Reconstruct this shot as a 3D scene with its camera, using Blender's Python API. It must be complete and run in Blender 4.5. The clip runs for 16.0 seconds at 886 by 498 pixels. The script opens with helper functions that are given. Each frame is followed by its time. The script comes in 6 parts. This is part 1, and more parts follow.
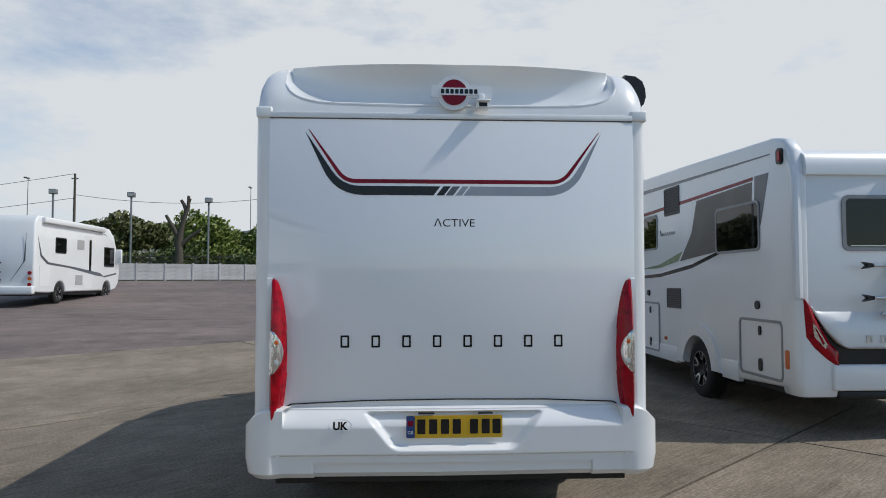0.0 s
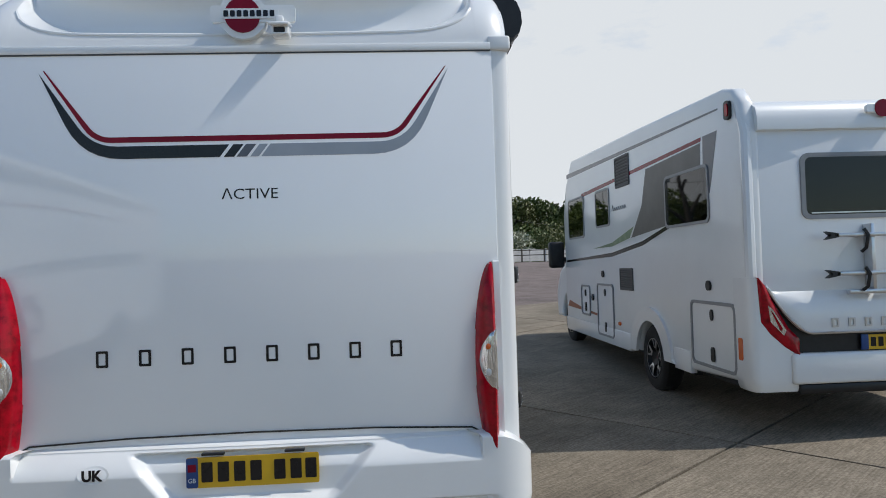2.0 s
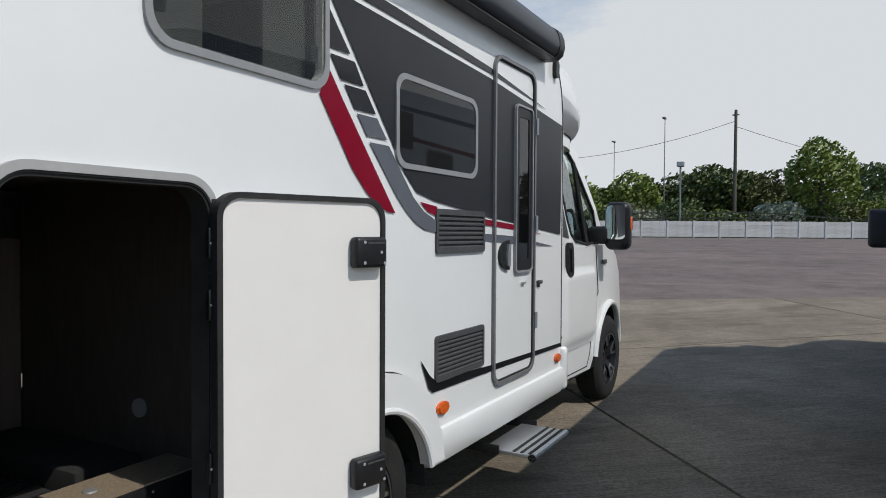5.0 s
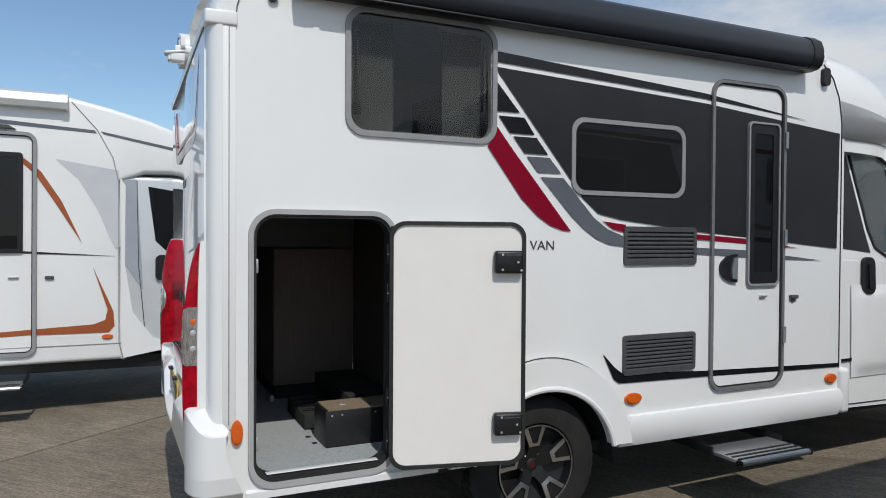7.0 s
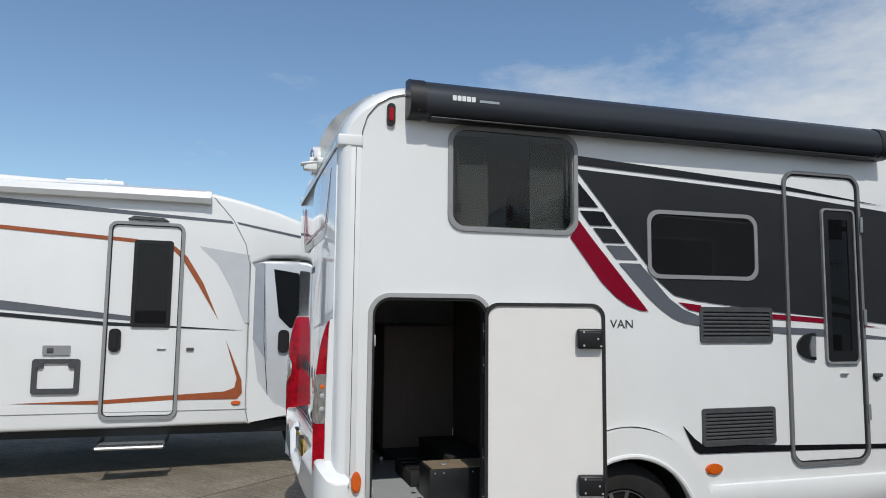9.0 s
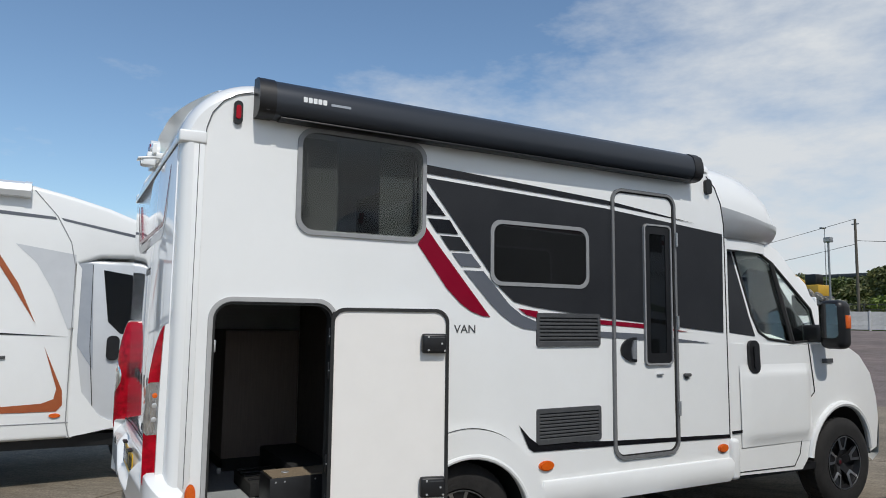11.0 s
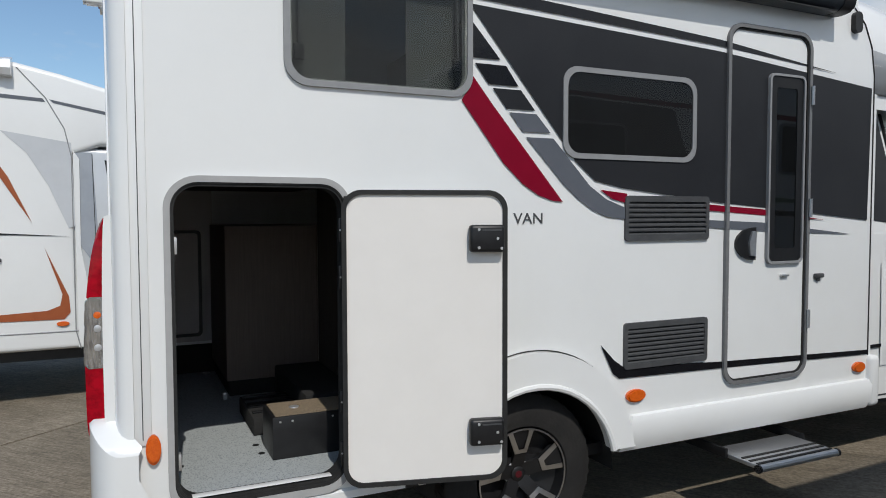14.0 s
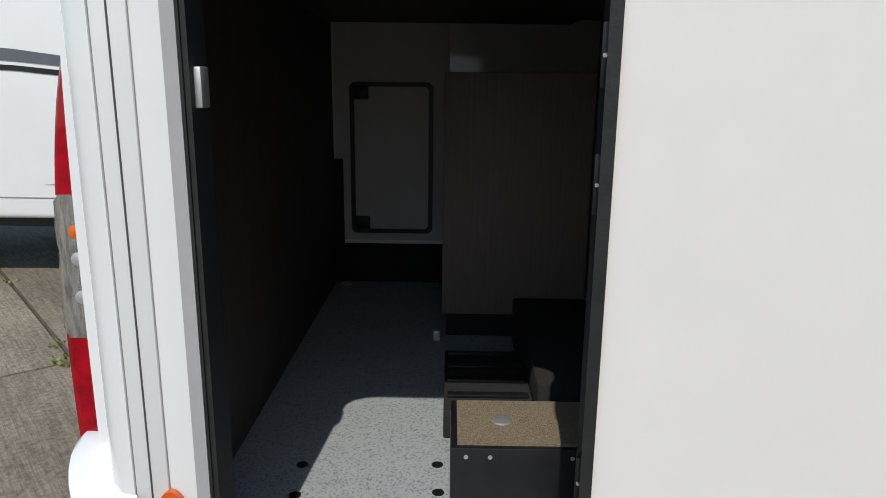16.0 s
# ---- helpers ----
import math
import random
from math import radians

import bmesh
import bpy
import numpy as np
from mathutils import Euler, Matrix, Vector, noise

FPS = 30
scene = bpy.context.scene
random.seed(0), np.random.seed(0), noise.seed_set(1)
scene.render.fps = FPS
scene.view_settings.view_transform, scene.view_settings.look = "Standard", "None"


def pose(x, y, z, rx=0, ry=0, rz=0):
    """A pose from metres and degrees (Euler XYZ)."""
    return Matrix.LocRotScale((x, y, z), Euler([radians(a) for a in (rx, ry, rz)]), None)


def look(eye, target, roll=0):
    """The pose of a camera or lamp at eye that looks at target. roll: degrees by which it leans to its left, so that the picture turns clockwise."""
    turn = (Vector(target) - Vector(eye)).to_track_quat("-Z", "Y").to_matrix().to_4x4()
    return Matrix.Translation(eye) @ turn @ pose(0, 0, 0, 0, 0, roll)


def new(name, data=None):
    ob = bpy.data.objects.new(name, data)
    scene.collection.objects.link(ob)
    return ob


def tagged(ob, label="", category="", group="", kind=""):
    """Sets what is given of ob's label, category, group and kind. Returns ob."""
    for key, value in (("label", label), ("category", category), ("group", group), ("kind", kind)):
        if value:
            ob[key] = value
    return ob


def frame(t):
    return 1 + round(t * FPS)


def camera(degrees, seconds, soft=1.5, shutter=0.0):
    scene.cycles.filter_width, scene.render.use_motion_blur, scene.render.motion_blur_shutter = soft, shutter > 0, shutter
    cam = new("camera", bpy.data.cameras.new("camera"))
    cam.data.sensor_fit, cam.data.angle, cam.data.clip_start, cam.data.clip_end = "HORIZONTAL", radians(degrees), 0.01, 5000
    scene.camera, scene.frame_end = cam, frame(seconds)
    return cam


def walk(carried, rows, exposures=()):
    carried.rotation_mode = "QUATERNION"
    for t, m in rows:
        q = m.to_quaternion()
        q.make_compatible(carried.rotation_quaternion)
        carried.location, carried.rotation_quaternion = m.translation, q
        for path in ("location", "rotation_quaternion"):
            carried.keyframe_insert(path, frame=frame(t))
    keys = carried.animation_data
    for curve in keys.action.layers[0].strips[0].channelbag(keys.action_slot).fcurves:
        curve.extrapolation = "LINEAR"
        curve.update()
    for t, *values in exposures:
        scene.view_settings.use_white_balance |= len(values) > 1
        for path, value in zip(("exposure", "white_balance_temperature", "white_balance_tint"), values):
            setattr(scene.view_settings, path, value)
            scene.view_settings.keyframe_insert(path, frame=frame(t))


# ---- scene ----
cam = camera(65.4, 16.0, soft=0.95)

PATH = [
    (0, (-0.265, -3.894, 1.504), (-0.16, -1.899, 1.595), 0.0),
    (0.5, (-0.12, -3.768, 1.513), (-0.027, -1.772, 1.603), -0.2),
    (1, (0.014, -3.537, 1.499), (0.112, -1.542, 1.595), -0.5),
    (1.5, (0.242, -3.239, 1.498), (0.347, -1.242, 1.562), -0.7),
    (2, (0.618, -2.922, 1.506), (0.744, -0.926, 1.553), -1.8),
    (2.5, (0.959, -2.537, 1.484), (0.931, -0.537, 1.499), -0.5),
    (3, (1.394, -2.193, 1.474), (1.248, -0.199, 1.474), 0.2),
    (3.2, (1.524, -2.042, 1.488), (1.228, -0.064, 1.462), 0.5),
    (5.3, (2.919, -0.426, 1.495), (1.693, 1.153, 1.429), 1.3),
    (5.5, (3.078, -0.331, 1.516), (1.647, 1.06, 1.386), 1.3),
    (6, (3.453, -0.327, 1.525), (1.774, 0.76, 1.504), 0.3),
    (6.5, (3.783, -0.347, 1.539), (2.031, 0.617, 1.503), 0.6),
    (7, (4.114, -0.316, 1.535), (2.298, 0.522, 1.508), 0.7),
    (7.5, (4.408, -0.372, 1.518), (2.543, 0.352, 1.543), 0.3),
    (8, (4.578, -0.482, 1.527), (2.679, 0.145, 1.523), 0.9),
    (8.5, (4.64, -0.443, 1.534), (2.716, 0.101, 1.556), 1.1),
    (9, (4.634, -0.488, 1.554), (2.725, 0.077, 1.741), 0.9),
    (9.5, (4.678, -0.482, 1.562), (2.785, 0.089, 1.861), 0.9),
    (10, (4.664, -0.501, 1.563), (2.809, 0.16, 1.914), 0.9),
    (10.2, (4.656, -0.482, 1.56), (2.845, 0.288, 1.917), 1.1),
    (12.3, (4.656, -0.48, 1.522), (2.938, 0.541, 1.613), -0.1),
    (12.5, (4.613, -0.43, 1.513), (2.882, 0.57, 1.585), -0.1),
    (13, (4.404, -0.31, 1.539), (2.632, 0.618, 1.53), 0.2),
    (13.5, (4.089, -0.146, 1.519), (2.282, 0.71, 1.479), 0.4),
    (14, (3.674, 0.038, 1.513), (1.86, 0.877, 1.423), 0.2),
    (14.5, (3.26, 0.276, 1.517), (1.351, 0.842, 1.338), 1.1),
    (15, (2.858, 0.367, 1.485), (0.9, 0.68, 1.224), 2.0),
    (15.5, (2.51, 0.453, 1.446), (0.548, 0.64, 1.108), 2.4),
    (16, (2.125, 0.571, 1.423), (0.18, 0.556, 0.958), 1.1),
]
walk(cam, [(t, look(eye, aim, roll)) for t, eye, aim, roll in PATH],
     [(0, 0.03), (1, 0.05), (2, 0.12), (3, 0.09), (5.3, -0.02), (8, -0.04), (12.5, 0.02), (14, -0.06), (15, -0.28), (15.6, -0.12), (16, 0.08)])

# ---- world, sun ----
SUN_EL, SUN_AZ = radians(51), radians(-5.7)     # height, and turn from +x towards -y
world = bpy.data.worlds.new("world")
scene.world = world
world.use_nodes = True
wn, wl = world.node_tree.nodes, world.node_tree.links
sky = wn.new("ShaderNodeTexSky")
sky.sky_type, sky.sun_disc = "NISHITA", False
sky.sun_elevation, sky.sun_rotation = SUN_EL, radians(90) - SUN_AZ
sky.air_density, sky.dust_density, sky.ozone_density = 1.0, 0.7, 2.0
wc = wn.new("ShaderNodeTexCoord")
wm = wn.new("ShaderNodeMapping")
wm.inputs["Scale"].default_value = (1.0, 1.0, 2.6)
wnz = wn.new("ShaderNodeTexNoise")
wnz.inputs["Scale"].default_value, wnz.inputs["Detail"].default_value, wnz.inputs["Roughness"].default_value = 1.9, 7, 0.62
wdot = wn.new("ShaderNodeVectorMath")
wdot.operation = "DOT_PRODUCT"
wdot.inputs[1].default_value = (0.30, 0.66, -0.72)
wadd = wn.new("ShaderNodeMath")
wadd.operation = "MULTIPLY_ADD"
wadd.inputs[1].default_value = 0.40
wr = wn.new("ShaderNodeValToRGB")
wr.color_ramp.elements[0].position, wr.color_ramp.elements[1].position = 0.39, 0.64
wmix = wn.new("ShaderNodeMixRGB")
wmix.inputs[2].default_value = (4.95, 5.2, 5.45, 1)
wl.new(wc.outputs["Generated"], wm.inputs["Vector"])
wl.new(wm.outputs["Vector"], wnz.inputs["Vector"])
wl.new(wc.outputs["Generated"], wdot.inputs[0])
wl.new(wdot.outputs["Value"], wadd.inputs[0])
wl.new(wnz.outputs["Fac"], wadd.inputs[2])
wl.new(wadd.outputs["Value"], wr.inputs["Fac"])
wl.new(wr.outputs["Color"], wmix.inputs["Fac"])
wtint = wn.new("ShaderNodeMixRGB")
wtint.blend_type = "MULTIPLY"
wtint.inputs[0].default_value, wtint.inputs[2].default_value = 1.0, (0.86, 0.94, 0.96, 1)
wl.new(sky.outputs["Color"], wtint.inputs[1])
wl.new(wtint.outputs["Color"], wmix.inputs[1])
wl.new(wmix.outputs["Color"], wn["Background"].inputs["Color"])
wn["Background"].inputs["Strength"].default_value = 0.135
sun = new("sun", bpy.data.lights.new("sun", "SUN"))
sun.data.energy, sun.data.angle, sun.data.color = 2.75, radians(0.53), (1.0, 0.955, 0.89)
sun.matrix_world = look((30 * math.cos(SUN_EL) * math.cos(SUN_AZ), 30 * math.cos(SUN_EL) * math.sin(SUN_AZ), 30 * math.sin(SUN_EL)), (0, 0, 0))

# ---- materials ----
def material(name, color, rough=0.5, metal=0.0, second=None, scale=6.0, bump=0.0, bump_scale=60.0, coat=0.0,
             transmission=0.0, ior=1.45, stretch=(1, 1, 1), emit=0.0, per_object=0.0, contrast=(0.35, 0.7), specular=0.5):
    m = bpy.data.materials.new(name)
    m.use_nodes = True
    n, l = m.node_tree.nodes, m.node_tree.links
    b = n["Principled BSDF"]
    b.inputs["Base Color"].default_value = (*color, 1)
    b.inputs["Roughness"].default_value, b.inputs["Metallic"].default_value = rough, metal
    b.inputs["Coat Weight"].default_value, b.inputs["Coat Roughness"].default_value = coat, 0.04
    b.inputs["Transmission Weight"].default_value, b.inputs["IOR"].default_value = transmission, ior
    b.inputs["Specular IOR Level"].default_value = specular
    co = n.new("ShaderNodeTexCoord")
    mp = n.new("ShaderNodeMapping")
    mp.inputs["Scale"].default_value = stretch
    l.new(co.outputs["Object"], mp.inputs["Vector"])
    if second or per_object:
        nz = n.new("ShaderNodeTexNoise")
        nz.inputs["Scale"].default_value, nz.inputs["Detail"].default_value = scale, 8
        nz.inputs["Roughness"].default_value = 0.65
        l.new(mp.outputs["Vector"], nz.inputs["Vector"])
        rp = n.new("ShaderNodeValToRGB")
        rp.color_ramp.elements[0].position, rp.color_ramp.elements[1].position = contrast
        rp.color_ramp.elements[0].color = (*color, 1)
        rp.color_ramp.elements[1].color = (*(second or color), 1)
        l.new(nz.outputs["Fac"], rp.inputs["Fac"])
        out = rp.outputs["Color"]
        if per_object:
            oi = n.new("ShaderNodeObjectInfo")
            hs = n.new("ShaderNodeHueSaturation")
            mr = n.new("ShaderNodeMapRange")
            mr.inputs["To Min"].default_value, mr.inputs["To Max"].default_value = 1 - per_object, 1 + per_object
            l.new(oi.outputs["Random"], mr.inputs["Value"])
            l.new(mr.outputs["Result"], hs.inputs["Value"])
            l.new(out, hs.inputs["Color"])
            out = hs.outputs["Color"]
        l.new(out, b.inputs["Base Color"])
    if bump:
        bz = n.new("ShaderNodeTexNoise")
        bz.inputs["Scale"].default_value, bz.inputs["Detail"].default_value = bump_scale, 4
        l.new(mp.outputs["Vector"], bz.inputs["Vector"])
        bp = n.new("ShaderNodeBump")
        bp.inputs["Strength"].default_value, bp.inputs["Distance"].default_value = bump, 0.01
        l.new(bz.outputs["Fac"], bp.inputs["Height"])
        l.new(bp.outputs["Normal"], b.inputs["Normal"])
    if emit:
        b.inputs["Emission Color"].default_value, b.inputs["Emission Strength"].default_value = (*color, 1), emit
    return m


WHITE = material("white_paint", (0.80, 0.81, 0.80), 0.32, second=(0.765, 0.775, 0.765), scale=1.6, coat=0.6, bump=0.012, bump_scale=3)
GELCOAT = material("white_gelcoat", (0.80, 0.81, 0.80), 0.28, second=(0.77, 0.78, 0.775), scale=2.2, coat=0.8, bump=0.01, bump_scale=4)
REARPAINT = material("rear_gloss_paint", (0.87, 0.885, 0.89), 0.07, second=(0.84, 0.86, 0.865), scale=1.1, coat=1.0, bump=0.006, bump_scale=1.6)
ANTHRACITE = material("anthracite_film", (0.020, 0.021, 0.024), 0.34, second=(0.026, 0.027, 0.030), scale=3, specular=0.3)
BLACKFILM = material("black_film", (0.008, 0.008, 0.010), 0.16, second=(0.012, 0.012, 0.014), scale=9, specular=0.45)
GREYFILM = material("grey_film", (0.105, 0.115, 0.135), 0.18, second=(0.12, 0.13, 0.15), scale=5)
LIGHTGREY = material("light_grey_film", (0.31, 0.34, 0.38), 0.16, second=(0.36, 0.39, 0.43), scale=4)
REDFILM = material("dark_red_film", (0.20, 0.003, 0.018), 0.20, second=(0.225, 0.004, 0.021), scale=5, specular=0.25)
BADGERED = material("enamel_badge", (0.06, 0.004, 0.008), 0.4, second=(0.09, 0.006, 0.012), scale=40)
COPPER = material("copper_film", (0.30, 0.075, 0.025), 0.35, second=(0.36, 0.10, 0.035), scale=6)
GREENFILM = material("green_film", (0.12, 0.20, 0.09), 0.35, second=(0.30, 0.36, 0.22), scale=5)
FRAMEGREY = material("grey_plastic_frame", (0.25, 0.255, 0.26), 0.36, second=(0.29, 0.295, 0.30), scale=18, bump=0.05, bump_scale=160)
DOORGREY = material("mid_grey_frame", (0.15, 0.152, 0.155), 0.38, second=(0.18, 0.182, 0.185), scale=18, bump=0.05, bump_scale=160)
LIGHTFRAME = material("light_grey_frame", (0.36, 0.36, 0.355), 0.45, second=(0.40, 0.40, 0.395), scale=18)
VENTGREY = material("dark_grey_plastic", (0.055, 0.057, 0.06), 0.5, second=(0.075, 0.077, 0.08), scale=20, bump=0.05, bump_scale=200)
BLACKPLASTIC = material("black_plastic", (0.008, 0.008, 0.009), 0.42, second=(0.014, 0.014, 0.015), scale=20, bump=0.05, bump_scale=220)
RUBBER = material("black_rubber", (0.013, 0.013, 0.013), 0.7, second=(0.024, 0.024, 0.023), scale=14, bump=0.12, bump_scale=90)
TYRE = material("tyre_rubber", (0.010, 0.0095, 0.0095), 0.82, second=(0.020, 0.019, 0.018), scale=9, bump=0.2, bump_scale=70)
ALUSHINE = material("machined_aluminium", (0.62, 0.62, 0.63), 0.3, metal=1.0, second=(0.55, 0.55, 0.56), scale=30)
ALU = material("brushed_aluminium", (0.50, 0.51, 0.52), 0.4, metal=0.85, second=(0.58, 0.59, 0.60), scale=12, stretch=(1, 12, 12))
STEEL = material("bright_steel", (0.66, 0.66, 0.66), 0.42, metal=0.75)
MIRROR = material("mirror_glass", (0.85, 0.86, 0.87), 0.02, metal=1.0)
GLASSDARK = material("tinted_glass", (0.020, 0.022, 0.024), 0.02, transmission=0.75, specular=0.3)
GLASSTINT = material("smoked_glass", (0.27, 0.29, 0.285), 0.02, transmission=1.0)
GLASSCAB = material("cab_glass", (0.80, 0.90, 0.86), 0.01, transmission=1.0)
REDLENS = material("red_lens", (0.40, 0.001, 0.012), 0.13, second=(0.11, 0.0, 0.003), scale=20, bump=0.03, bump_scale=50, coat=0.2, contrast=(0.42, 0.74), specular=0.25)
CLEARLENS = material("clear_lens", (0.80, 0.80, 0.79), 0.10, metal=0.9, second=(0.42, 0.42, 0.43), scale=30, bump=0.30, bump_scale=30, stretch=(4, 4, 0.6), coat=1.0, contrast=(0.42, 0.60))
BLIND = material("folded_blind", (0.115, 0.12, 0.115), 0.8, second=(0.095, 0.10, 0.095), scale=30, stretch=(1, 1, 8))
AMBER = material("amber_lens", (0.72, 0.13, 0.010), 0.18, coat=0.6, second=(0.58, 0.085, 0.006), scale=60, bump=0.2, bump_scale=220)
CREAM = material("cream_door_lining", (0.80, 0.775, 0.735), 0.55, second=(0.775, 0.75, 0.71), scale=5, bump=0.02, bump_scale=300)
LINING = material("pale_grey_lining", (0.52, 0.50, 0.48), 0.6, second=(0.48, 0.46, 0.44), scale=5, bump=0.02, bump_scale=300)
PLATE = material("yellow_plate", (0.66, 0.40, 0.02), 0.35, second=(0.62, 0.37, 0.02), scale=14)
BLUE = material("plate_blue", (0.02, 0.06, 0.2), 0.4)
WOODGREY = material("grey_wood_laminate", (0.155, 0.123, 0.107), 0.6, second=(0.195, 0.157, 0.137), scale=7, stretch=(14, 14, 0.7))
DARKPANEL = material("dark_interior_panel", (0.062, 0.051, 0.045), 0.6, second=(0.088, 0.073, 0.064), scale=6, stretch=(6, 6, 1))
BLACKPANEL = material("black_carpet", (0.016, 0.016, 0.016), 0.9, second=(0.028, 0.028, 0.028), scale=90, bump=0.2, bump_scale=400)
TWEED = material("beige_woven_mat", (0.30, 0.235, 0.16), 0.85, second=(0.16, 0.125, 0.085), scale=150, bump=0.6, bump_scale=260)
SPECKLE = material("grey_speckled_vinyl", (0.40, 0.43, 0.435), 0.6, second=(0.13, 0.15, 0.16), scale=170, contrast=(0.50, 0.66), bump=0.05, bump_scale=300)
# grey of the dome's turned-under band: painted shade and grey film together
DOMESHADE = material("dome_shade_grey", (0.50, 0.51, 0.52), 0.3, metal=0.5, second=(0.46, 0.47, 0.48), scale=3, coat=0.5)
FENCECON = material("pale_concrete_panel", (0.58, 0.57, 0.55), 0.9, second=(0.46, 0.45, 0.43), scale=2.4, bump=0.2, bump_scale=20, per_object=0.08)
TIMBER = material("weathered_timber", (0.085, 0.072, 0.058), 0.85, second=(0.13, 0.115, 0.095), scale=5, stretch=(8, 8, 0.6), bump=0.3, bump_scale=20)
BARK = material("grey_bark", (0.105, 0.088, 0.07), 0.9, second=(0.055, 0.045, 0.036), scale=4, stretch=(4, 4, 0.8), bump=0.6, bump_scale=12)
STEELPOLE = material("galvanised_pole", (0.26, 0.27, 0.28), 0.5, metal=0.4, second=(0.2, 0.21, 0.22), scale=6)
WIRE = material("dark_cable", (0.05, 0.05, 0.05), 0.6)
YELLOW = material("yellow_machine_paint", (0.55, 0.33, 0.04), 0.5, second=(0.42, 0.25, 0.04), scale=6)
SHED = material("pale_roof_sheet", (0.36, 0.37, 0.35), 0.6, second=(0.29, 0.30, 0.29), scale=2, stretch=(1, 8, 1))


def leaf_material(name, a, b):
    m = material(name, a, 0.55, second=b, scale=0.9)
    return m


LEAFA = leaf_material("bright_spring_leaves", (0.12, 0.165, 0.025), (0.19, 0.23, 0.045))
LEAFB = leaf_material("dark_leaves", (0.06, 0.085, 0.022), (0.105, 0.135, 0.036))
LEAFC = leaf_material("olive_leaves", (0.085, 0.10, 0.03), (0.14, 0.145, 0.05))
GRASSM = material("meadow_grass", (0.075, 0.12, 0.022), 0.85, second=(0.12, 0.15, 0.035), scale=0.8, bump=0.5, bump_scale=8)
BLOSSOM = material("white_blossom", (0.45, 0.44, 0.36), 0.7, second=(0.30, 0.32, 0.2), scale=3)


def yard_material(name, tones, speckle, lines=None, relief=0.5, per_object=0.0):
    """Worn paving: wide stains, blotches, grit and, where lines is given, fine broom strokes along x."""
    m = bpy.data.materials.new(name)
    m.use_nodes = True
    n, l = m.node_tree.nodes, m.node_tree.links
    b = n["Principled BSDF"]
    b.inputs["Roughness"].default_value, b.inputs["Specular IOR Level"].default_value = 0.9, 0.25
    co = n.new("ShaderNodeTexCoord")

    def nz(scale, detail=6, stretch=(1, 1, 1)):
        mp = n.new("ShaderNodeMapping")
        mp.inputs["Scale"].default_value = stretch
        t = n.new("ShaderNodeTexNoise")
        t.inputs["Scale"].default_value, t.inputs["Detail"].default_value, t.inputs["Roughness"].default_value = scale, detail, 0.62
        l.new(co.outputs["Object"], mp.inputs["Vector"])
        l.new(mp.outputs["Vector"], t.inputs["Vector"])
        return t.outputs["Fac"]

    def ramp(fac, lo, hi, c0, c1):
        r = n.new("ShaderNodeValToRGB")
        r.color_ramp.elements[0].position, r.color_ramp.elements[1].position = lo, hi
        r.color_ramp.elements[0].color, r.color_ramp.elements[1].color = (*c0, 1), (*c1, 1)
        l.new(fac, r.inputs["Fac"])
        return r.outputs["Color"]

    def times(a, c, f=1.0):
        x = n.new("ShaderNodeMixRGB")
        x.blend_type = "MULTIPLY"
        x.inputs["Fac"].default_value = f
        l.new(a, x.inputs[1])
        l.new(c, x.inputs[2])
        return x.outputs["Color"]

    col = ramp(nz(0.16, 5, (1, 2.2, 1)), 0.36, 0.66, tones[0], tones[1])
    col = times(col, ramp(nz(1.7, 8), 0.30, 0.66, (0.68, 0.67, 0.66), (1, 1, 1)))
    col = times(col, ramp(nz(speckle, 4), 0.36, 0.62, (0.62, 0.61, 0.60), (1.0, 1.0, 1.0)))
    col = times(col, ramp(nz(0.55, 3, (1, 5, 1)), 0.56, 0.70, (1, 1, 1), (0.72, 0.71, 0.70)))
    fine = nz(speckle, 4)
    if lines:
        fine = nz(lines, 3, (0.05, 1, 1))
        col = times(col, ramp(fine, 0.35, 0.62, (0.66, 0.65, 0.63), (1, 1, 1)), 0.9)
    if per_object:
        oi = n.new("ShaderNodeObjectInfo")
        hs = n.new("ShaderNodeHueSaturation")
        mr = n.new("ShaderNodeMapRange")
        mr.inputs["To Min"].default_value, mr.inputs["To Max"].default_value = 1 - per_object, 1 + per_object
        l.new(oi.outputs["Random"], mr.inputs["Value"])
        l.new(mr.outputs["Result"], hs.inputs["Value"])
        l.new(col, hs.inputs["Color"])
        col = hs.outputs["Color"]
    l.new(col, b.inputs["Base Color"])
    bp = n.new("ShaderNodeBump")
    bp.inputs["Strength"].default_value, bp.inputs["Distance"].default_value = relief, 0.008
    l.new(fine, bp.inputs["Height"])
    l.new(bp.outputs["Normal"], b.inputs["Normal"])
    return m


CONCRETE = yard_material("broomed_concrete", ((0.42, 0.36, 0.28), (0.27, 0.235, 0.18)), 46, 70, 0.6, 0.10)
ASPHALT = yard_material("reddish_tarmac", ((0.275, 0.222, 0.205), (0.19, 0.158, 0.148)), 30, None, 0.6)

# ---- mesh helpers ----
def mesh_object(name, bm, mat, smooth=None):
    bmesh.ops.recalc_face_normals(bm, faces=bm.faces[:])
    me = bpy.data.meshes.new(name)
    bm.to_mesh(me)
    bm.free()
    me.materials.append(mat)
    if smooth is not None:
        me.shade_smooth()
        me.set_sharp_from_angle(angle=radians(smooth))
    return new(name, me)


def part(name, bm, mat, parent, label="", smooth=35):
    ob = mesh_object(name, bm, mat, smooth)
    ob.parent = parent
    if label:
        ob["label"] = label
    return ob


def thing(name, label, category, at=(0, 0, 0), turn=0.0, group="", kind="", tilt=0.0):
    e = new(name)
    e.matrix_world = pose(at[0], at[1], at[2], tilt, 0, turn)
    return tagged(e, label, category, group, kind)


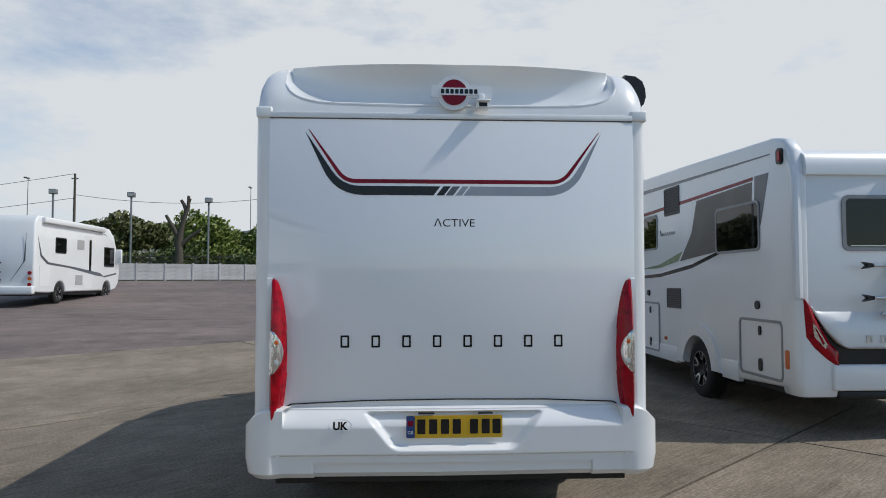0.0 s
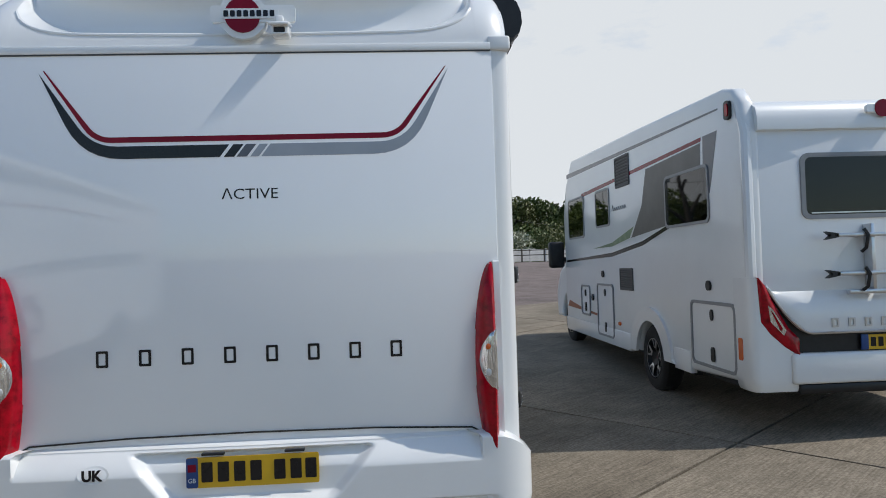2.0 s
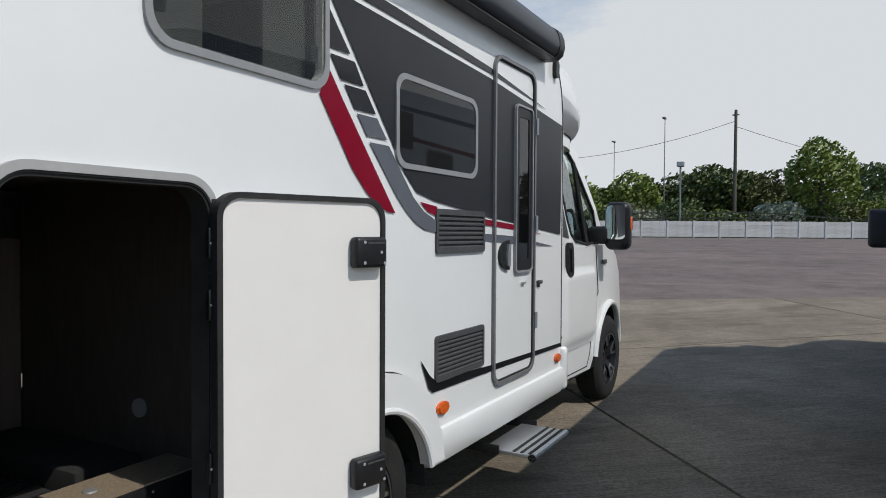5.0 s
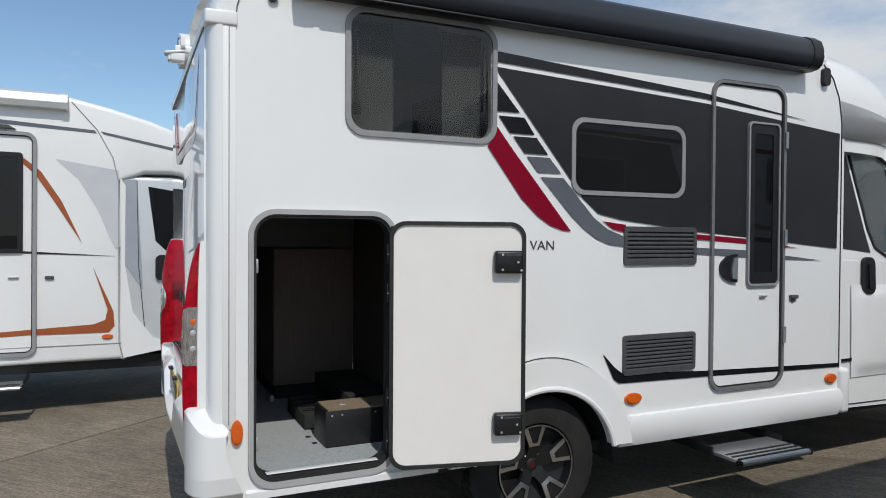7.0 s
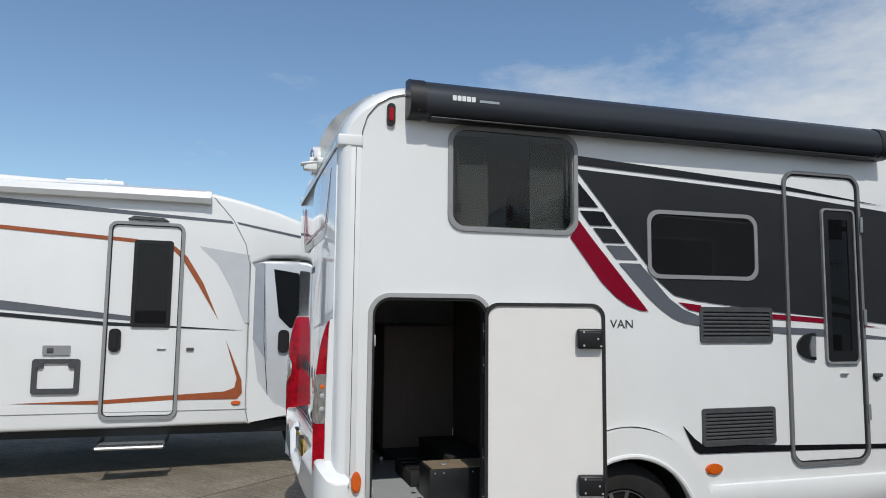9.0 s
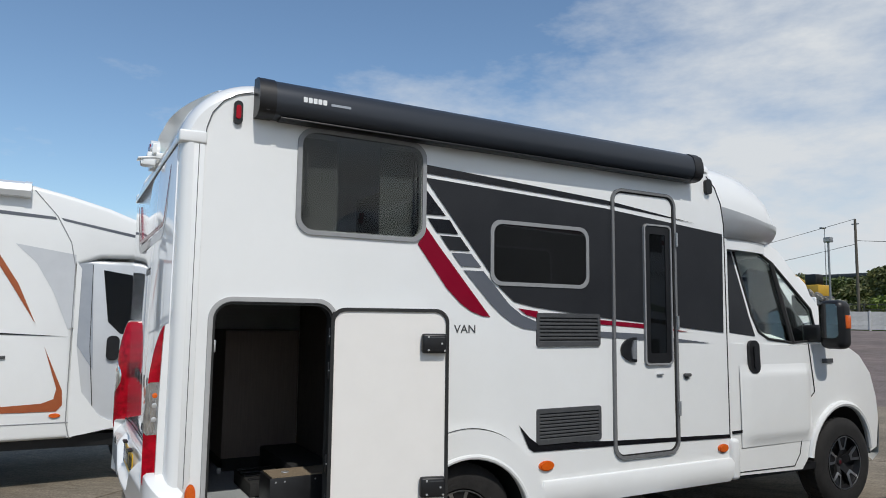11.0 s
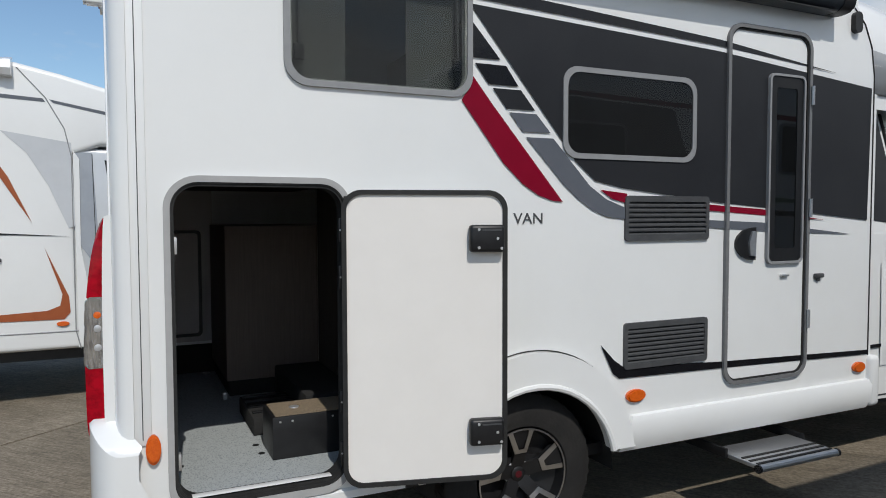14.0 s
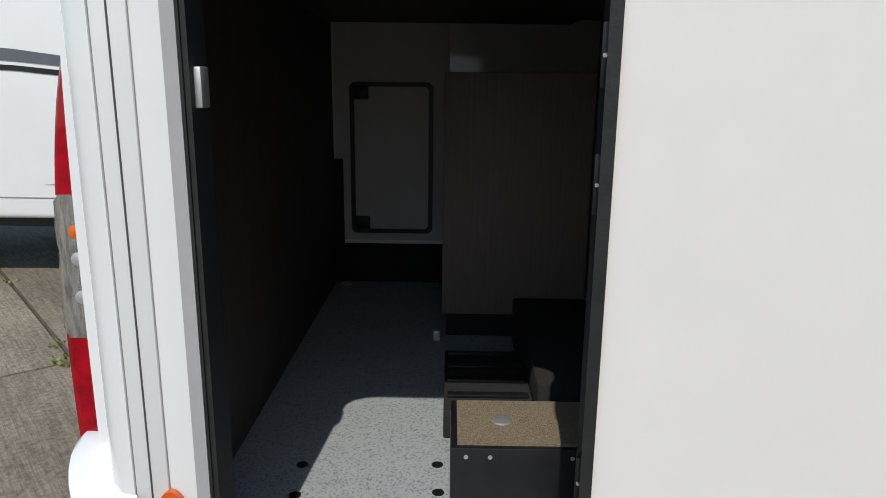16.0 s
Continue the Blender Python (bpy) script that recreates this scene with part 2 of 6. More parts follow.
def box(bm, lo, hi, bevel=0.0, seg=2):
    r = bmesh.ops.create_cube(bm, size=1.0)
    for v in r["verts"]:
        v.co = Vector(((lo[i] + hi[i]) / 2 + v.co[i] * (hi[i] - lo[i])) for i in range(3))
    if bevel:
        es = list({e for v in r["verts"] for e in v.link_edges})
        bmesh.ops.bevel(bm, geom=es, offset=bevel, segments=seg, affect="EDGES", profile=0.5)
    return bm


def a_box(lo, hi, bevel=0.0, seg=2):
    return box(bmesh.new(), lo, hi, bevel, seg)


def rrect(u0, v0, u1, v1, r, n=6):
    pts = []
    for cu, cv, a0 in ((u1 - r, v1 - r, 0), (u0 + r, v1 - r, 90), (u0 + r, v0 + r, 180), (u1 - r, v0 + r, 270)):
        for i in range(n + 1):
            a = radians(a0 + 90 * i / n)
            pts.append((cu + r * math.cos(a), cv + r * math.sin(a)))
    return pts


def onx(x):
    return lambda u, v: Vector((x, u, v))


def ony(y):
    return lambda u, v: Vector((u, y, v))


def onz(z):
    return lambda u, v: Vector((u, v, z))


def slab(outer, holes, place, depth, bm=None):
    """A plate with holes: outlines in its plane, put into space by place(u, v), and thickened by the vector depth."""
    own = bmesh.new()
    edges = []
    for loop in [outer, *holes]:
        vs = [own.verts.new(place(*p)) for p in loop]
        edges += [own.edges.new((vs[i], vs[(i + 1) % len(vs)])) for i in range(len(vs))]
    bmesh.ops.triangle_fill(own, use_beauty=True, use_dissolve=False, edges=edges)
    ext = bmesh.ops.extrude_face_region(own, geom=own.faces[:])
    for g in ext["geom"]:
        if isinstance(g, bmesh.types.BMVert):
            g.co += Vector(depth)
    if bm is None:
        return own
    me = bpy.data.meshes.new("tmp")
    own.to_mesh(me)
    own.free()
    bm.from_mesh(me)
    bpy.data.meshes.remove(me)
    return bm


def sweep(bm, pts, r, closed=False, n=8, radii=None):
    """A round bar along points."""
    pts = [Vector(p) for p in pts]
    rings = []
    up = None
    for i, p in enumerate(pts):
        a = pts[i - 1] if i or closed else p
        b = pts[(i + 1) % len(pts)] if i + 1 < len(pts) or closed else p
        d = (b - a).normalized()
        if up is None:
            up = d.orthogonal().normalized()
        up = (up - d * up.dot(d)).normalized()
        side = d.cross(up)
        rr = radii[i] if radii else r
        rings.append([bm.verts.new(p + (up * math.cos(2 * math.pi * k / n) + side * math.sin(2 * math.pi * k / n)) * rr) for k in range(n)])
    m = len(rings)
    for i in range(m if closed else m - 1):
        for k in range(n):
            q = rings[i], rings[(i + 1) % m]
            bm.faces.new((q[0][k], q[0][(k + 1) % n], q[1][(k + 1) % n], q[1][k]))
    if not closed:
        bm.faces.new(rings[0])
        bm.faces.new(rings[-1])
    return bm


def tube(pts, r, closed=False, n=8, radii=None):
    return sweep(bmesh.new(), pts, r, closed, n, radii)


def lathe(profile, n=40, bm=None, centre=(0, 0, 0), caps=True):
    """Turned about the x axis: profile of (x, radius)."""
    bm = bm or bmesh.new()
    rings = []
    for x, r in profile:
        rings.append([bm.verts.new((centre[0] + x, centre[1] + r * math.cos(2 * math.pi * k / n), centre[2] + r * math.sin(2 * math.pi * k / n))) for k in range(n)])
    for a, b in zip(rings, rings[1:]):
        for k in range(n):
            bm.faces.new((a[k], a[(k + 1) % n], b[(k + 1) % n], b[k]))
    if caps:
        bm.faces.new(rings[0])
        bm.faces.new(rings[-1])
    return bm


def sheet(rows, thick=None):
    """A surface through rows of points, closed to a shell if thick (a vector) is given."""
    bm = bmesh.new()
    g = [[bm.verts.new(p) for p in r] for r in rows]
    for a, b in zip(g, g[1:]):
        for i in range(len(a) - 1):
            bm.faces.new((a[i], a[i + 1], b[i + 1], b[i]))
    if thick:
        ext = bmesh.ops.extrude_face_region(bm, geom=bm.faces[:])
        for q in ext["geom"]:
            if isinstance(q, bmesh.types.BMVert):
                q.co += Vector(thick)
    return bm


def text_bm(body, size, place, width=None, depth=0.0015, bold=0.0):
    """Letters of the built-in font, set out by place(u, v), to a given width."""
    cu = bpy.data.curves.new("letters", "FONT")
    cu.body, cu.size, cu.extrude, cu.resolution_u, cu.offset = body, size, depth, 3, bold
    tmp = bpy.data.objects.new("letters", cu)
    scene.collection.objects.link(tmp)
    bpy.context.view_layer.update()
    me = bpy.data.meshes.new_from_object(tmp.evaluated_get(bpy.context.evaluated_depsgraph_get()))
    bpy.data.objects.remove(tmp)
    bm = bmesh.new()
    bm.from_mesh(me)
    bpy.data.meshes.remove(me)
    us = [v.co.x for v in bm.verts]
    k = width / (max(us) - min(us)) if width else 1.0
    u0 = min(us)
    for v in bm.verts:
        q = place((v.co.x - u0) * k, v.co.y)
        n = (place(1, 0) - place(0, 0)).cross(place(0, 1) - place(0, 0)).normalized()
        v.co = q + n * v.co.z
    return bm


def wheel(parent, x, y, z, r=0.355, side=1, rim=0.215, width=0.21):
    """A wheel with a tyre, a two-tone alloy rim, bolts and a cap; side is the way it faces along x."""
    s = side
    ty = part("wheel", lathe([(s * q, w) for q, w in ((-width, rim), (-width - 0.0, r - 0.03), (-width + 0.03, r), (-0.03, r), (-0.004, r - 0.025), (0.006, r - 0.07), (0.0, rim + 0.01), (-0.02, rim))], 56, centre=(x, y, z), caps=False), TYRE, parent)
    bm = bmesh.new()
    for k in range(44):
        a = 2 * math.pi * k / 44
        for xo, xe in ((-width + 0.035, -width + 0.085), (-width + 0.115, -0.03)):
            b2 = bmesh.ops.create_cube(bm, size=1)
            for v in b2["verts"]:
                c = v.co.copy()
                rad = r - 0.004 + c.z * 0.016
                ang = a + c.y * 0.055 + c.x * 0.05
                v.co = Vector((x + s * ((xo + xe) / 2 + c.x * (xe - xo)), y + rad * math.cos(ang), z + rad * math.sin(ang)))
    part("tread", bm, TYRE, ty)
    part("rim", lathe([(s * q, w) for q, w in ((-0.13, 0.02), (-0.13, rim - 0.03), (-0.02, rim - 0.012), (-0.012, rim), (-0.002, rim), (-0.002, rim - 0.008), (-0.05, rim - 0.02), (-0.10, 0.08), (-0.125, 0.0201))], 48, centre=(x, y, z)), BLACKPLASTIC, ty, "black alloy rim")
    part("rim_edge", lathe([(s * q, w) for q, w in ((-0.004, rim - 0.007), (0.001, rim - 0.007), (0.001, rim), (-0.004, rim), (-0.004, rim - 0.007))], 48, centre=(x, y, z), caps=False), ALUSHINE, ty, "bright machined rim edge")
    for k in range(5):
        a = 2 * math.pi * k / 5 + 0.35
        def at(u, v, a=a):
            return Vector((x - s * 0.012, y + u * math.cos(a) - v * math.sin(a), z + u * math.sin(a) + v * math.cos(a)))
        def dp(u, v, at=at):
            q = at(u, v)
            q.x -= s * 0.05 * max(0.0, (0.13 - u) / 0.13)
            return q
        part("spoke", slab([(0.03, -0.034), (0.1, -0.03), (rim - 0.012, -0.066), (rim - 0.012, 0.066), (0.1, 0.03), (0.03, 0.034)], [], dp, (-s * 0.02, 0, 0)), BLACKPLASTIC, ty)
        out = lambda u, v, dp=dp: dp(u, v) + Vector((s * 0.002, 0, 0))
        part("spoke_face", slab([(0.105, -0.030), (rim - 0.010, -0.068), (rim - 0.010, -0.044), (0.125, -0.014), (0.125, 0.014), (rim - 0.010, 0.044), (rim - 0.010, 0.068), (0.105, 0.030)], [], out, (s * 0.003, 0, 0)), ALUSHINE, ty, "machined silver spoke face")
        b = a + math.pi / 5
        part("bolt", lathe([(0, 0.011), (s * 0.012, 0.011), (s * 0.014, 0.006)], 8, centre=(x - s * 0.062, y + 0.055 * math.cos(b), z + 0.055 * math.sin(b))), STEEL, ty)
    cap = part("wheel_cap", lathe([(-s * 0.06, 0.034), (-s * 0.046, 0.034), (-s * 0.042, 0.028)], 24, centre=(x, y, z)), BLACKPLASTIC, ty)
    part("cap_badge", lathe([(-s * 0.0425, 0.017), (-s * 0.0405, 0.016)], 24, centre=(x, y, z)), BADGERED, cap, "dark red round badge")
    return ty


def framed_window(parent, y0, z0, y1, z1, x, side, r=0.05, w=0.022, frame_mat=None, name="window", glass=None):
    """A framed pane on a wall whose face is at x; side is the way that face looks."""
    s = side
    win = part(name, slab(rrect(y0, z0, y1, z1, r), [rrect(y0 + w, z0 + w, y1 - w, z1 - w, r - w * 0.5)], onx(x - s * 0.004), (s * 0.016, 0, 0)), frame_mat or FRAMEGREY, parent)
    part("pane", slab(rrect(y0 + w, z0 + w, y1 - w, z1 - w, r - w * 0.5), [], onx(x + s * 0.002), (s * 0.006, 0, 0)), glass or GLASSDARK, win, "dark tinted pane").visible_shadow = glass is None
    return win


def film(parent, pts, x, side, mat, label="", name="stripe"):
    return part(name, slab(pts, [], onx(x), (side * 0.0015, 0, 0)), mat, parent, label, smooth=None)


def grille(parent, y0, z0, y1, z1, x, side, n=8, name="vent_grille"):
    s = side
    g = part(name, slab(rrect(y0, z0, y1, z1, 0.018, 3), [rrect(y0 + 0.02, z0 + 0.022, y1 - 0.02, z1 - 0.028, 0.006, 2)], onx(x), (s * 0.012, 0, 0)), VENTGREY, parent, "dark grey plastic vent")
    part("backing", a_box((min(x + s * 0.001, x + s * 0.003), y0 + 0.015, z0 + 0.015), (max(x + s * 0.001, x + s * 0.003), y1 - 0.015, z1 - 0.015)), BLACKPLASTIC, g)
    h = (z1 - z0 - 0.05) / n
    for k in range(n):
        za = z0 + 0.022 + h * k
        part("slat", slab([(0.003, 0.0), (0.011, -0.0), (0.011, 0.35 * h), (0.003, 0.62 * h)], [], lambda u, v, za=za: Vector((x + s * u, y0 + 0.02, za + v)), (0, y1 - y0 - 0.04, 0)), VENTGREY, g)
    return g


def oval_lamp(parent, y, z, x, side, ry=0.05, rz=0.03, name="marker_lamp", tilt=0.0):
    pts = [(y + ry * math.cos(a) * math.cos(tilt) - rz * math.sin(a) * math.sin(tilt), z + ry * math.cos(a) * math.sin(tilt) + rz * math.sin(a) * math.cos(tilt)) for a in [2 * math.pi * k / 24 for k in range(24)]]
    inn = [(y + (u - y) * 0.8, z + (v - z) * 0.8) for u, v in pts]
    lamp = part(name, slab(pts, [], onx(x), (side * 0.012, 0, 0)), AMBER, parent, "amber oval side lamp")
    part("lens", slab(inn, [], onx(x + side * 0.012), (side * 0.007, 0, 0)), AMBER, lamp)
    return lamp

# ---- ground ----
def ground_z(x, y):
    z = 0.022 * (max(y, -5.0) - 3.2)
    if y > 8:
        z += 0.0275 * (min(y, 36.0) - 8)
        if y > 36:
            z -= 0.018 * (min(y, 300) - 36)
    fade = 1.0 - min(1.0, max(0.0, (y - 5) / 7))
    if x < -1.2:
        z -= 0.03 * min(-1.2 - x, 3.2) * fade
    if x > 1.2:
        z += 0.018 * min(x - 1.2, 4.5) * fade
    return z


def stops(lo, hi, near, step):
    out, v, d = [], 0.0, step
    while v < near:
        out.append(v)
        v += d
    while v < hi:
        out.append(v)
        d *= 1.35
        v += d
    out.append(hi)
    return sorted({-o for o in out} | set(out))


GX, GY = stops(-900, 900, 24, 1.0), stops(-900, 900, 50, 1.0)
ground = mesh_object("ground", sheet([[(x, y, ground_z(x, y) - 0.048) for x in GX] for y in GY]), ASPHALT, 60)
tagged(ground, "worn reddish-brown tarmac yard with faint tyre marks", "ground", kind="structure")

APRON = radians(40)
AU, AV = Vector((math.cos(APRON), math.sin(APRON), 0)), Vector((-math.sin(APRON), math.cos(APRON), 0))
pavement = thing("pavement", "broom-finished concrete apron of large slabs with open joints", "pavement", kind="structure")


def apron_edge(u):
    """Where the concrete ends and the tarmac begins, across the slabs."""
    return 11.55 - 0.23 * u


def concrete_slab(u0, v0, u1, v1, last=False):
    c = AU * (u0 + u1) / 2 + AV * (v0 + v1) / 2
    n = 9
    rows = []
    for j in range(n + 1):
        row = []
        for i in range(n + 1):
            du = (u1 - u0) * (i / n - 0.5)
            far = max(v0 + 0.4, apron_edge((u0 + u1) / 2 + du)) if last else v1
            dv = v0 + (far - v0) * j / n - (v0 + v1) / 2
            w = c + AU * du + AV * dv
            row.append((du, dv, ground_z(w.x, w.y)))
        rows.append(row)
    ob = part("concrete_slab", sheet(rows, (0, 0, -0.05)), CONCRETE, pavement, smooth=30)
    ob.matrix_local = pose(c.x, c.y, 0, 0, 0, 40)
    return ob


US, VS = [4.07 + 6.12 * k for k in range(-5, 5)], [-22.6, -17.0, -11.4, -5.8, -0.22, 5.75, 10.8]
for u0, u1 in zip(US, US[1:]):
    for v0, v1 in zip(VS, VS[1:]):
        concrete_slab(u0 + 0.014, v0 + 0.014, u1 - 0.014, v1 - 0.014, v1 == VS[-1])

# ---- the white motorhome in the middle ----
van = thing("motorhome", "white coachbuilt motorhome with anthracite and red stripes, garage door open", "motorhome", tilt=0.4)
van.scale.y = 1.02
X = 1.10
GARAGE = rrect(0.193, 0.488, 0.800, 1.629, 0.09, 8)
WIN1, WIN2 = (0.583, 1.998, 1.345, 2.582), (1.785, 1.768, 2.550, 2.176)


def inset(w, d, r):
    return rrect(w[0] + d, w[1] + d, w[2] - d, w[3] - d, r)


def arch(y, z, r, z0):
    a0 = math.asin((z0 - z) / r)
    return [(y + r * math.cos(a), z + r * math.sin(a)) for a in [math.pi - a0 - (math.pi - 2 * a0) * k / 20 for k in range(21)]]


outline = [(0.055, 0.42)] + arch(1.64, 0.33, 0.43, 0.42) + [(3.87, 0.42), (3.87, 2.35), (3.80, 2.57), (3.69, 2.70), (0.50, 2.70), (0.46, 2.728), (0.35, 2.724), (0.266, 2.70), (0.197, 2.655), (0.146, 2.588), (0.12, 2.506), (0.118, 2.43), (0.055, 2.43)]
part("side_wall", slab(outline, [GARAGE, inset(WIN1, 0.03, 0.06), inset(WIN2, 0.03, 0.05)], onx(X - 0.032), (0.032, 0, 0)), WHITE, van, "smooth white side wall", smooth=20)
part("side_wall", slab(outline, [], onx(-X), (0.032, 0, 0)), WHITE, van, smooth=20)
part("underbody", a_box((-1.0, 0.1, 0.36), (1.0, 5.2, 0.415)), BLACKPLASTIC, van)
part("front_bulkhead", a_box((-1.066, 3.80, 0.42), (1.066, 3.84, 2.6)), DARKPANEL, van)

# roof shell with rounded shoulders
prof = [(1.10, 2.70)] + [(0.96 + 0.14 * math.cos(a), 2.70 + 0.085 * math.sin(a)) for a in [radians(15 * k) for k in range(1, 7)]] + [(0.5, 2.795), (0, 2.80)]
prof = prof + [(-x, z) for x, z in reversed(prof[:-1])]
part("roof", sheet([[(x, y, z) for x, z in prof] for y in (0.40, 1.5, 2.7, 3.72)], (0, 0, -0.02)), GELCOAT, van, "white roof with rounded shoulders", smooth=50)

# rear panel and its rounded corner posts
part("rear_panel", a_box((-1.035, 0.0, 0.70), (1.035, 0.03, 2.44), 0.004), REARPAINT, van, "glossy white rear panel")
for s in (1, -1):
    pts = [(1.034, 0.006), (1.055, 0.008), (1.080, 0.014), (1.098, 0.025), (1.109, 0.042), (1.112, 0.064), (1.075, 0.064), (1.034, 0.04)]
    part("corner_post", slab([(s * u, v) for u, v in pts], [], onz(0.68), (0, 0, 1.745)), GELCOAT, van, "rounded white corner post", smooth=60)
    part("corner_post_trim", a_box((min(s * 1.1, s * 1.107), 0.064, 0.72), (max(s * 1.1, s * 1.107), 0.118, 2.425), 0.003), GELCOAT, van)

# rear roof cap: a hollow between two rounded ends, under a lip
def cap_rows(x):
    """Where, from 0 to 1 up the cap, the rim of the hollow and the back of its shelf lie."""
    ax = abs(x)
    e = min(1.0, max(0.0, (ax - 0.62) / 0.345))
    edge = 2.500 + 0.012 * (ax / 0.8) ** 2 + 0.19 * (1 - (1 - e ** 3) ** (1 / 3))
    shelf = 0.016 + 0.075 * min(1.0, ax / 0.93) ** 4
    back = min(2.770, edge + shelf)
    return edge, back


def cap_point(x, t):
    ax = abs(x)
    edge, back = cap_rows(x)
    y, z = 0.40 * (1 - math.cos(t * math.pi / 2)), 2.405 + 0.385 * math.sin(t * math.pi / 2)
    if z > edge and ax < 0.968:
        y_edge = 0.40 * (1 - math.sqrt(max(0.0, 1 - ((edge - 2.405) / 0.385) ** 2)))
        deep = y_edge + 0.075 + 0.05 * (ax / 0.95) ** 2
        lip = 0.02 + 0.18 * (ax / 0.95) ** 2.5
        if z <= back:
            q = (z - edge) / (back - edge)
            inner = y_edge + (deep - y_edge) * (0.75 * q + 0.25 * q * q)
        else:
            q = (z - back) / max(1e-4, 2.79 - back)
            inner = deep + (0.035 + 0.02 * (1 - ax)) * math.sin(math.pi * min(1.0, q * 1.25) * 0.5) + (lip - deep - 0.035) * q ** 2.4
        m = min(1.0, (0.968 - ax) / 0.03)
        m = m * m * (3 - 2 * m)
        y += m * (inner - y)
        top = 2.745 + 0.012 * (ax / 0.96) ** 2.5
        z = edge + (z - edge) * (1 - m * (1 - (top - edge) / (2.79 - edge)))
    q = min(1.0, max(0.0, ax - 0.95) / 0.15)
    z = 2.405 + (z - 2.405) * (1 - 0.17 * (1 - (1 - q ** 2.6) ** (1 / 2.6)))
    return Vector((x, y + 0.035 * q ** 3, z))


def cap_t(z):
    return math.asin(min(1.0, (z - 2.405) / 0.385)) * 2 / math.pi


def cap_column(x):
    edge, back = (cap_t(z) for z in cap_rows(x))
    ts = [edge * k / 26 for k in range(26)] + [edge + (back - edge) * k / 14 for k in range(14)] + [back + (1 - back) * k / 50 for k in range(51)]
    col = [cap_point(x, t) for t in ts]
    return col + [col[-1] + Vector((0, 0.05, -0.004)), Vector((x, 0.52, min(2.785, col[-1].z - 0.015)))]


xs = [-1.10 + 2.20 * i / 300 for i in range(301)]
ts = [i / 60 for i in range(61)]
cap = part("rear_roof_cap", sheet(list(zip(*[cap_column(x) for x in xs])), None), GELCOAT, van, "white roof cap with a hollow spoiler", smooth=40)
part("cap_rim", tube([cap_point(x, cap_t(cap_rows(x)[0]) - 0.004) + Vector((0, 0.004, 0)) for x in [-0.955 + 1.91 * k / 90 for k in range(91)]], 0.009, n=8), GELCOAT, cap, "raised rim of the hollow")
for s in (1, -1):
    side = [(0.055, 2.405)] + [(cap_point(s * 1.10, t).y, cap_point(s * 1.10, t).z) for t in ts] + [(0.46, 2.725), (0.35, 2.722), (0.266, 2.698), (0.197, 2.653), (0.146, 2.586), (0.12, 2.506), (0.118, 2.405)]
    part("cap_end", slab(side, [], onx(s * 1.099), (s * 0.006, 0, 0)), GELCOAT, cap, smooth=None)
    part("corner_clip", a_box((min(s * 1.02, s * 1.109), -0.006, 2.418), (max(s * 1.02, s * 1.115), 0.125, 2.48), 0.010, 3), GELCOAT, cap)
part("cap_band", a_box((-1.03, -0.008, 2.418), (1.03, 0.02, 2.452), 0.006), GELCOAT, cap)
part("cap_seam", a_box((-1.03, -0.004, 2.413), (1.03, 0.01, 2.419)), VENTGREY, cap)

# maker's badge on the cap, drawn as plain shapes
badge = part("badge", slab(rrect(-0.13, 2.535, 0.215, 2.605, 0.012), [], ony(-0.012), (0, -0.022, 0)), GELCOAT, van, "white bar badge with a red disc")
def disc(r, n=40, c=(0, 0)):
    return [(c[0] + r * math.cos(2 * math.pi * k / n), c[1] + r * math.sin(2 * math.pi * k / n)) for k in range(n)]
part("badge_ring", slab(disc(0.098, c=(0, 2.565)), [], ony(0.02), (0, -0.05, 0)), GELCOAT, badge)
part("badge_disc", slab(disc(0.073, c=(0, 2.565)), [], ony(-0.030), (0, -0.006, 0)), REDFILM, badge, "dark red disc")
part("badge_plate", slab(rrect(-0.085, 2.548, 0.15, 2.59, 0.006), [], ony(-0.036), (0, -0.004, 0)), GELCOAT, badge)
for k in range(8):
    u = -0.075 + 0.0268 * k
    part("badge_mark", slab(rrect(u, 2.556, u + 0.019, 2.582, 0.004), [], ony(-0.040), (0, -0.002, 0)), BLACKFILM, badge, smooth=None)
rc = part("reversing_camera", a_box((0.122, -0.085, 2.464), (0.194, -0.012, 2.512), 0.009, 3), GELCOAT, van, "white reversing camera under a small hood")
hood = a_box((0.116, -0.112, 2.506), (0.200, -0.010, 2.520), 0.006, 3)
for v in hood.verts:
    v.co.z += 0.18 * (v.co.y + 0.06)
part("camera_hood", hood, GELCOAT, rc)
part("camera_bezel", slab(rrect(0.128, 2.467, 0.188, 2.504, 0.008), [rrect(0.135, 2.472, 0.181, 2.495, 0.004)], ony(-0.083), (0, -0.010, 0)), GELCOAT, rc)
part("lens", slab(rrect(0.134, 2.471, 0.182, 2.496, 0.004), [], ony(-0.084), (0, -0.004, 0)), BLACKPLASTIC, rc)
part("camera_foot", a_box((0.136, -0.06, 2.52), (0.17, 0.12, 2.556), 0.008), GELCOAT, rc)

# rear stripes
def rfilm(pts, mat, label=""):
    return part("stripe", slab(pts, [], ony(-0.001), (0, -0.0015, 0)), mat, van, label, smooth=None)


def bend(a, b, c, r, n=6):
    """Points rounding the corner at b between a and c."""
    a, b, c = Vector((*a, 0)), Vector((*b, 0)), Vector((*c, 0))
    p, q = b + (a - b).normalized() * r, b + (c - b).normalized() * r
    return [tuple(((1 - t) ** 2 * p + 2 * t * (1 - t) * b + t * t * q)[:2]) for t in [k / n for k in range(n + 1)]]


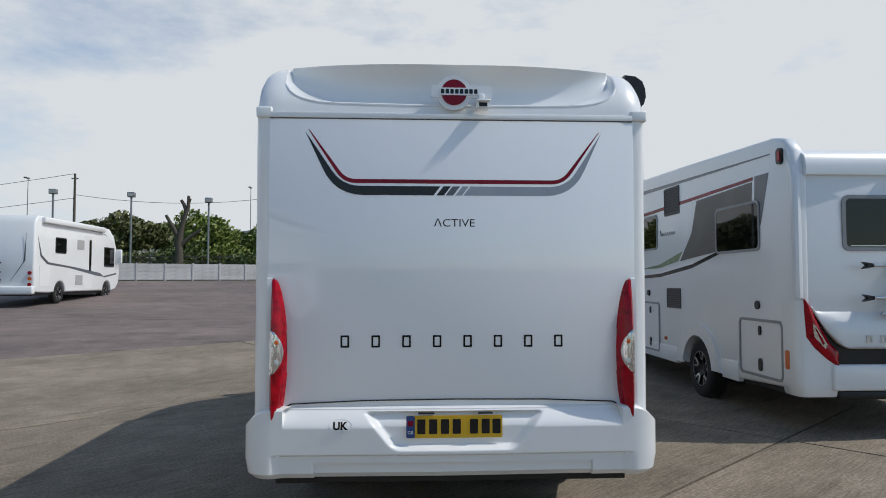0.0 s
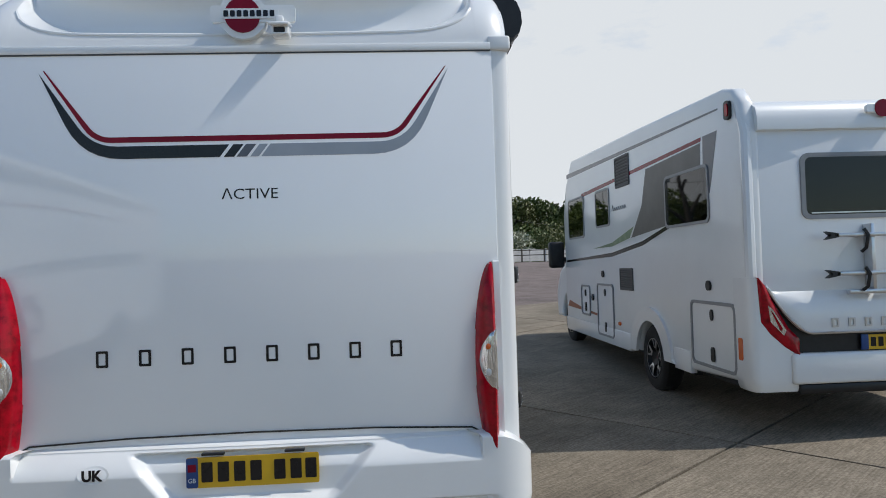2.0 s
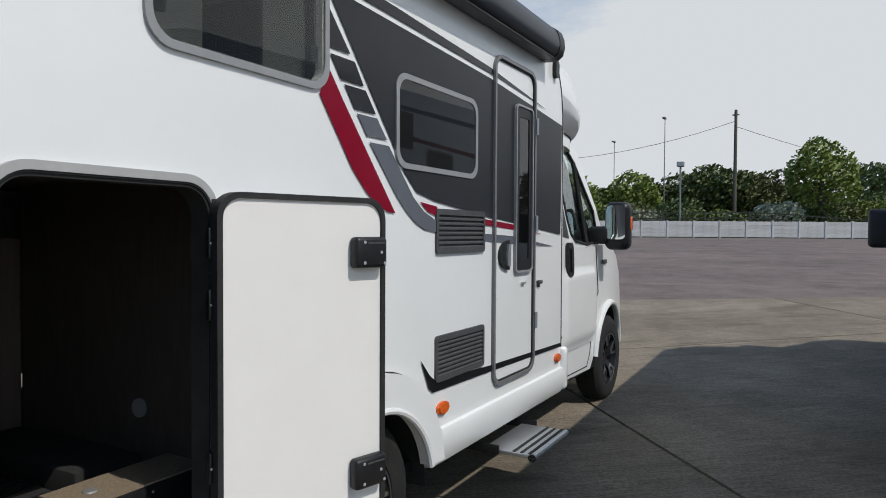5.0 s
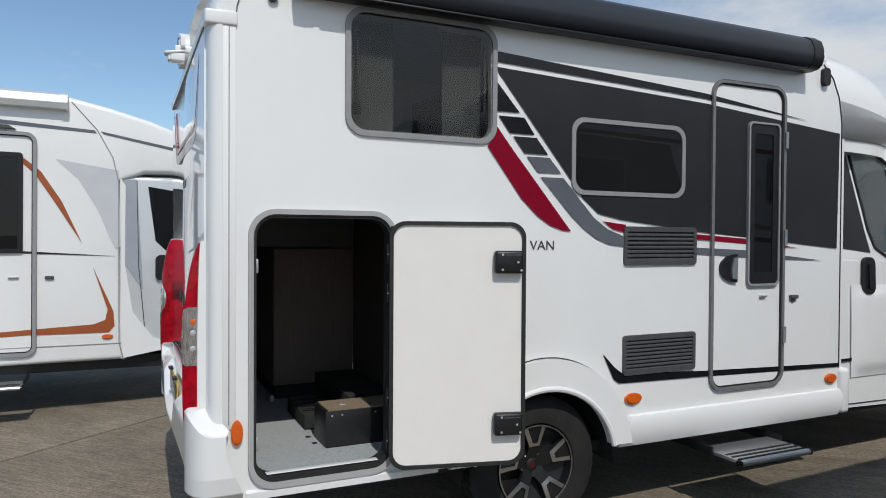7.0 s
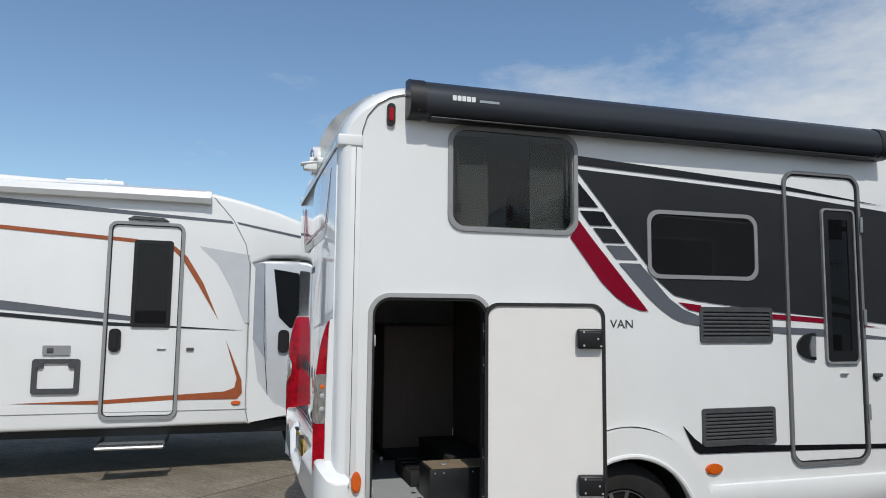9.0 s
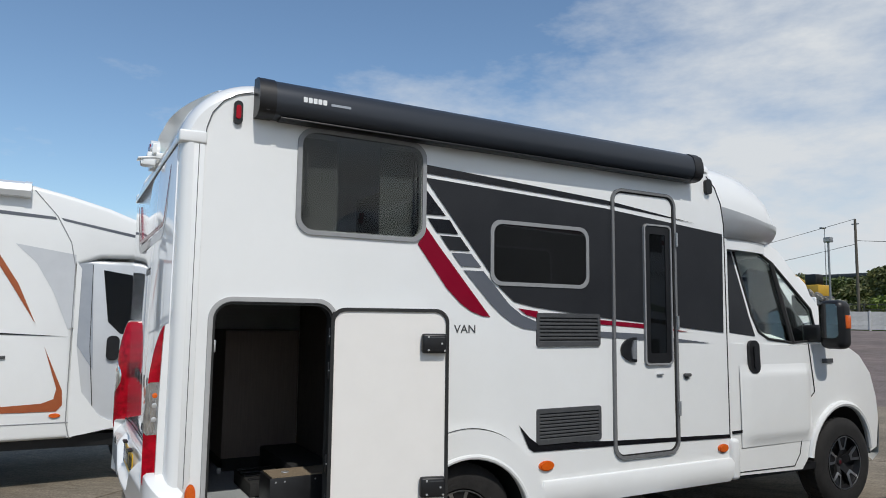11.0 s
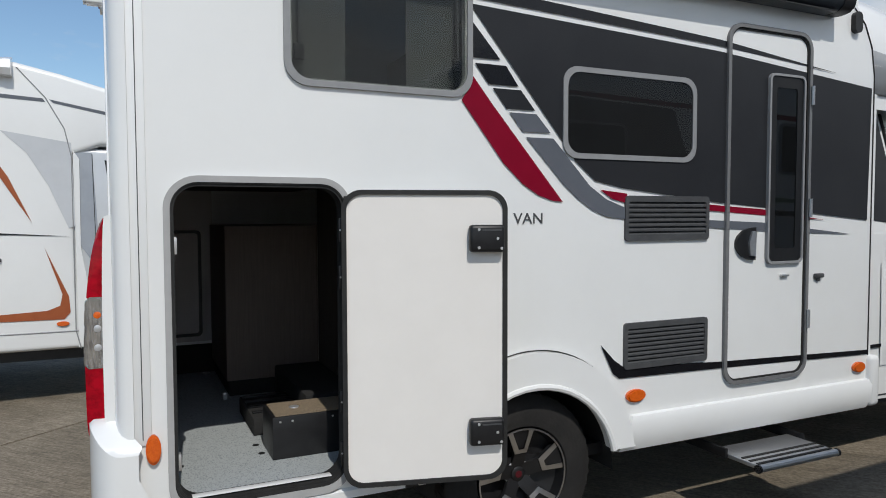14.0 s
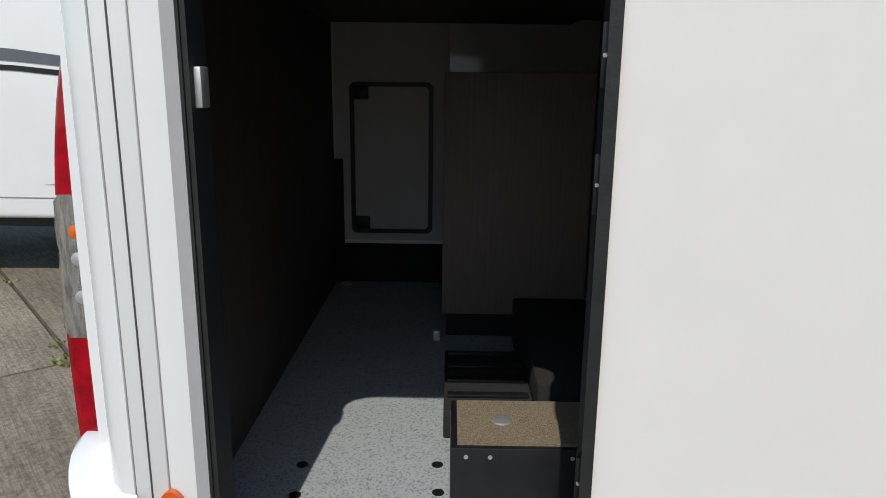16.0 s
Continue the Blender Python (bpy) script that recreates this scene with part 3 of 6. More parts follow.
rfilm([(-0.812, 2.352)] + bend((-0.812, 2.352), (-0.607, 2.074), (0.6, 2.074), 0.055) + bend((-0.6, 2.074), (0.617, 2.074), (0.832, 2.352), 0.055) + [(0.832, 2.352), (0.836, 2.352)] + bend((0.836, 2.352), (0.632, 2.051), (-0.6, 2.051), 0.075) + bend((0.6, 2.051), (-0.622, 2.051), (-0.818, 2.352), 0.075) + [(-0.818, 2.352)], REDFILM, "thin dark red stripe")
rfilm([(-0.835, 2.342)] + bend((-0.835, 2.342), (-0.628, 2.036), (-0.1, 2.036), 0.10) + [(-0.075, 2.036), (-0.115, 1.984)] + bend((-0.115, 1.984), (-0.668, 1.984), (-0.835, 2.342), 0.16), BLACKFILM, "black stripe")
for k, m in enumerate((BLACKFILM, GREYFILM)):
    u = -0.058 + 0.052 * k
    rfilm([(u, 2.036), (u + 0.042, 2.036), (u + 0.002, 1.984), (u - 0.040, 1.984)], m)
rfilm([(0.050, 2.036), (0.085, 2.036), (0.045, 1.984), (0.010, 1.984)], LIGHTGREY)
rfilm([(0.095, 2.036)] + bend((0.095, 2.036), (0.645, 2.036), (0.845, 2.342), 0.10) + [(0.845, 2.342)] + bend((0.845, 2.342), (0.682, 1.984), (0.06, 1.984), 0.16) + [(0.055, 1.984)], LIGHTGREY, "light grey stripe")
part("lettering", text_bm("\u039bCTIVE", 0.062, lambda u, v: Vector((-0.112 + u, -0.0008, 1.808 + v)), 0.232, depth=0.0006), BLACKFILM, van, "black lettering", smooth=None)
for k in range(8):
    u = -0.632 + 0.1715 * k
    part("name_mark", slab(rrect(u, 1.130, u + 0.048, 1.198, 0.004, 2), [rrect(u + 0.010, 1.140, u + 0.038, 1.188, 0.003, 2)], ony(-0.001), (0, -0.002, 0)), BLACKFILM, van, smooth=None)

# rear lamps: a tall bulging crescent, red with a clear middle
def lamp_in(z):
    q = min(1.0, max(0.0, (z - 0.672) / 0.843))
    return 1.000 - 0.076 * math.sin(q * math.pi) ** 0.5


def lamp_out(z):
    q = min(1.0, max(0.0, (z - 0.735) / 0.78))
    return 0.008 + 0.066 * math.sin(q * math.pi) ** 0.6 + 0.058 * (1 - q) ** 4


def lens_piece(s, z0, z1, lift=0.0, inner=None):
    rows = []
    for k in range(17):
        z = z0 + (z1 - z0) * k / 16
        xi, d = (inner or lamp_in)(z), lamp_out(z) + lift
        rows.append([Vector((s * x, y, z)) for x, y in ((1.004 + lift, 0.02), (1.004 + lift, -d * 0.8), (0.996, -d), ((0.998 + xi) / 2, -d * 0.92), (xi + 0.008, -d * 0.55), (xi - lift, 0.004))])
    return sheet(rows)


def red_y(x, z):
    xi, d = lamp_in(z), lamp_out(z)
    pts = ((xi, 0.004), (xi + 0.008, -d * 0.55), ((0.998 + xi) / 2, -d * 0.92), (0.996, -d), (1.004, -d * 0.8))
    for (xa, ya), (xb, yb) in zip(pts, pts[1:]):
        if x <= xb:
            return ya + (yb - ya) * max(0.0, x - xa) / max(1e-6, xb - xa)
    return -d * 0.8


def clear_piece(s, z0, z1):
    rows = []
    for k in range(19):
        z = z0 + (z1 - z0) * k / 18
        w = max(0.004, 0.072 * math.sin(math.pi * k / 18) ** 0.6)
        rows.append([Vector((s * 1.007, -0.02, z))] + [Vector((s * x, red_y(x, z) - 0.007, z)) for x in [1.009 - w * j / 8 for j in range(9)]] + [Vector((s * (1.009 - w), 0.0, z))])
    return sheet(rows)


for s in (1, -1):
    lamp = part("tail_lamp", lens_piece(s, 0.698, 1.515), REDLENS, van, "tall crescent red tail lamp", smooth=50)
    part("upper_lens", lens_piece(s, 1.232, 1.508, 0.003), REDLENS, lamp, smooth=50)
    part("lower_lens", lens_piece(s, 0.702, 0.995, 0.003), REDLENS, lamp, smooth=50)
    part("clear_lens", clear_piece(s, 0.985, 1.235), CLEARLENS, lamp, "clear lens over a chrome reflector", smooth=50)
    part("indicator_lens", lathe([(0, 0.015), (0.002, 0.014), (0.004, 0.008)], 18), AMBER, lamp).matrix_local = pose(s * 0.975, red_y(0.975, 1.165) - 0.004, 1.165, 0, 0, -90)
    part("bulb_lens", lathe([(0, 0.018), (0.002, 0.017), (0.004, 0.010)], 18), STEEL, lamp).matrix_local = pose(s * 0.975, red_y(0.975, 1.06) - 0.004, 1.06, 0, 0, -90)
    for z, m in ((1.172, AMBER), (1.125, STEEL), (1.058, STEEL)):
        part("reflector", lathe([(0, 0.013), (s * 0.002, 0.012), (s * 0.0035, 0.006)], 14, centre=(s * 1.0065, -0.042, z)), m, lamp)
    zs = [0.735 + 0.78 * k / 20 for k in range(21)]
    part("lamp_surround", slab([(0.02, 0.72)] + [(-0.012 - 0.18 * lamp_out(z), z) for z in zs] + [(0.02, 1.525)], [], onx(s * 1.010), (s * 0.026, 0, 0)), GELCOAT, lamp, "white fin along the lamp", smooth=None)

# rear bumper, as a modelled front face
def bumper_y(x, z):
    ax = abs(x)
    y = -0.075 - 0.02 * (1 - ax) 
    if z > 0.70:
        y += 0.065 * min(1.0, (z - 0.70) / 0.09) ** 1.5 if ax < 0.93 else 0.0
    half = 0.345 + 0.165 * min(1.0, max(0.0, (z - 0.585) / 0.195))
    k = min(1.0, max(0.0, (half - ax) / 0.05)) * min(1.0, max(0.0, (z - 0.575) / 0.035)) * min(1.0, max(0.0, (0.785 - z) / 0.02))
    y += 0.045 * k * k * (3 - 2 * k)
    if z < 0.56:
        y += 0.022 * min(1.0, (0.56 - z) / 0.012) * min(1.0, max(0.0, (1.0 - ax) / 0.06))
    if z < 0.51 and ax < 0.77:
        y += 0.02
    if z < 0.455:
        y += 0.03 * (0.455 - z) / 0.03
    return y


def bumper_row(z):
    """One level of the bumper, from the left side round the back to the right side."""
    half = []
    step = bumper_y(1.0, z) + 0.075
    yc = -0.075 + step
    back = 0.075 + 0.07 * min(1.0, max(0.0, (0.62 - z) / 0.17))
    tuck = 0.6 * step + 0.02 * max(0.0, (0.53 - z) / 0.105)
    for k in range(1, 10):
        a = math.pi / 2 * k / 9
        half.append((1.0 + (0.152 - tuck) * math.sin(a), yc + 0.10 * (1 - math.cos(a))))
    half.append((1.152 - tuck, max(back, yc + 0.105)))
    rear = [(-1.0 + 2.0 * i / 280, z) for i in range(281)]
    return [Vector((-x, y, z)) for x, y in reversed(half)] + [Vector((x, bumper_y(x, z), z)) for x, _ in rear] + [Vector((x, y, z)) for x, y in half]


bz = [0.425 + 0.37 * i / 130 for i in range(131)]
rows = [bumper_row(z) for z in bz]
rows.append([Vector((v.x * 0.985, max(v.y, 0.0) if abs(v.x) < 0.93 else v.y + 0.012, 0.808)) for v in rows[-1]])
rows.append([Vector((v.x * 0.94, 0.026, 0.812)) for v in rows[-1]])
for rowv in rows:
    for v in rowv:
        out = max(0.0, abs(v.x) - 1.0) / 0.152
        if out > 0 and v.z > 0.60:
            v.z -= 0.105 * out ** 2 * ((v.z - 0.60) / 0.21) ** 2
bump = part("rear_bumper", sheet(rows), GELCOAT, van, "white moulded rear bumper", smooth=45)
for s in (1, -1):
    for u in (0.325, 0.96):
        part("parking_sensor", lathe([(0, 0.012), (0.004, 0.011)], 16, centre=(0, 0, 0)), GELCOAT, bump).matrix_local = pose(s * u, bumper_y(u, 0.55) - 0.002, 0.552, 0, 0, -90)
part("panel_seam", tube([(-0.955, -0.004, 0.795), (-0.90, -0.005, 0.822), (-0.5, -0.005, 0.838), (0, -0.005, 0.842), (0.5, -0.005, 0.838), (0.90, -0.005, 0.822), (0.955, -0.004, 0.795)], 0.004, n=6), RUBBER, van)
plate = part("number_plate", slab(rrect(-0.265, 0.640, 0.265, 0.762, 0.008), [], ony(-0.052), (0, -0.006, 0)), PLATE, van, "yellow rear number plate")
part("plate_band", slab(rrect(-0.265, 0.641, -0.218, 0.761, 0.008), [], ony(-0.0585), (0, -0.001, 0)), BLUE, plate, "blue band with a flag", smooth=None)
part("flag", slab([(-0.258, 0.705), (-0.226, 0.705), (-0.226, 0.735), (-0.258, 0.735)], [], ony(-0.060), (0, -0.001, 0)), REDFILM, plate, smooth=None)
part("country_letters", text_bm("GB", 0.026, lambda u, v: Vector((-0.257 + u, -0.0600, 0.662 + v)), 0.03), WHITE, plate, smooth=None)
for k, u in enumerate((-0.205, -0.14, -0.075, -0.01, 0.085, 0.15, 0.21)):
    part("plate_mark", slab(rrect(u, 0.662, u + 0.045, 0.742, 0.004, 2), [], ony(-0.0585), (0, -0.001, 0)), BLACKFILM, plate, smooth=None)
part("plate_lamp", a_box((-0.20, -0.075, 0.772), (-0.11, -0.05, 0.782), 0.003), BLACKPLASTIC, bump)
part("plate_lamp", a_box((0.13, -0.075, 0.772), (0.21, -0.05, 0.782), 0.003), BLACKPLASTIC, bump)
oval = [(-0.62 + 0.062 * math.cos(a), 0.716 + 0.034 * math.sin(a)) for a in [2 * math.pi * k / 28 for k in range(28)]]
uk = part("country_sticker", slab(oval, [], lambda u, v: Vector((u, bumper_y(u, v) - 0.002, v)), (0, -0.001, 0)), WHITE, van, "oval white country sticker", smooth=None)
part("sticker_letters", text_bm("UK", 0.058, lambda u, v: Vector((-0.661 + u, bumper_y(-0.62, 0.716) - 0.008, 0.697 + v)), 0.08, bold=0.0022), BLACKFILM, uk, smooth=None)

# garage opening: frame, rubber, room behind
part("garage_frame", slab(rrect(0.168, 0.446, 0.826, 1.657, 0.115, 8), [rrect(0.189, 0.475, 0.805, 1.634, 0.094, 8)], onx(X), (0.018, 0, 0)), LIGHTFRAME, van, "light grey frame round the garage opening")
part("outer_seal", slab(rrect(0.189, 0.475, 0.805, 1.634, 0.094, 8), [GARAGE], onx(X + 0.001), (0.014, 0, 0)), RUBBER, van)
part("garage_seal", slab(GARAGE, [rrect(0.201, 0.4985, 0.792, 1.620, 0.082, 8)], onx(X + 0.010), (-0.075, 0, 0)), RUBBER, van, "black rubber seal")
for z in (1.41, 0.64):
    part("striker", a_box((1.06, 0.199, z - 0.03), (1.095, 0.212, z + 0.03), 0.003), STEEL, van)
part("hinge_seal", a_box((1.10, 0.796, 0.50), (1.124, 0.824, 1.59), 0.003), RUBBER, van)
part("garage_floor", a_box((-1.066, 0.032, 0.470), (1.066, 1.10, 0.497)), SPECKLE, van, "grey speckled vinyl garage floor")
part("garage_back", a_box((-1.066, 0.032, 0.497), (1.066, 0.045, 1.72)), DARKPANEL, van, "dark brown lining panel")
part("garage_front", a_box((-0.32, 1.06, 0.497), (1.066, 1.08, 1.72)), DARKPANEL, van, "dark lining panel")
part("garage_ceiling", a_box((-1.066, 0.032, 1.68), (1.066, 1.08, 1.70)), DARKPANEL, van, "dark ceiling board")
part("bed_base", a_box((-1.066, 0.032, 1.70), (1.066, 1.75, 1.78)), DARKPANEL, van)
part("far_lining", a_box((-1.066, 0.045, 0.70), (-1.055, 0.56, 1.68)), LINING, van, "pale lining of the far wall")
hatch = part("inner_hatch", slab(rrect(0.120, 0.735, 0.490, 1.425, 0.03), [rrect(0.140, 0.755, 0.470, 1.405, 0.02)], onx(-1.055), (0.014, 0, 0)), BLACKPLASTIC, van, "black-framed closed hatch in the far wall")
part("hatch_panel", a_box((-1.054, 0.135, 0.75), (-1.048, 0.475, 1.41)), LINING, hatch, "pale hatch panel")
for z in (1.348, 0.757):
    part("hatch_latch", a_box((-1.046, 0.137, z), (-1.025, 0.205, z + 0.06), 0.006), BLACKPLASTIC, hatch)
part("kick_panel", a_box((-1.066, 0.045, 0.497), (-1.045, 0.56, 0.68)), BLACKPANEL, van)
part("wall_strip", a_box((-1.054, -0.0 + 0.046, 0.6), (-1.03, 0.085, 1.08)), BLACKPANEL, van)
part("tall_panel", a_box((-1.055, 0.545, 0.585), (-0.325, 1.06, 1.46), 0.003), WOODGREY, van, "grey-brown wood laminate cupboard")
part("plinth", a_box((-1.055, 0.56, 0.497), (-0.335, 1.06, 0.585)), BLACKPANEL, van)
step_box = part("step_box", a_box((0.585, 0.578, 0.497), (0.812, 1.06, 0.676), 0.004), BLACKPLASTIC, van, "black box with a woven beige lid")
part("box_lid", a_box((0.598, 0.592, 0.676), (0.80, 1.055, 0.682)), TWEED, step_box, "beige woven mat")
part("lid_knob", lathe([(0, 0.022), (0.004, 0.021), (0.006, 0.012)], 20), STEEL, step_box).matrix_local = pose(0.70, 0.69, 0.682, 0, -90, 0)
for y in (0.61, 0.66, 0.83):
    part("screw", lathe([(0, 0.005), (0.002, 0.004)], 10, centre=(0.812, y, 0.655)), STEEL, step_box)
part("tray", a_box((0.02, 0.56, 0.497), (0.45, 0.80, 0.58), 0.006), BLACKPANEL, van, "dark grey plastic tray")
for k in range(4):
    part("tray_rib", a_box((0.05 + 0.1 * k, 0.57, 0.58), (0.075 + 0.1 * k, 0.79, 0.59), 0.003), BLACKPLASTIC, van)
part("heater_case", a_box((-0.30, 0.80, 0.497), (0.45, 1.06, 0.66), 0.01), BLACKPANEL, van)
part("wall_socket", slab(disc(0.035, 20, (0.45, 0.83)), [], ony(1.058), (0, -0.012, 0)), FRAMEGREY, van)
for x, y in ((0.59, 0.22), (0.58, 0.548), (0.70, 0.552), (0.72, 0.23)):
    part("floor_stud", slab(disc(0.014, 14, (x, y)), [], onz(0.497), (0, 0, 0.002)), BLACKPLASTIC, van, smooth=None)
for y in (0.10, 0.50):
    part("lashing_ring", tube([(-0.98 + 0.022 * math.cos(a), y + 0.022 * math.sin(a), 0.504) for a in [2 * math.pi * k / 16 for k in range(16)]], 0.003, True, 6), STEEL, van)
part("lashing_ring", a_box((-0.30, 0.515, 0.497), (-0.27, 0.54, 0.535), 0.004), ALU, van)
part("sill_strip", a_box((1.064, 0.235, 0.5042), (1.098, 0.745, 0.5085), 0.001), WHITE, van, "white sill strip")

# the open garage door, swung round on its front edge
gd = new("garage_door")
gd.parent = van
gd.matrix_local = pose(1.128, 0.783, 0, 0, 0, -15)
gd["label"] = "open garage door with cream lining and black rubber edge"
D = rrect(0.0, 0.470, 0.632, 1.612, 0.075, 8)
part("door_panel", slab(rrect(0.012, 0.482, 0.62, 1.60, 0.066, 8), [], onx(-0.002), (0.034, 0, 0)), CREAM, gd, "cream inner lining")
part("door_seal", slab(D, [rrect(0.018, 0.488, 0.614, 1.594, 0.062, 8)], onx(-0.004), (0.044, 0, 0)), RUBBER, gd, "black rubber edge")
part("door_skin", slab(rrect(0.004, 0.474, 0.628, 1.608, 0.073, 8), [], onx(-0.012), (0.009, 0, 0)), WHITE, gd)
for z in (1.425, 0.668):
    lt = part("door_latch", a_box((0.030, 0.478, z - 0.053), (0.075, 0.614, z + 0.053), 0.014, 3), BLACKPLASTIC, gd, "black plastic latch box")
    for y, dz in ((0.512, 0.035), (0.512, -0.035), (0.585, 0.0), (0.60, -0.038)):
        part("screw", lathe([(0, 0.006), (0.002, 0.005)], 10, centre=(0.0748, y, z + dz)), STEEL, lt)
    part("latch_slot", a_box((0.0745, 0.525, z + 0.030), (0.0765, 0.60, z + 0.036)), VENTGREY, lt)
for z in (1.46, 1.28, 0.80, 0.60):
    part("hinge", a_box((-0.012, -0.010, z - 0.045), (0.010, 0.004, z + 0.045), 0.003), BLACKPLASTIC, gd)
    part("hinge_screw", lathe([(0, 0.004), (0.002, 0.003)], 8, centre=(0.010, -0.004, z)), STEEL, gd)

# stripes along the side
XF = X + 0.0045
BIGFIELD = [(1.369, 2.343), (1.336, 2.386), (2.704, 2.324), (3.845, 2.228), (3.83, 1.482), (3.339, 1.525), (2.703, 1.576), (2.116, 1.639), (1.96, 1.67), (1.855, 1.754), (1.753, 1.88)]
film(van, BIGFIELD[:1] + BIGFIELD[1:], XF, 1, ANTHRACITE, "anthracite stripe field")
film(van, [(1.332, 2.464), (2.704, 2.382), (3.545, 2.290), (2.704, 2.352), (1.333, 2.412)], XF, 1, BLACKFILM, "black upper stripe")
for pts, m in (([(1.336, 2.325), (1.475, 2.169), (1.337, 2.168)], BLACKFILM),
               ([(1.357, 2.146), (1.502, 2.146), (1.562, 2.064), (1.42, 2.064)], BLACKFILM),
               ([(1.44, 2.049), (1.574, 2.049), (1.644, 1.967), (1.505, 1.967)], ANTHRACITE),
               ([(1.519, 1.952), (1.651, 1.952), (1.723, 1.874), (1.584, 1.874)], GREYFILM)):
    film(van, pts, XF, 1, m)
film(van, [(1.601, 1.851), (1.737, 1.851), (1.845, 1.737), (1.93, 1.648), (2.02, 1.588), (2.14, 1.545), (2.14, 1.493), (2.028, 1.506), (1.95, 1.535), (1.87, 1.586), (1.791, 1.652)], XF, 1, GREYFILM, "grey curved stripe")
film(van, [(1.334, 2.109), (1.437, 1.982), (1.787, 1.574), (1.735, 1.578), (1.66, 1.603), (1.584, 1.65), (1.489, 1.738), (1.297, 1.989), (1.324, 2.035)], XF, 1, REDFILM, "dark red curved stripe")
film(van, [(1.989, 1.63), (2.14, 1.614), (2.14, 1.570), (2.057, 1.588)], XF, 1, REDFILM)
film(van, [(2.62, 1.567), (3.004, 1.543), (3.479, 1.485), (3.004, 1.512), (2.62, 1.537)], XF, 1, REDFILM)
film(van, [(2.62, 1.489), (3.004, 1.474), (3.692, 1.405), (3.004, 1.428), (2.62, 1.453)], XF, 1, GREYFILM)
film(van, [(1.999, 0.913), (2.075, 0.835), (2.126, 0.80), (2.709, 0.769), (3.869, 0.732), (3.869, 0.707), (2.709, 0.735), (2.105, 0.746), (2.07, 0.77)], XF, 1, BLACKFILM, "black lower stripe")
part("side_lettering", text_bm("VAN", 0.068, lambda u, v: Vector((X + 0.002, 1.541 + u, 1.478 + v)), 0.144), VENTGREY, van, "thin black lettering", smooth=None)

# windows, vents, entrance door on the side
for w in (WIN1, WIN2):
    win = framed_window(van, *w, X, 1, r=0.09 if w is WIN1 else 0.075, w=0.024, glass=GLASSTINT)
    for y in (w[0] + 0.06, w[2] - 0.06):
        part("window_stay", a_box((X - 0.018, y - 0.006, w[1] + 0.12), (X - 0.008, y + 0.006, w[3] - 0.11), 0.002), VENTGREY, win)
        part("window_catch", a_box((X - 0.03, y - 0.02, w[1] + 0.10), (X - 0.008, y + 0.02, w[1] + 0.16), 0.006), BLACKPLASTIC, win)
part("blind", a_box((1.035, 0.62, 1.99), (1.042, 0.83, 2.54)), BLIND, van, "grey folded blind")
part("blind", a_box((1.035, 1.08, 1.99), (1.042, 1.29, 2.54)), BLIND, van, "grey folded blind")
part("mattress", a_box((-1.0, 0.1, 1.78), (0.95, 1.75, 1.92), 0.03), CREAM, van)
part("partition", a_box((-1.06, 1.76, 0.96), (1.06, 1.775, 2.6)), DARKPANEL, van)
grille(van, 2.128, 1.392, 2.640, 1.605, X, 1, 7)
grille(van, 2.128, 0.785, 2.640, 1.005, X, 1, 8)
door = part("entrance_door", slab(rrect(2.762, 0.655, 3.332, 2.462, 0.075, 8), [], onx(X), (0.003, 0, 0)), WHITE, van, "white entrance door crossed by the stripes")
part("door_frame", slab(rrect(2.747, 0.640, 3.347, 2.477, 0.092, 8), [rrect(2.767, 0.660, 3.327, 2.457, 0.072, 8)], onx(X + 0.001), (0.018, 0, 0)), DOORGREY, door, "grey door frame")
part("door_gap", slab(rrect(2.767, 0.660, 3.327, 2.457, 0.072, 8), [rrect(2.776, 0.669, 3.318, 2.448, 0.064, 8)], onx(X + 0.001), (0.010, 0, 0)), RUBBER, door)
dw = part("door_window", slab(rrect(3.031, 1.257, 3.294, 2.247, 0.035), [rrect(3.043, 1.269, 3.282, 2.235, 0.026)], onx(X + 0.003), (0.020, 0, 0)), FRAMEGREY, door, "tall narrow window")
part("pane", slab(rrect(3.048, 1.274, 3.277, 2.230, 0.022), [], onx(X + 0.007), (0.004, 0, 0)), GLASSDARK, dw, "dark tinted pane")
part("pane_rim", slab(rrect(3.043, 1.269, 3.282, 2.235, 0.024), [rrect(3.088, 1.337, 3.239, 2.177, 0.015)], onx(X + 0.0115), (0.004, 0, 0)), BLACKPLASTIC, dw)
hd = part("door_handle", slab([(2.952 - 0.135 * math.sin(a), 1.365 - 0.085 * math.cos(a)) for a in [math.pi * k / 14 for k in range(15)]], [], onx(X + 0.003), (0.016, 0, 0)), BLACKPLASTIC, door, "black half-round handle")
part("handle_grip", slab([(2.905, 1.305), (2.942, 1.30), (2.946, 1.43), (2.918, 1.428), (2.898, 1.37)], [], onx(X + 0.019), (0.010, 0, 0)), ALU, hd, "silver pull")
part("coat_hook", a_box((X + 0.003, 3.145, 1.186), (X + 0.02, 3.20, 1.197), 0.003), ALU, door)
for z in (0.95, 1.55, 2.15):
    part("door_hinge", tube([(X + 0.028, 3.340, z - 0.05), (X + 0.028, 3.340, z + 0.05)], 0.009, n=8), ALU, door)
sk = part("socket_flap", a_box((X, 3.405, 1.168), (X + 0.022, 3.47, 1.192), 0.006), VENTGREY, van, "small grey side flap")
part("flap_shade", a_box((X, 3.425, 1.148), (X + 0.012, 3.448, 1.168), 0.004), VENTGREY, sk)

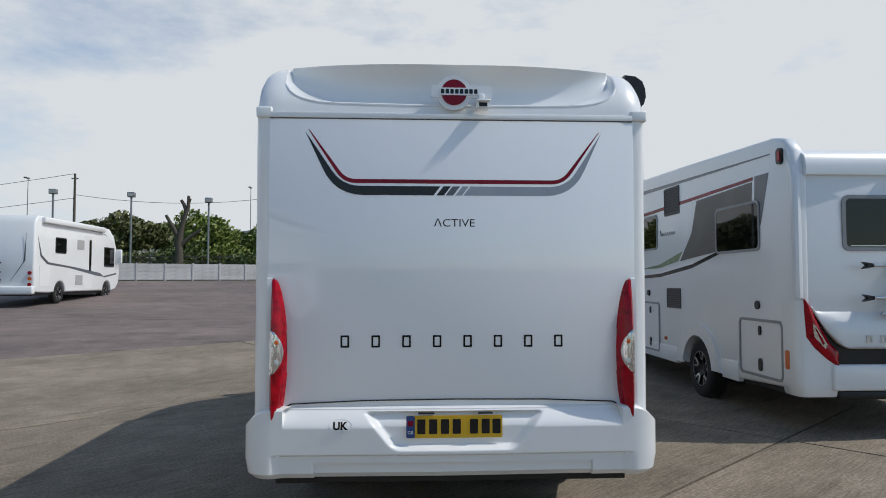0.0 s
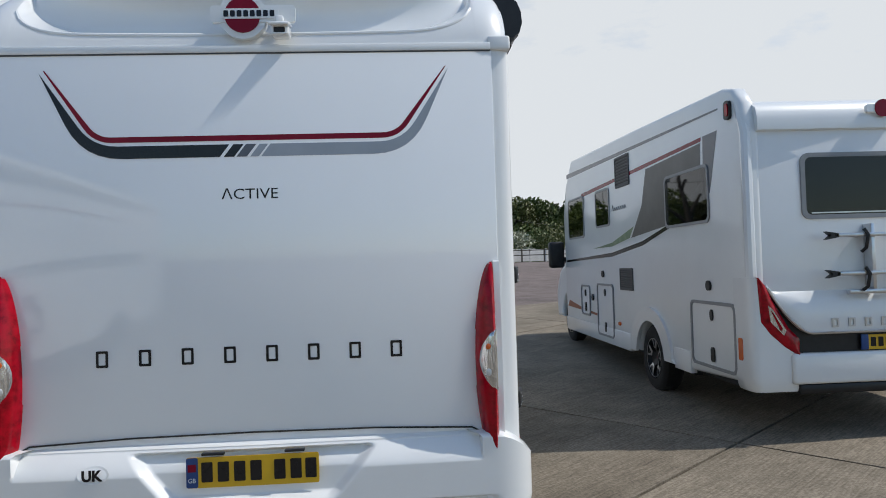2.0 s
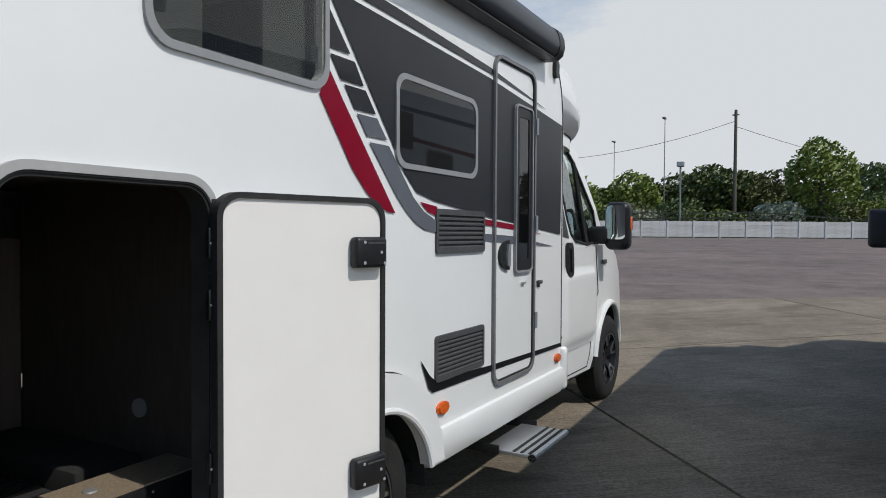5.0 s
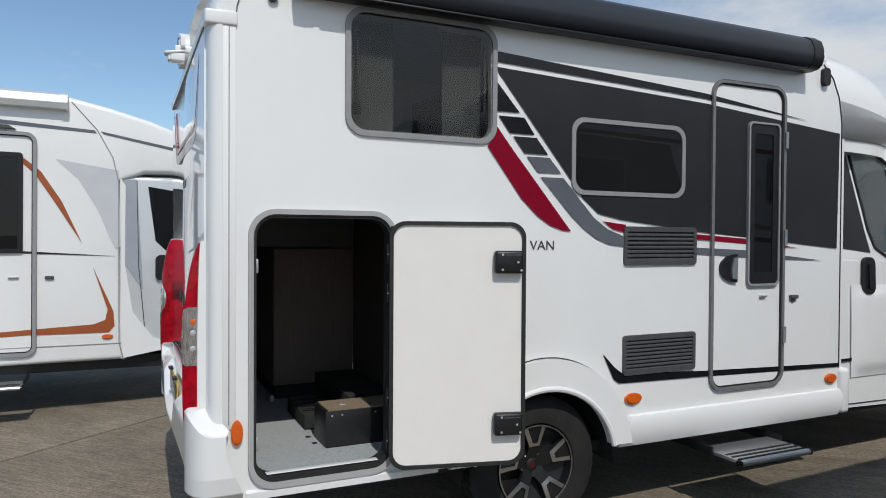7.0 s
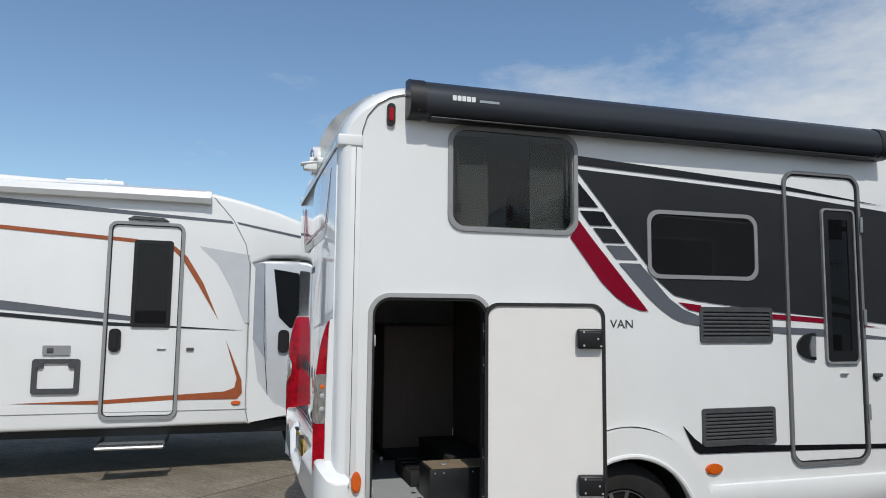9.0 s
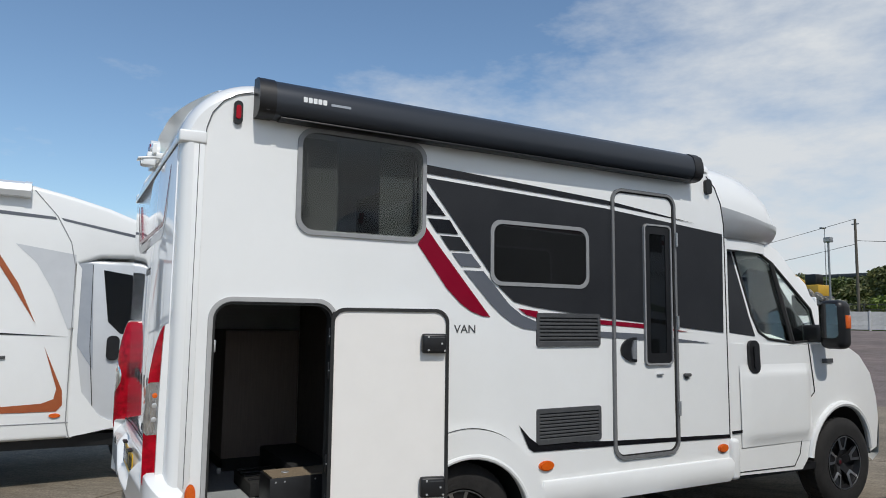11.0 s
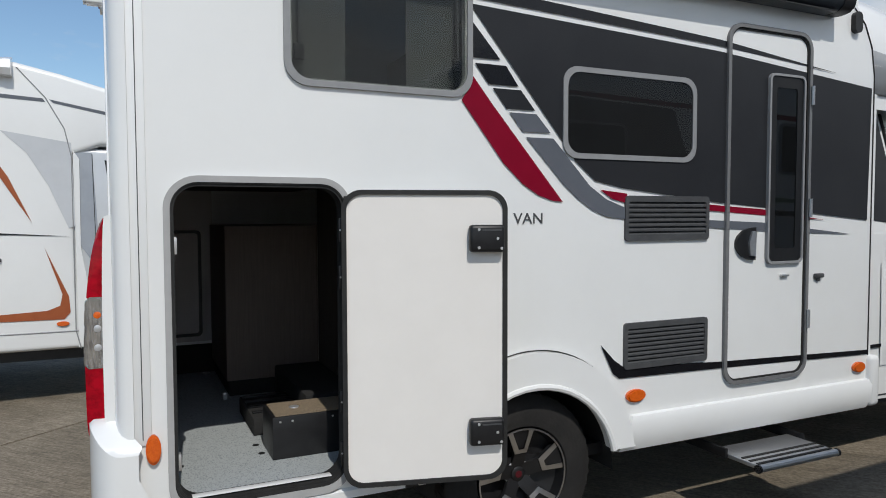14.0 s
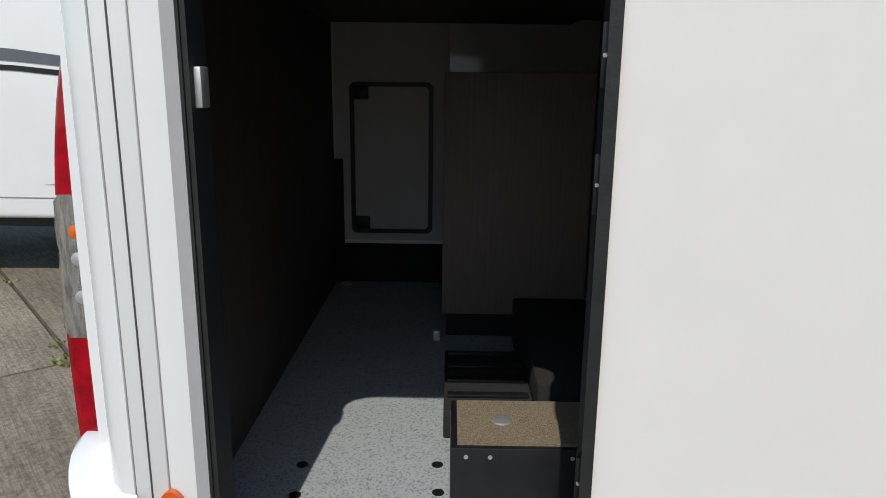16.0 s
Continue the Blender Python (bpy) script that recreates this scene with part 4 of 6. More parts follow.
# wheel arch, skirt, side lamps
arc = arch(1.64, 0.33, 0.43, 0.42)
big = [(1.09, 0.42)] + [(1.64 + 0.54 * math.cos(a), 0.36 + 0.555 * math.sin(a)) for a in [math.pi - 0.12 - (math.pi - 0.24) * k / 24 for k in range(25)]] + [(2.19, 0.42)]
part("wheel_arch_trim", slab(big + list(reversed(arc)), [], onx(X), (0.032, 0, 0)), GELCOAT, van, "white rounded wheel arch trim", smooth=None)
part("arch_lip", tube([(X + 0.028, y, z) for y, z in arc], 0.016, n=8), GELCOAT, van)
part("arch_seam", tube([(X + 0.004, 1.64 + 0.542 * math.cos(a), 0.36 + 0.558 * math.sin(a)) for a in [math.pi - 0.5 - (math.pi - 0.9) * k / 24 for k in range(25)]], 0.0028, n=6), RUBBER, van)
part("wheel_housing", sheet([[(x, 1.64 + 0.46 * math.cos(a), 0.30 + 0.50 * math.sin(a)) for a in [math.pi * k / 16 for k in range(17)]] for x in (0.6, 1.07)]), RUBBER, van)
part("housing_wall", a_box((0.58, 1.15, 0.3), (0.60, 2.13, 0.85)), RUBBER, van)
skirt = [(X, 0.565), (X + 0.02, 0.56), (X + 0.032, 0.53), (X + 0.028, 0.44), (X + 0.008, 0.395), (X - 0.05, 0.385), (X - 0.05, 0.565)]
part("side_skirt", slab(skirt, [], lambda u, v: Vector((u - 0.0005, 2.105 + 0.5 * max(0.0, v - 0.42), v)), (0, 1.755, 0)), GELCOAT, van, "white side skirt", smooth=50)
part("side_skirt", slab([(X, 0.45), (X + 0.014, 0.44), (X + 0.012, 0.41), (X - 0.04, 0.395), (X - 0.04, 0.45)], [], lambda u, v: Vector((u, 0.16, v)), (0, 0.88, 0)), GELCOAT, van, smooth=50)
part("skirt_end", a_box((0.95, 3.862, 0.40), (X + 0.034, 3.95, 0.70), 0.03, 4), GELCOAT, van, "rounded white skirt end")
oval_lamp(van, 3.79, 0.638, X, 1, 0.052, 0.03)
oval_lamp(van, 2.20, 0.655, X, 1, 0.056, 0.031)
oval_lamp(van, 0.122, 0.705, X + 0.004, 1, 0.0245, 0.053)
part("post_seam", tube([(1.1075, 0.0905, 0.74), (1.1075, 0.0905, 2.415)], 0.0018, n=5), VENTGREY, van)
red_l = part("upper_marker", slab(rrect(0.246, 2.542, 0.290, 2.664, 0.022), [], onx(X), (0.02, 0, 0)), BLACKPLASTIC, van, "black and red upper side marker")
part("lens", slab(rrect(0.256, 2.567, 0.280, 2.640, 0.012), [], onx(X + 0.02), (0.006, 0, 0)), REDLENS, red_l)
mk = part("upper_marker", slab(rrect(3.663, 2.52, 3.723, 2.635, 0.028), [], onx(X), (0.028, 0, 0)), BLACKPLASTIC, van, "black upper side marker")

# awning along the roof edge
awn = thing("awning", "closed dark grey cassette awning on the motorhome's roof edge", "awning", tilt=0.4)
awn.scale.y = 1.02
aprof = [(1.10, 2.590), (1.15, 2.586), (1.195, 2.592), (1.222, 2.614), (1.235, 2.66), (1.231, 2.705), (1.213, 2.752), (1.17, 2.782), (1.10, 2.790)]
part("cassette", slab(aprof, [], lambda u, v: Vector((u, 0.42, v)), (0, 3.02, 0)), material("anthracite_cassette", (0.030, 0.035, 0.043), 0.34, second=(0.038, 0.043, 0.052), scale=2, stretch=(1, 0.2, 1), metal=0.3), awn, smooth=40)
for y in (0.345, 3.43):
    ep = part("end_cap", slab([(u * 1.004 - 0.002, v - 0.004 if v < 2.67 else v + 0.004) for u, v in aprof], [], lambda u, v, y=y: Vector((u, y, v)), (0, 0.085, 0)), BLACKPLASTIC, awn, "black end cap", smooth=40)
part("lead_rail", a_box((1.12, 0.46, 2.578), (1.205, 3.41, 2.588), 0.003), BLACKPLASTIC, awn)
part("screw", lathe([(0, 0.012), (0.003, 0.01)], 12, centre=(1.222, 0.39, 2.615)), BLACKPLASTIC, awn)
for k in range(5):
    part("name_mark", slab(rrect(0.567 + 0.026 * k, 2.675, 0.588 + 0.026 * k, 2.703, 0.003, 2), [], onx(1.2315), (0.003, 0, 0)), GELCOAT, awn, smooth=None)
part("name_bar", slab(rrect(0.715, 2.676, 0.825, 2.689, 0.003, 2), [], onx(1.2330), (0.003, 0, 0)), LIGHTGREY, awn, smooth=None)

# driver's cab: leaning upper sides, rounded bonnet, dome over the cab
cab = part("cab_floor", a_box((-0.95, 3.9, 0.40), (0.95, 5.0, 0.45)), BLACKPLASTIC, van)
lower = [(3.905, 0.40), (4.82, 0.375)] + arch(5.38, 0.41, 0.455, 0.42)[1:] + [(6.0, 0.45), (6.06, 0.70), (6.03, 0.90), (5.93, 1.12), (5.74, 1.28), (5.46, 1.395), (4.72, 1.375), (3.905, 1.40)]
for s in (1, -1):
    part("cab_side", slab(lower, [], lambda u, v, s=s: Vector((s * (0.985 + 0.02 * math.sin(v * 2) - 0.10 * max(0, u - 5.1) ** 2), u, v)), (s * 0.02, 0, 0)), WHITE, van, "white cab side", smooth=40)

    def lean(u, v, s=s):
        return Vector((s * (1.008 - 0.13 * max(0.0, v - 1.38) - 0.05 * max(0, u - 4.4)), u, v))
    glass = [(4.20, 2.135), (4.24, 2.16), (4.38, 2.16), (4.53, 2.135), (4.68, 2.06), (5.13, 1.68), (5.16, 1.42), (4.80, 1.397), (4.48, 1.43), (4.37, 1.485), (4.315, 1.61)]
    part("cab_upper", slab([(3.905, 1.40), (4.72, 1.376), (5.46, 1.396), (5.25, 1.72), (4.80, 2.17), (4.58, 2.27), (3.905, 2.30)], [glass], lean, (-s * 0.03, 0, 0)), WHITE, van, "white window frame of the cab", smooth=None)
    part("cab_window", slab(glass, [], lambda u, v: lean(u, v) + Vector((-s * 0.012, 0, 0)), (-s * 0.004, 0, 0)), GLASSCAB, van, "cab side window", smooth=None).visible_shadow = False
    part("window_seal", tube([lean(u, v) + Vector((s * 0.001, 0, 0)) for u, v in glass], 0.012, True, 6), RUBBER, van)
    part("window_bar", tube([lean(4.80, 1.40), lean(4.67, 2.06)], 0.022, n=6), RUBBER, van)
    part("pillar_film", slab([(3.925, 2.20), (4.16, 2.17), (4.275, 1.62), (4.32, 1.45), (3.925, 1.49)], [], lambda u, v: lean(u, v) + Vector((s * 0.002, 0, 0)), (s * 0.0015, 0, 0)), ANTHRACITE, van, "anthracite film on the pillar", smooth=None)
    sx = lambda u, v, s=s: Vector((s * (1.006 + 0.02 * math.sin(v * 2) - 0.10 * max(0, u - 5.1) ** 2), u, v))
    part("door_seam", tube([sx(u, v) for u, v in ((4.97, 1.39), (5.0, 1.1), (5.01, 0.99), (4.93, 0.93), (4.85, 0.75), (4.79, 0.50), (4.72, 0.41), (4.06, 0.42), (4.03, 0.50))], 0.004, n=6), RUBBER, van)
    part("cab_stripe", slab([(3.93, 0.735), (4.62, 0.735), (4.62, 0.725), (3.93, 0.712)], [], sx, (s * 0.002, 0, 0)), BLACKFILM, van, smooth=None)
    rows = []
    for i in range(25):
        v = 0.60 + 0.63 * i / 24
        fv_ = min(1.0, (v - 0.60) / 0.10) * min(1.0, (1.23 - v) / 0.09)
        rows.append([])
        for j in range(25):
            u = 4.10 + 0.86 * j / 24
            f = fv_ * min(1.0, (u - 4.10) / 0.10) * min(1.0, (4.96 - u) / 0.06)
            rows[-1].append(sx(u, v) + Vector((s * (0.001 + 0.022 * f * f * (3 - 2 * f)), 0, 0)))
    part("door_swage", sheet(rows), WHITE, van, "sculpted lower half of the cab door", smooth=60)
    ch = part("cab_handle", slab(rrect(4.20, 1.165, 4.315, 1.42, 0.05), [], lambda u, v, s=s: sx(u, v), (s * 0.028, 0, 0)), BLACKPLASTIC, van, "black cab door handle")
    part("grip", slab(rrect(4.235, 1.20, 4.28, 1.38, 0.02), [], lambda u, v, s=s: sx(u, v) + Vector((s * 0.028, 0, 0)), (s * 0.012, 0, 0)), BLACKPLASTIC, ch)
    part("fender_lip", tube([sx(u, v) + Vector((s * 0.008, 0, 0)) for u, v in arch(5.38, 0.41, 0.465, 0.46)], 0.026, n=8), WHITE, van)
    part("side_badge", slab(rrect(5.14, 1.225, 5.29, 1.262, 0.004), [], sx, (s * 0.004, 0, 0)), VENTGREY, van)
    mirror = part("mirror", a_box((min(s * 1.06, s * 1.27), 5.02, 1.35), (max(s * 1.06, s * 1.27), 5.19, 1.755), 0.06, 4), BLACKPLASTIC, van, "large black door mirror")
    part("mirror_glass", a_box((min(s * 1.085, s * 1.225), 5.046, 1.51), (max(s * 1.085, s * 1.225), 5.052, 1.735), 0.004), material("mirror_glass", (0.16, 0.17, 0.18), 0.04, metal=1.0), mirror, "mirror glass")
    part("mirror_lamp", a_box((min(s * 1.262, s * 1.278), 5.08, 1.52), (max(s * 1.262, s * 1.278), 5.15, 1.63), 0.006), AMBER, mirror)
    part("mirror_glass", slab(rrect(1.085, 1.44, 1.245, 1.725, 0.04), [], lambda u, v, s=s: Vector((s * u, 5.019, v)), (0, -0.004, 0)), MIRROR, mirror, "mirror glass", smooth=None)
    part("mirror_foot", a_box((min(s * 0.93, s * 1.10), 5.0, 1.40), (max(s * 0.93, s * 1.10), 5.12, 1.55), 0.03, 3), BLACKPLASTIC, mirror)
    part("inner_arch", sheet([[(x, 5.38 + 0.47 * math.cos(a), 0.41 + 0.48 * math.sin(a)) for a in [math.pi * k / 14 for k in range(15)]] for x in (s * 0.6, s * 0.97)]), RUBBER, van)


def nose_row(y, top, half):
    rowp = []
    for k in range(-12, 13):
        q = k / 12
        x = half * math.sin(q * math.pi / 2) if abs(q) < 1 else half * q
        rowp.append(Vector((x, y + 0.42 * max(0.0, y - 5.3) * (1 - (x / half) ** 2), top - 0.07 * (abs(x) / half) ** 3)))
    return rowp


part("bonnet", sheet([nose_row(y, t, h) for y, t, h in ((5.36, 1.405, 0.98), (5.52, 1.39, 0.97), (5.74, 1.30, 0.96), (5.92, 1.14, 0.945), (6.03, 0.92, 0.935), (6.07, 0.70, 0.93), (6.06, 0.46, 0.92), (5.98, 0.40, 0.91))]), WHITE, van, "white sloping bonnet", smooth=60)
part("windscreen", sheet([[Vector((x, y - 0.25 * (x / 0.9) ** 2, z)) for x in [h * k / 8 for k in range(-8, 9)]] for y, z, h in ((5.46, 1.40, 0.93), (5.13, 1.80, 0.86), (4.90, 2.15, 0.80))]), GLASSCAB, van, "raked windscreen", smooth=60).visible_shadow = False
part("dashboard", a_box((-0.85, 4.85, 1.0), (0.85, 5.3, 1.32), 0.06), BLACKPLASTIC, van)
seat = part("cab_seat", a_box((0.25, 4.05, 0.75), (0.75, 4.55, 0.95), 0.06, 3), VENTGREY, van)
part("seat_back", a_box((0.28, 4.0, 0.9), (0.72, 4.14, 1.56), 0.06, 3), VENTGREY, seat)

dome_rows = []
for k in range(15):
    a = math.pi / 2 * k / 14
    y = 3.70 + 1.06 * math.sin(a)
    top = 2.20 + 0.595 * math.cos(a) ** 0.8 if k < 14 else 2.20
    half = 1.10 - 0.20 * math.sin(a) ** 3
    rowp = []
    for j in range(-14, 15):
        q = abs(j) / 14
        x = half * min(1.0, q * 1.12)
        z = top - (0 if q < 0.72 else (top - 2.22) * ((q - 0.72) / 0.28) ** 2.2)
        rowp.append(Vector((math.copysign(x, j), y + 0.28 * math.sin(a) * (1 - (x / half) ** 2), max(z, 2.36))))
    dome_rows.append(rowp)
dome = part("cab_dome", sheet(dome_rows), GELCOAT, van, "rounded white dome over the cab", smooth=60)
rim = [(1.10 - 0.20 * math.sin(a) ** 3, 3.70 + 1.06 * math.sin(a)) for a in [radians(8 + 82 * k / 10) for k in range(11)]] + [(0.9 * (1 - k / 8), 4.76 + 0.28 * (1 - (1 - k / 8) ** 2)) for k in range(1, 9)]
rim = rim + [(-x, y) for x, y in reversed(rim[:-1])]
# the shade where the dome turns under is put into this band's grey, with its film
part("dome_band", sheet([[Vector((x * (1 - f ** 2.5 * 0.05 + 0.004), 3.7 + (y - 3.7) * (1 - f ** 2.5 * 0.07 + 0.006), (2.372 + 0.09 * max(0.0, 1 - (y - 3.7) / 0.75)) * (1 - f) + 2.215 * f)) for x, y in rim] for f in (0, 0.15, 0.3, 0.45, 0.6, 0.75, 0.88, 1.0)]), DOMESHADE, dome, "dome's lower band, its shade and film painted grey", smooth=60)
part("dome_underside", slab([(x * 0.94, 3.7 + (y - 3.7) * 0.95) for x, y in rim], [], onz(2.13), (0, 0, 0.09)), GELCOAT, dome)
part("cap_join", tube([(1.1065, y, z) for y, z in ((0.12, 2.48), (0.122, 2.506), (0.147, 2.588), (0.198, 2.655), (0.267, 2.70), (0.34, 2.722))], 0.0025, n=5), VENTGREY, van)
part("body_seam", tube([(1.102, 3.69, 2.66), (1.102, 3.78, 2.58), (1.102, 3.84, 2.46), (1.102, 3.868, 2.30), (1.102, 3.872, 0.7)], 0.004, n=6), RUBBER, van)
part("corner_fill", slab([(3.872, 2.2), (3.905, 2.2), (3.905, 0.45), (3.872, 0.45)], [], onx(0.98), (0.115, 0, 0)), WHITE, van)

# wheels and the fold-out step
wheel(van, 1.05, 1.625, 0.335, 0.372, 1, rim=0.222)
wheel(van, 1.02, 5.39, 0.375, 0.374, 1, rim=0.222)
wheel(van, -1.05, 1.625, 0.335, 0.372, -1, rim=0.222)
wheel(van, -1.02, 5.39, 0.375, 0.374, -1, rim=0.222)


def entry_step(parent, x0, y0, y1, z, side):
    s = side
    st = part("entry_step", a_box((min(x0, x0 + s * 0.29), y0, z), (max(x0, x0 + s * 0.29), y1, z + 0.022), 0.005), ALU, parent, "fold-out ribbed aluminium step")
    for k in range(3):
        xa = x0 + s * (0.17 + 0.045 * k)
        part("tread_strip", a_box((min(xa, xa + s * 0.016), y0 + 0.01, z + 0.022), (max(xa, xa + s * 0.016), y1 - 0.01, z + 0.026)), RUBBER, st)
    part("step_nose", tube([(x0 + s * 0.29, y0 - 0.012, z + 0.008), (x0 + s * 0.29, y1 + 0.012, z + 0.008)], 0.018, n=10), ALU, st)
    for y in (y0 - 0.012, y1):
        part("nose_cap", tube([(x0 + s * 0.29, y, z + 0.008), (x0 + s * 0.29, y + 0.012, z + 0.008)], 0.021, n=10), BLACKPLASTIC, st)
        part("step_arm", a_box((min(x0 - s * 0.25, x0 + s * 0.1), y - 0.005, z + 0.0), (max(x0 - s * 0.25, x0 + s * 0.1), y + 0.012, z + 0.05), 0.004), BLACKPLASTIC, st)
    return st


entry_step(van, 1.06, 2.74, 3.28, 0.285, 1)

# ---- neighbouring motorhomes ----
PALESILVER = material("pale_silver_paint", (0.62, 0.64, 0.66), 0.3, metal=0.2, second=(0.57, 0.59, 0.61), scale=3, coat=0.5)

def shell(bm, round_by, seg=4):
    """Rounds the long outer edges of a thick plate that stands across x."""
    es = [e for e in bm.edges if len(e.link_faces) == 2 and abs(abs(e.link_faces[0].normal.x) - abs(e.link_faces[1].normal.x)) > 0.5]
    bmesh.ops.bevel(bm, geom=es, offset=round_by, segments=seg, affect="EDGES", profile=0.5)
    return bm


def coach_body(profile, x0, x1, round_by, parent, mat, name="body", label=""):
    bm = slab(profile, [], onx(x0), (x1 - x0, 0, 0))
    bmesh.ops.recalc_face_normals(bm, faces=bm.faces[:])
    bm.normal_update()
    return part(name, shell(bm, round_by), mat, parent, label, smooth=40)


# the one on the far side of the middle van: copper stripes, its entrance door to us
lv = thing("motorhome", "white motorhome with copper stripes and a closed entrance door", "motorhome", at=(-0.12, 0.06, 0.04))
LX = -3.1
LG = ground_z(-3.2, -1.5)
coach_body([(-5.9, 0.30), (-4.75, 0.27)] + arch(-4.15, 0.14, 0.44, 0.27) + [(-0.36, 0.30), (-0.40, 0.9), (-0.42, 2.02), (-0.20, 2.10), (0.32, 2.12), (0.46, 2.24), (0.20, 2.49), (-0.15, 2.62), (-0.5, 2.715), (-0.9, 2.80), (-3.0, 2.86), (-5.5, 2.86), (-5.85, 2.75), (-5.95, 2.3)], LX - 2.25, LX, 0.05, lv, WHITE, label="white body with rounded roof edge")
coach_body([(-0.40, 0.38), (0.20, 0.34), (0.5, 0.36), (0.95, 0.5), (0.9, 0.95), (0.62, 1.22), (0.15, 2.08), (-0.40, 2.08)], LX - 2.1, LX - 0.03, 0.05, lv, PALESILVER, "cab", "silver-white cab")
film(lv, [(-0.17, 1.98), (0.10, 1.94), (0.48, 1.30), (0.02, 1.33), (-0.10, 1.45)], LX - 0.028, 1, GLASSDARK, "cab side window", "cab_window")
film(lv, [(-0.41, 2.04), (-0.27, 2.04), (-0.21, 0.96), (-0.38, 1.23)], LX - 0.026, 1, LIGHTGREY)
part("cab_seam", tube([(LX - 0.027, -0.27, 2.03), (LX - 0.026, -0.25, 1.2), (LX - 0.025, -0.18, 0.45)], 0.004, n=6), RUBBER, lv)
part("fairing", slab([(-0.42, 2.06), (-0.37, 1.98), (-0.37, 1.2), (-0.30, 0.75), (-0.12, 0.50), (0.10, 0.40), (-0.40, 0.31)], [], onx(LX - 0.05), (0.045, 0, 0)), WHITE, lv, smooth=None)
ch = part("cab_handle", slab(rrect(-0.10, 1.06, 0.02, 1.31, 0.05), [], onx(LX - 0.03), (0.03, 0, 0)), BLACKPLASTIC, lv)
LF = LX + 0.001
film(lv, [(-5.8, 2.68), (-2.84, 2.61), (-0.64, 2.49), (-0.62, 2.46), (-2.84, 2.555), (-5.8, 2.62)], LF, 1, GREYFILM, "dark grey roofline stripe")
film(lv, [(-0.59, 2.485), (0.11, 2.36), (0.11, 2.33), (-0.56, 2.455)], LF, 1, GREYFILM)
film(lv, [(-5.0, 2.36), (-2.83, 2.335), (-1.61, 2.25), (-1.21, 2.19), (-1.08, 2.08), (-0.91, 1.81), (-0.74, 1.42), (-0.96, 1.79), (-1.11, 2.03), (-1.22, 2.14), (-1.61, 2.21), (-2.83, 2.295), (-5.0, 2.33)], LF + 0.004, 1, COPPER, "curved copper stripe")
film(lv, [(-5.0, 1.72), (-2.79, 1.58), (-1.61, 1.44), (-1.61, 1.39), (-2.78, 1.49), (-5.0, 1.60)], LF + 0.004, 1, GREYFILM, "blue-grey stripe")
film(lv, [(-5.0, 1.56), (-2.78, 1.46), (-1.87, 1.38), (-0.45, 1.30), (-1.86, 1.34), (-2.78, 1.42), (-5.0, 1.51)], LF + 0.004, 1, ANTHRACITE)
film(lv, [(-2.67, 0.56), (-1.86, 0.58), (-1.18, 0.62), (-0.64, 0.65), (-0.54, 0.69), (-0.52, 0.79), (-0.65, 1.2), (-0.47, 0.77), (-0.46, 0.63), (-0.51, 0.57), (-1.18, 0.57), (-1.86, 0.54)], LF + 0.004, 1, COPPER, "copper stripe turning up at the front")
film(lv, [(-0.96, 2.2), (-0.43, 2.12), (-0.41, 1.39), (-0.46, 1.37), (-0.61, 1.74), (-0.77, 2.02)], LF, 1, material("pale_grey_film", (0.50, 0.52, 0.54), 0.35, second=(0.60, 0.62, 0.64), scale=1.2), "pale grey wedge")
part("body_seam", tube([(LX + 0.001, -0.83, 2.74), (LX + 0.001, -0.62, 2.50), (LX + 0.001, -0.48, 2.24), (LX + 0.001, -0.43, 2.0), (LX + 0.001, -0.42, 0.46), (LX + 0.001, -0.38, 0.30)], 0.005, n=6), FRAMEGREY, lv)
part("sill_line", tube([(LX + 0.002, -5.8, 0.44), (LX + 0.002, -0.40, 0.46)], 0.005, n=6), FRAMEGREY, lv)
ld = part("entrance_door", slab(rrect(-1.835, 0.405, -1.135, 2.405, 0.07, 8), [], onx(LX), (0.004, 0, 0)), WHITE, lv, "white entrance door")
part("door_frame", slab(rrect(-1.86, 0.38, -1.11, 2.43, 0.09, 8), [rrect(-1.828, 0.412, -1.142, 2.398, 0.06, 8)], onx(LX), (0.03, 0, 0)), FRAMEGREY, ld, "grey door frame")
part("door_gap", slab(rrect(-1.828, 0.412, -1.142, 2.398, 0.06, 8), [rrect(-1.818, 0.422, -1.152, 2.388, 0.05, 8)], onx(LX), (0.012, 0, 0)), RUBBER, ld)
pw = part("door_window", slab(rrect(-1.605, 1.325, -1.22, 2.24, 0.03), [rrect(-1.565, 1.365, -1.26, 2.20, 0.02)], onx(LX + 0.004), (0.022, 0, 0)), BLACKPLASTIC, ld, "black-framed window")
part("pane", slab(rrect(-1.565, 1.365, -1.26, 2.20, 0.02), [], onx(LX + 0.006), (0.012, 0, 0)), GLASSDARK, pw)
hh = part("door_handle", slab(rrect(-1.80, 1.07, -1.685, 1.31, 0.05), [], onx(LX + 0.004), (0.025, 0, 0)), BLACKPLASTIC, ld, "black oval handle")
part("grip", slab(rrect(-1.765, 1.10, -1.72, 1.28, 0.02), [], onx(LX + 0.029), (0.012, 0, 0)), BLACKPLASTIC, hh)
part("coat_hook", a_box((LX + 0.004, -1.335, 1.095), (LX + 0.022, -1.25, 1.11), 0.003), ALU, ld)
part("porch_lamp", slab([(-1.68, 2.455), (-1.62, 2.49), (-1.33, 2.48), (-1.28, 2.45)], [], onx(LX), (0.05, 0, 0)), VENTGREY, lv, "dark porch lamp over the door")
part("socket_flap", a_box((LX, -1.045, 1.085), (LX + 0.022, -0.97, 1.115), 0.006), VENTGREY, lv)
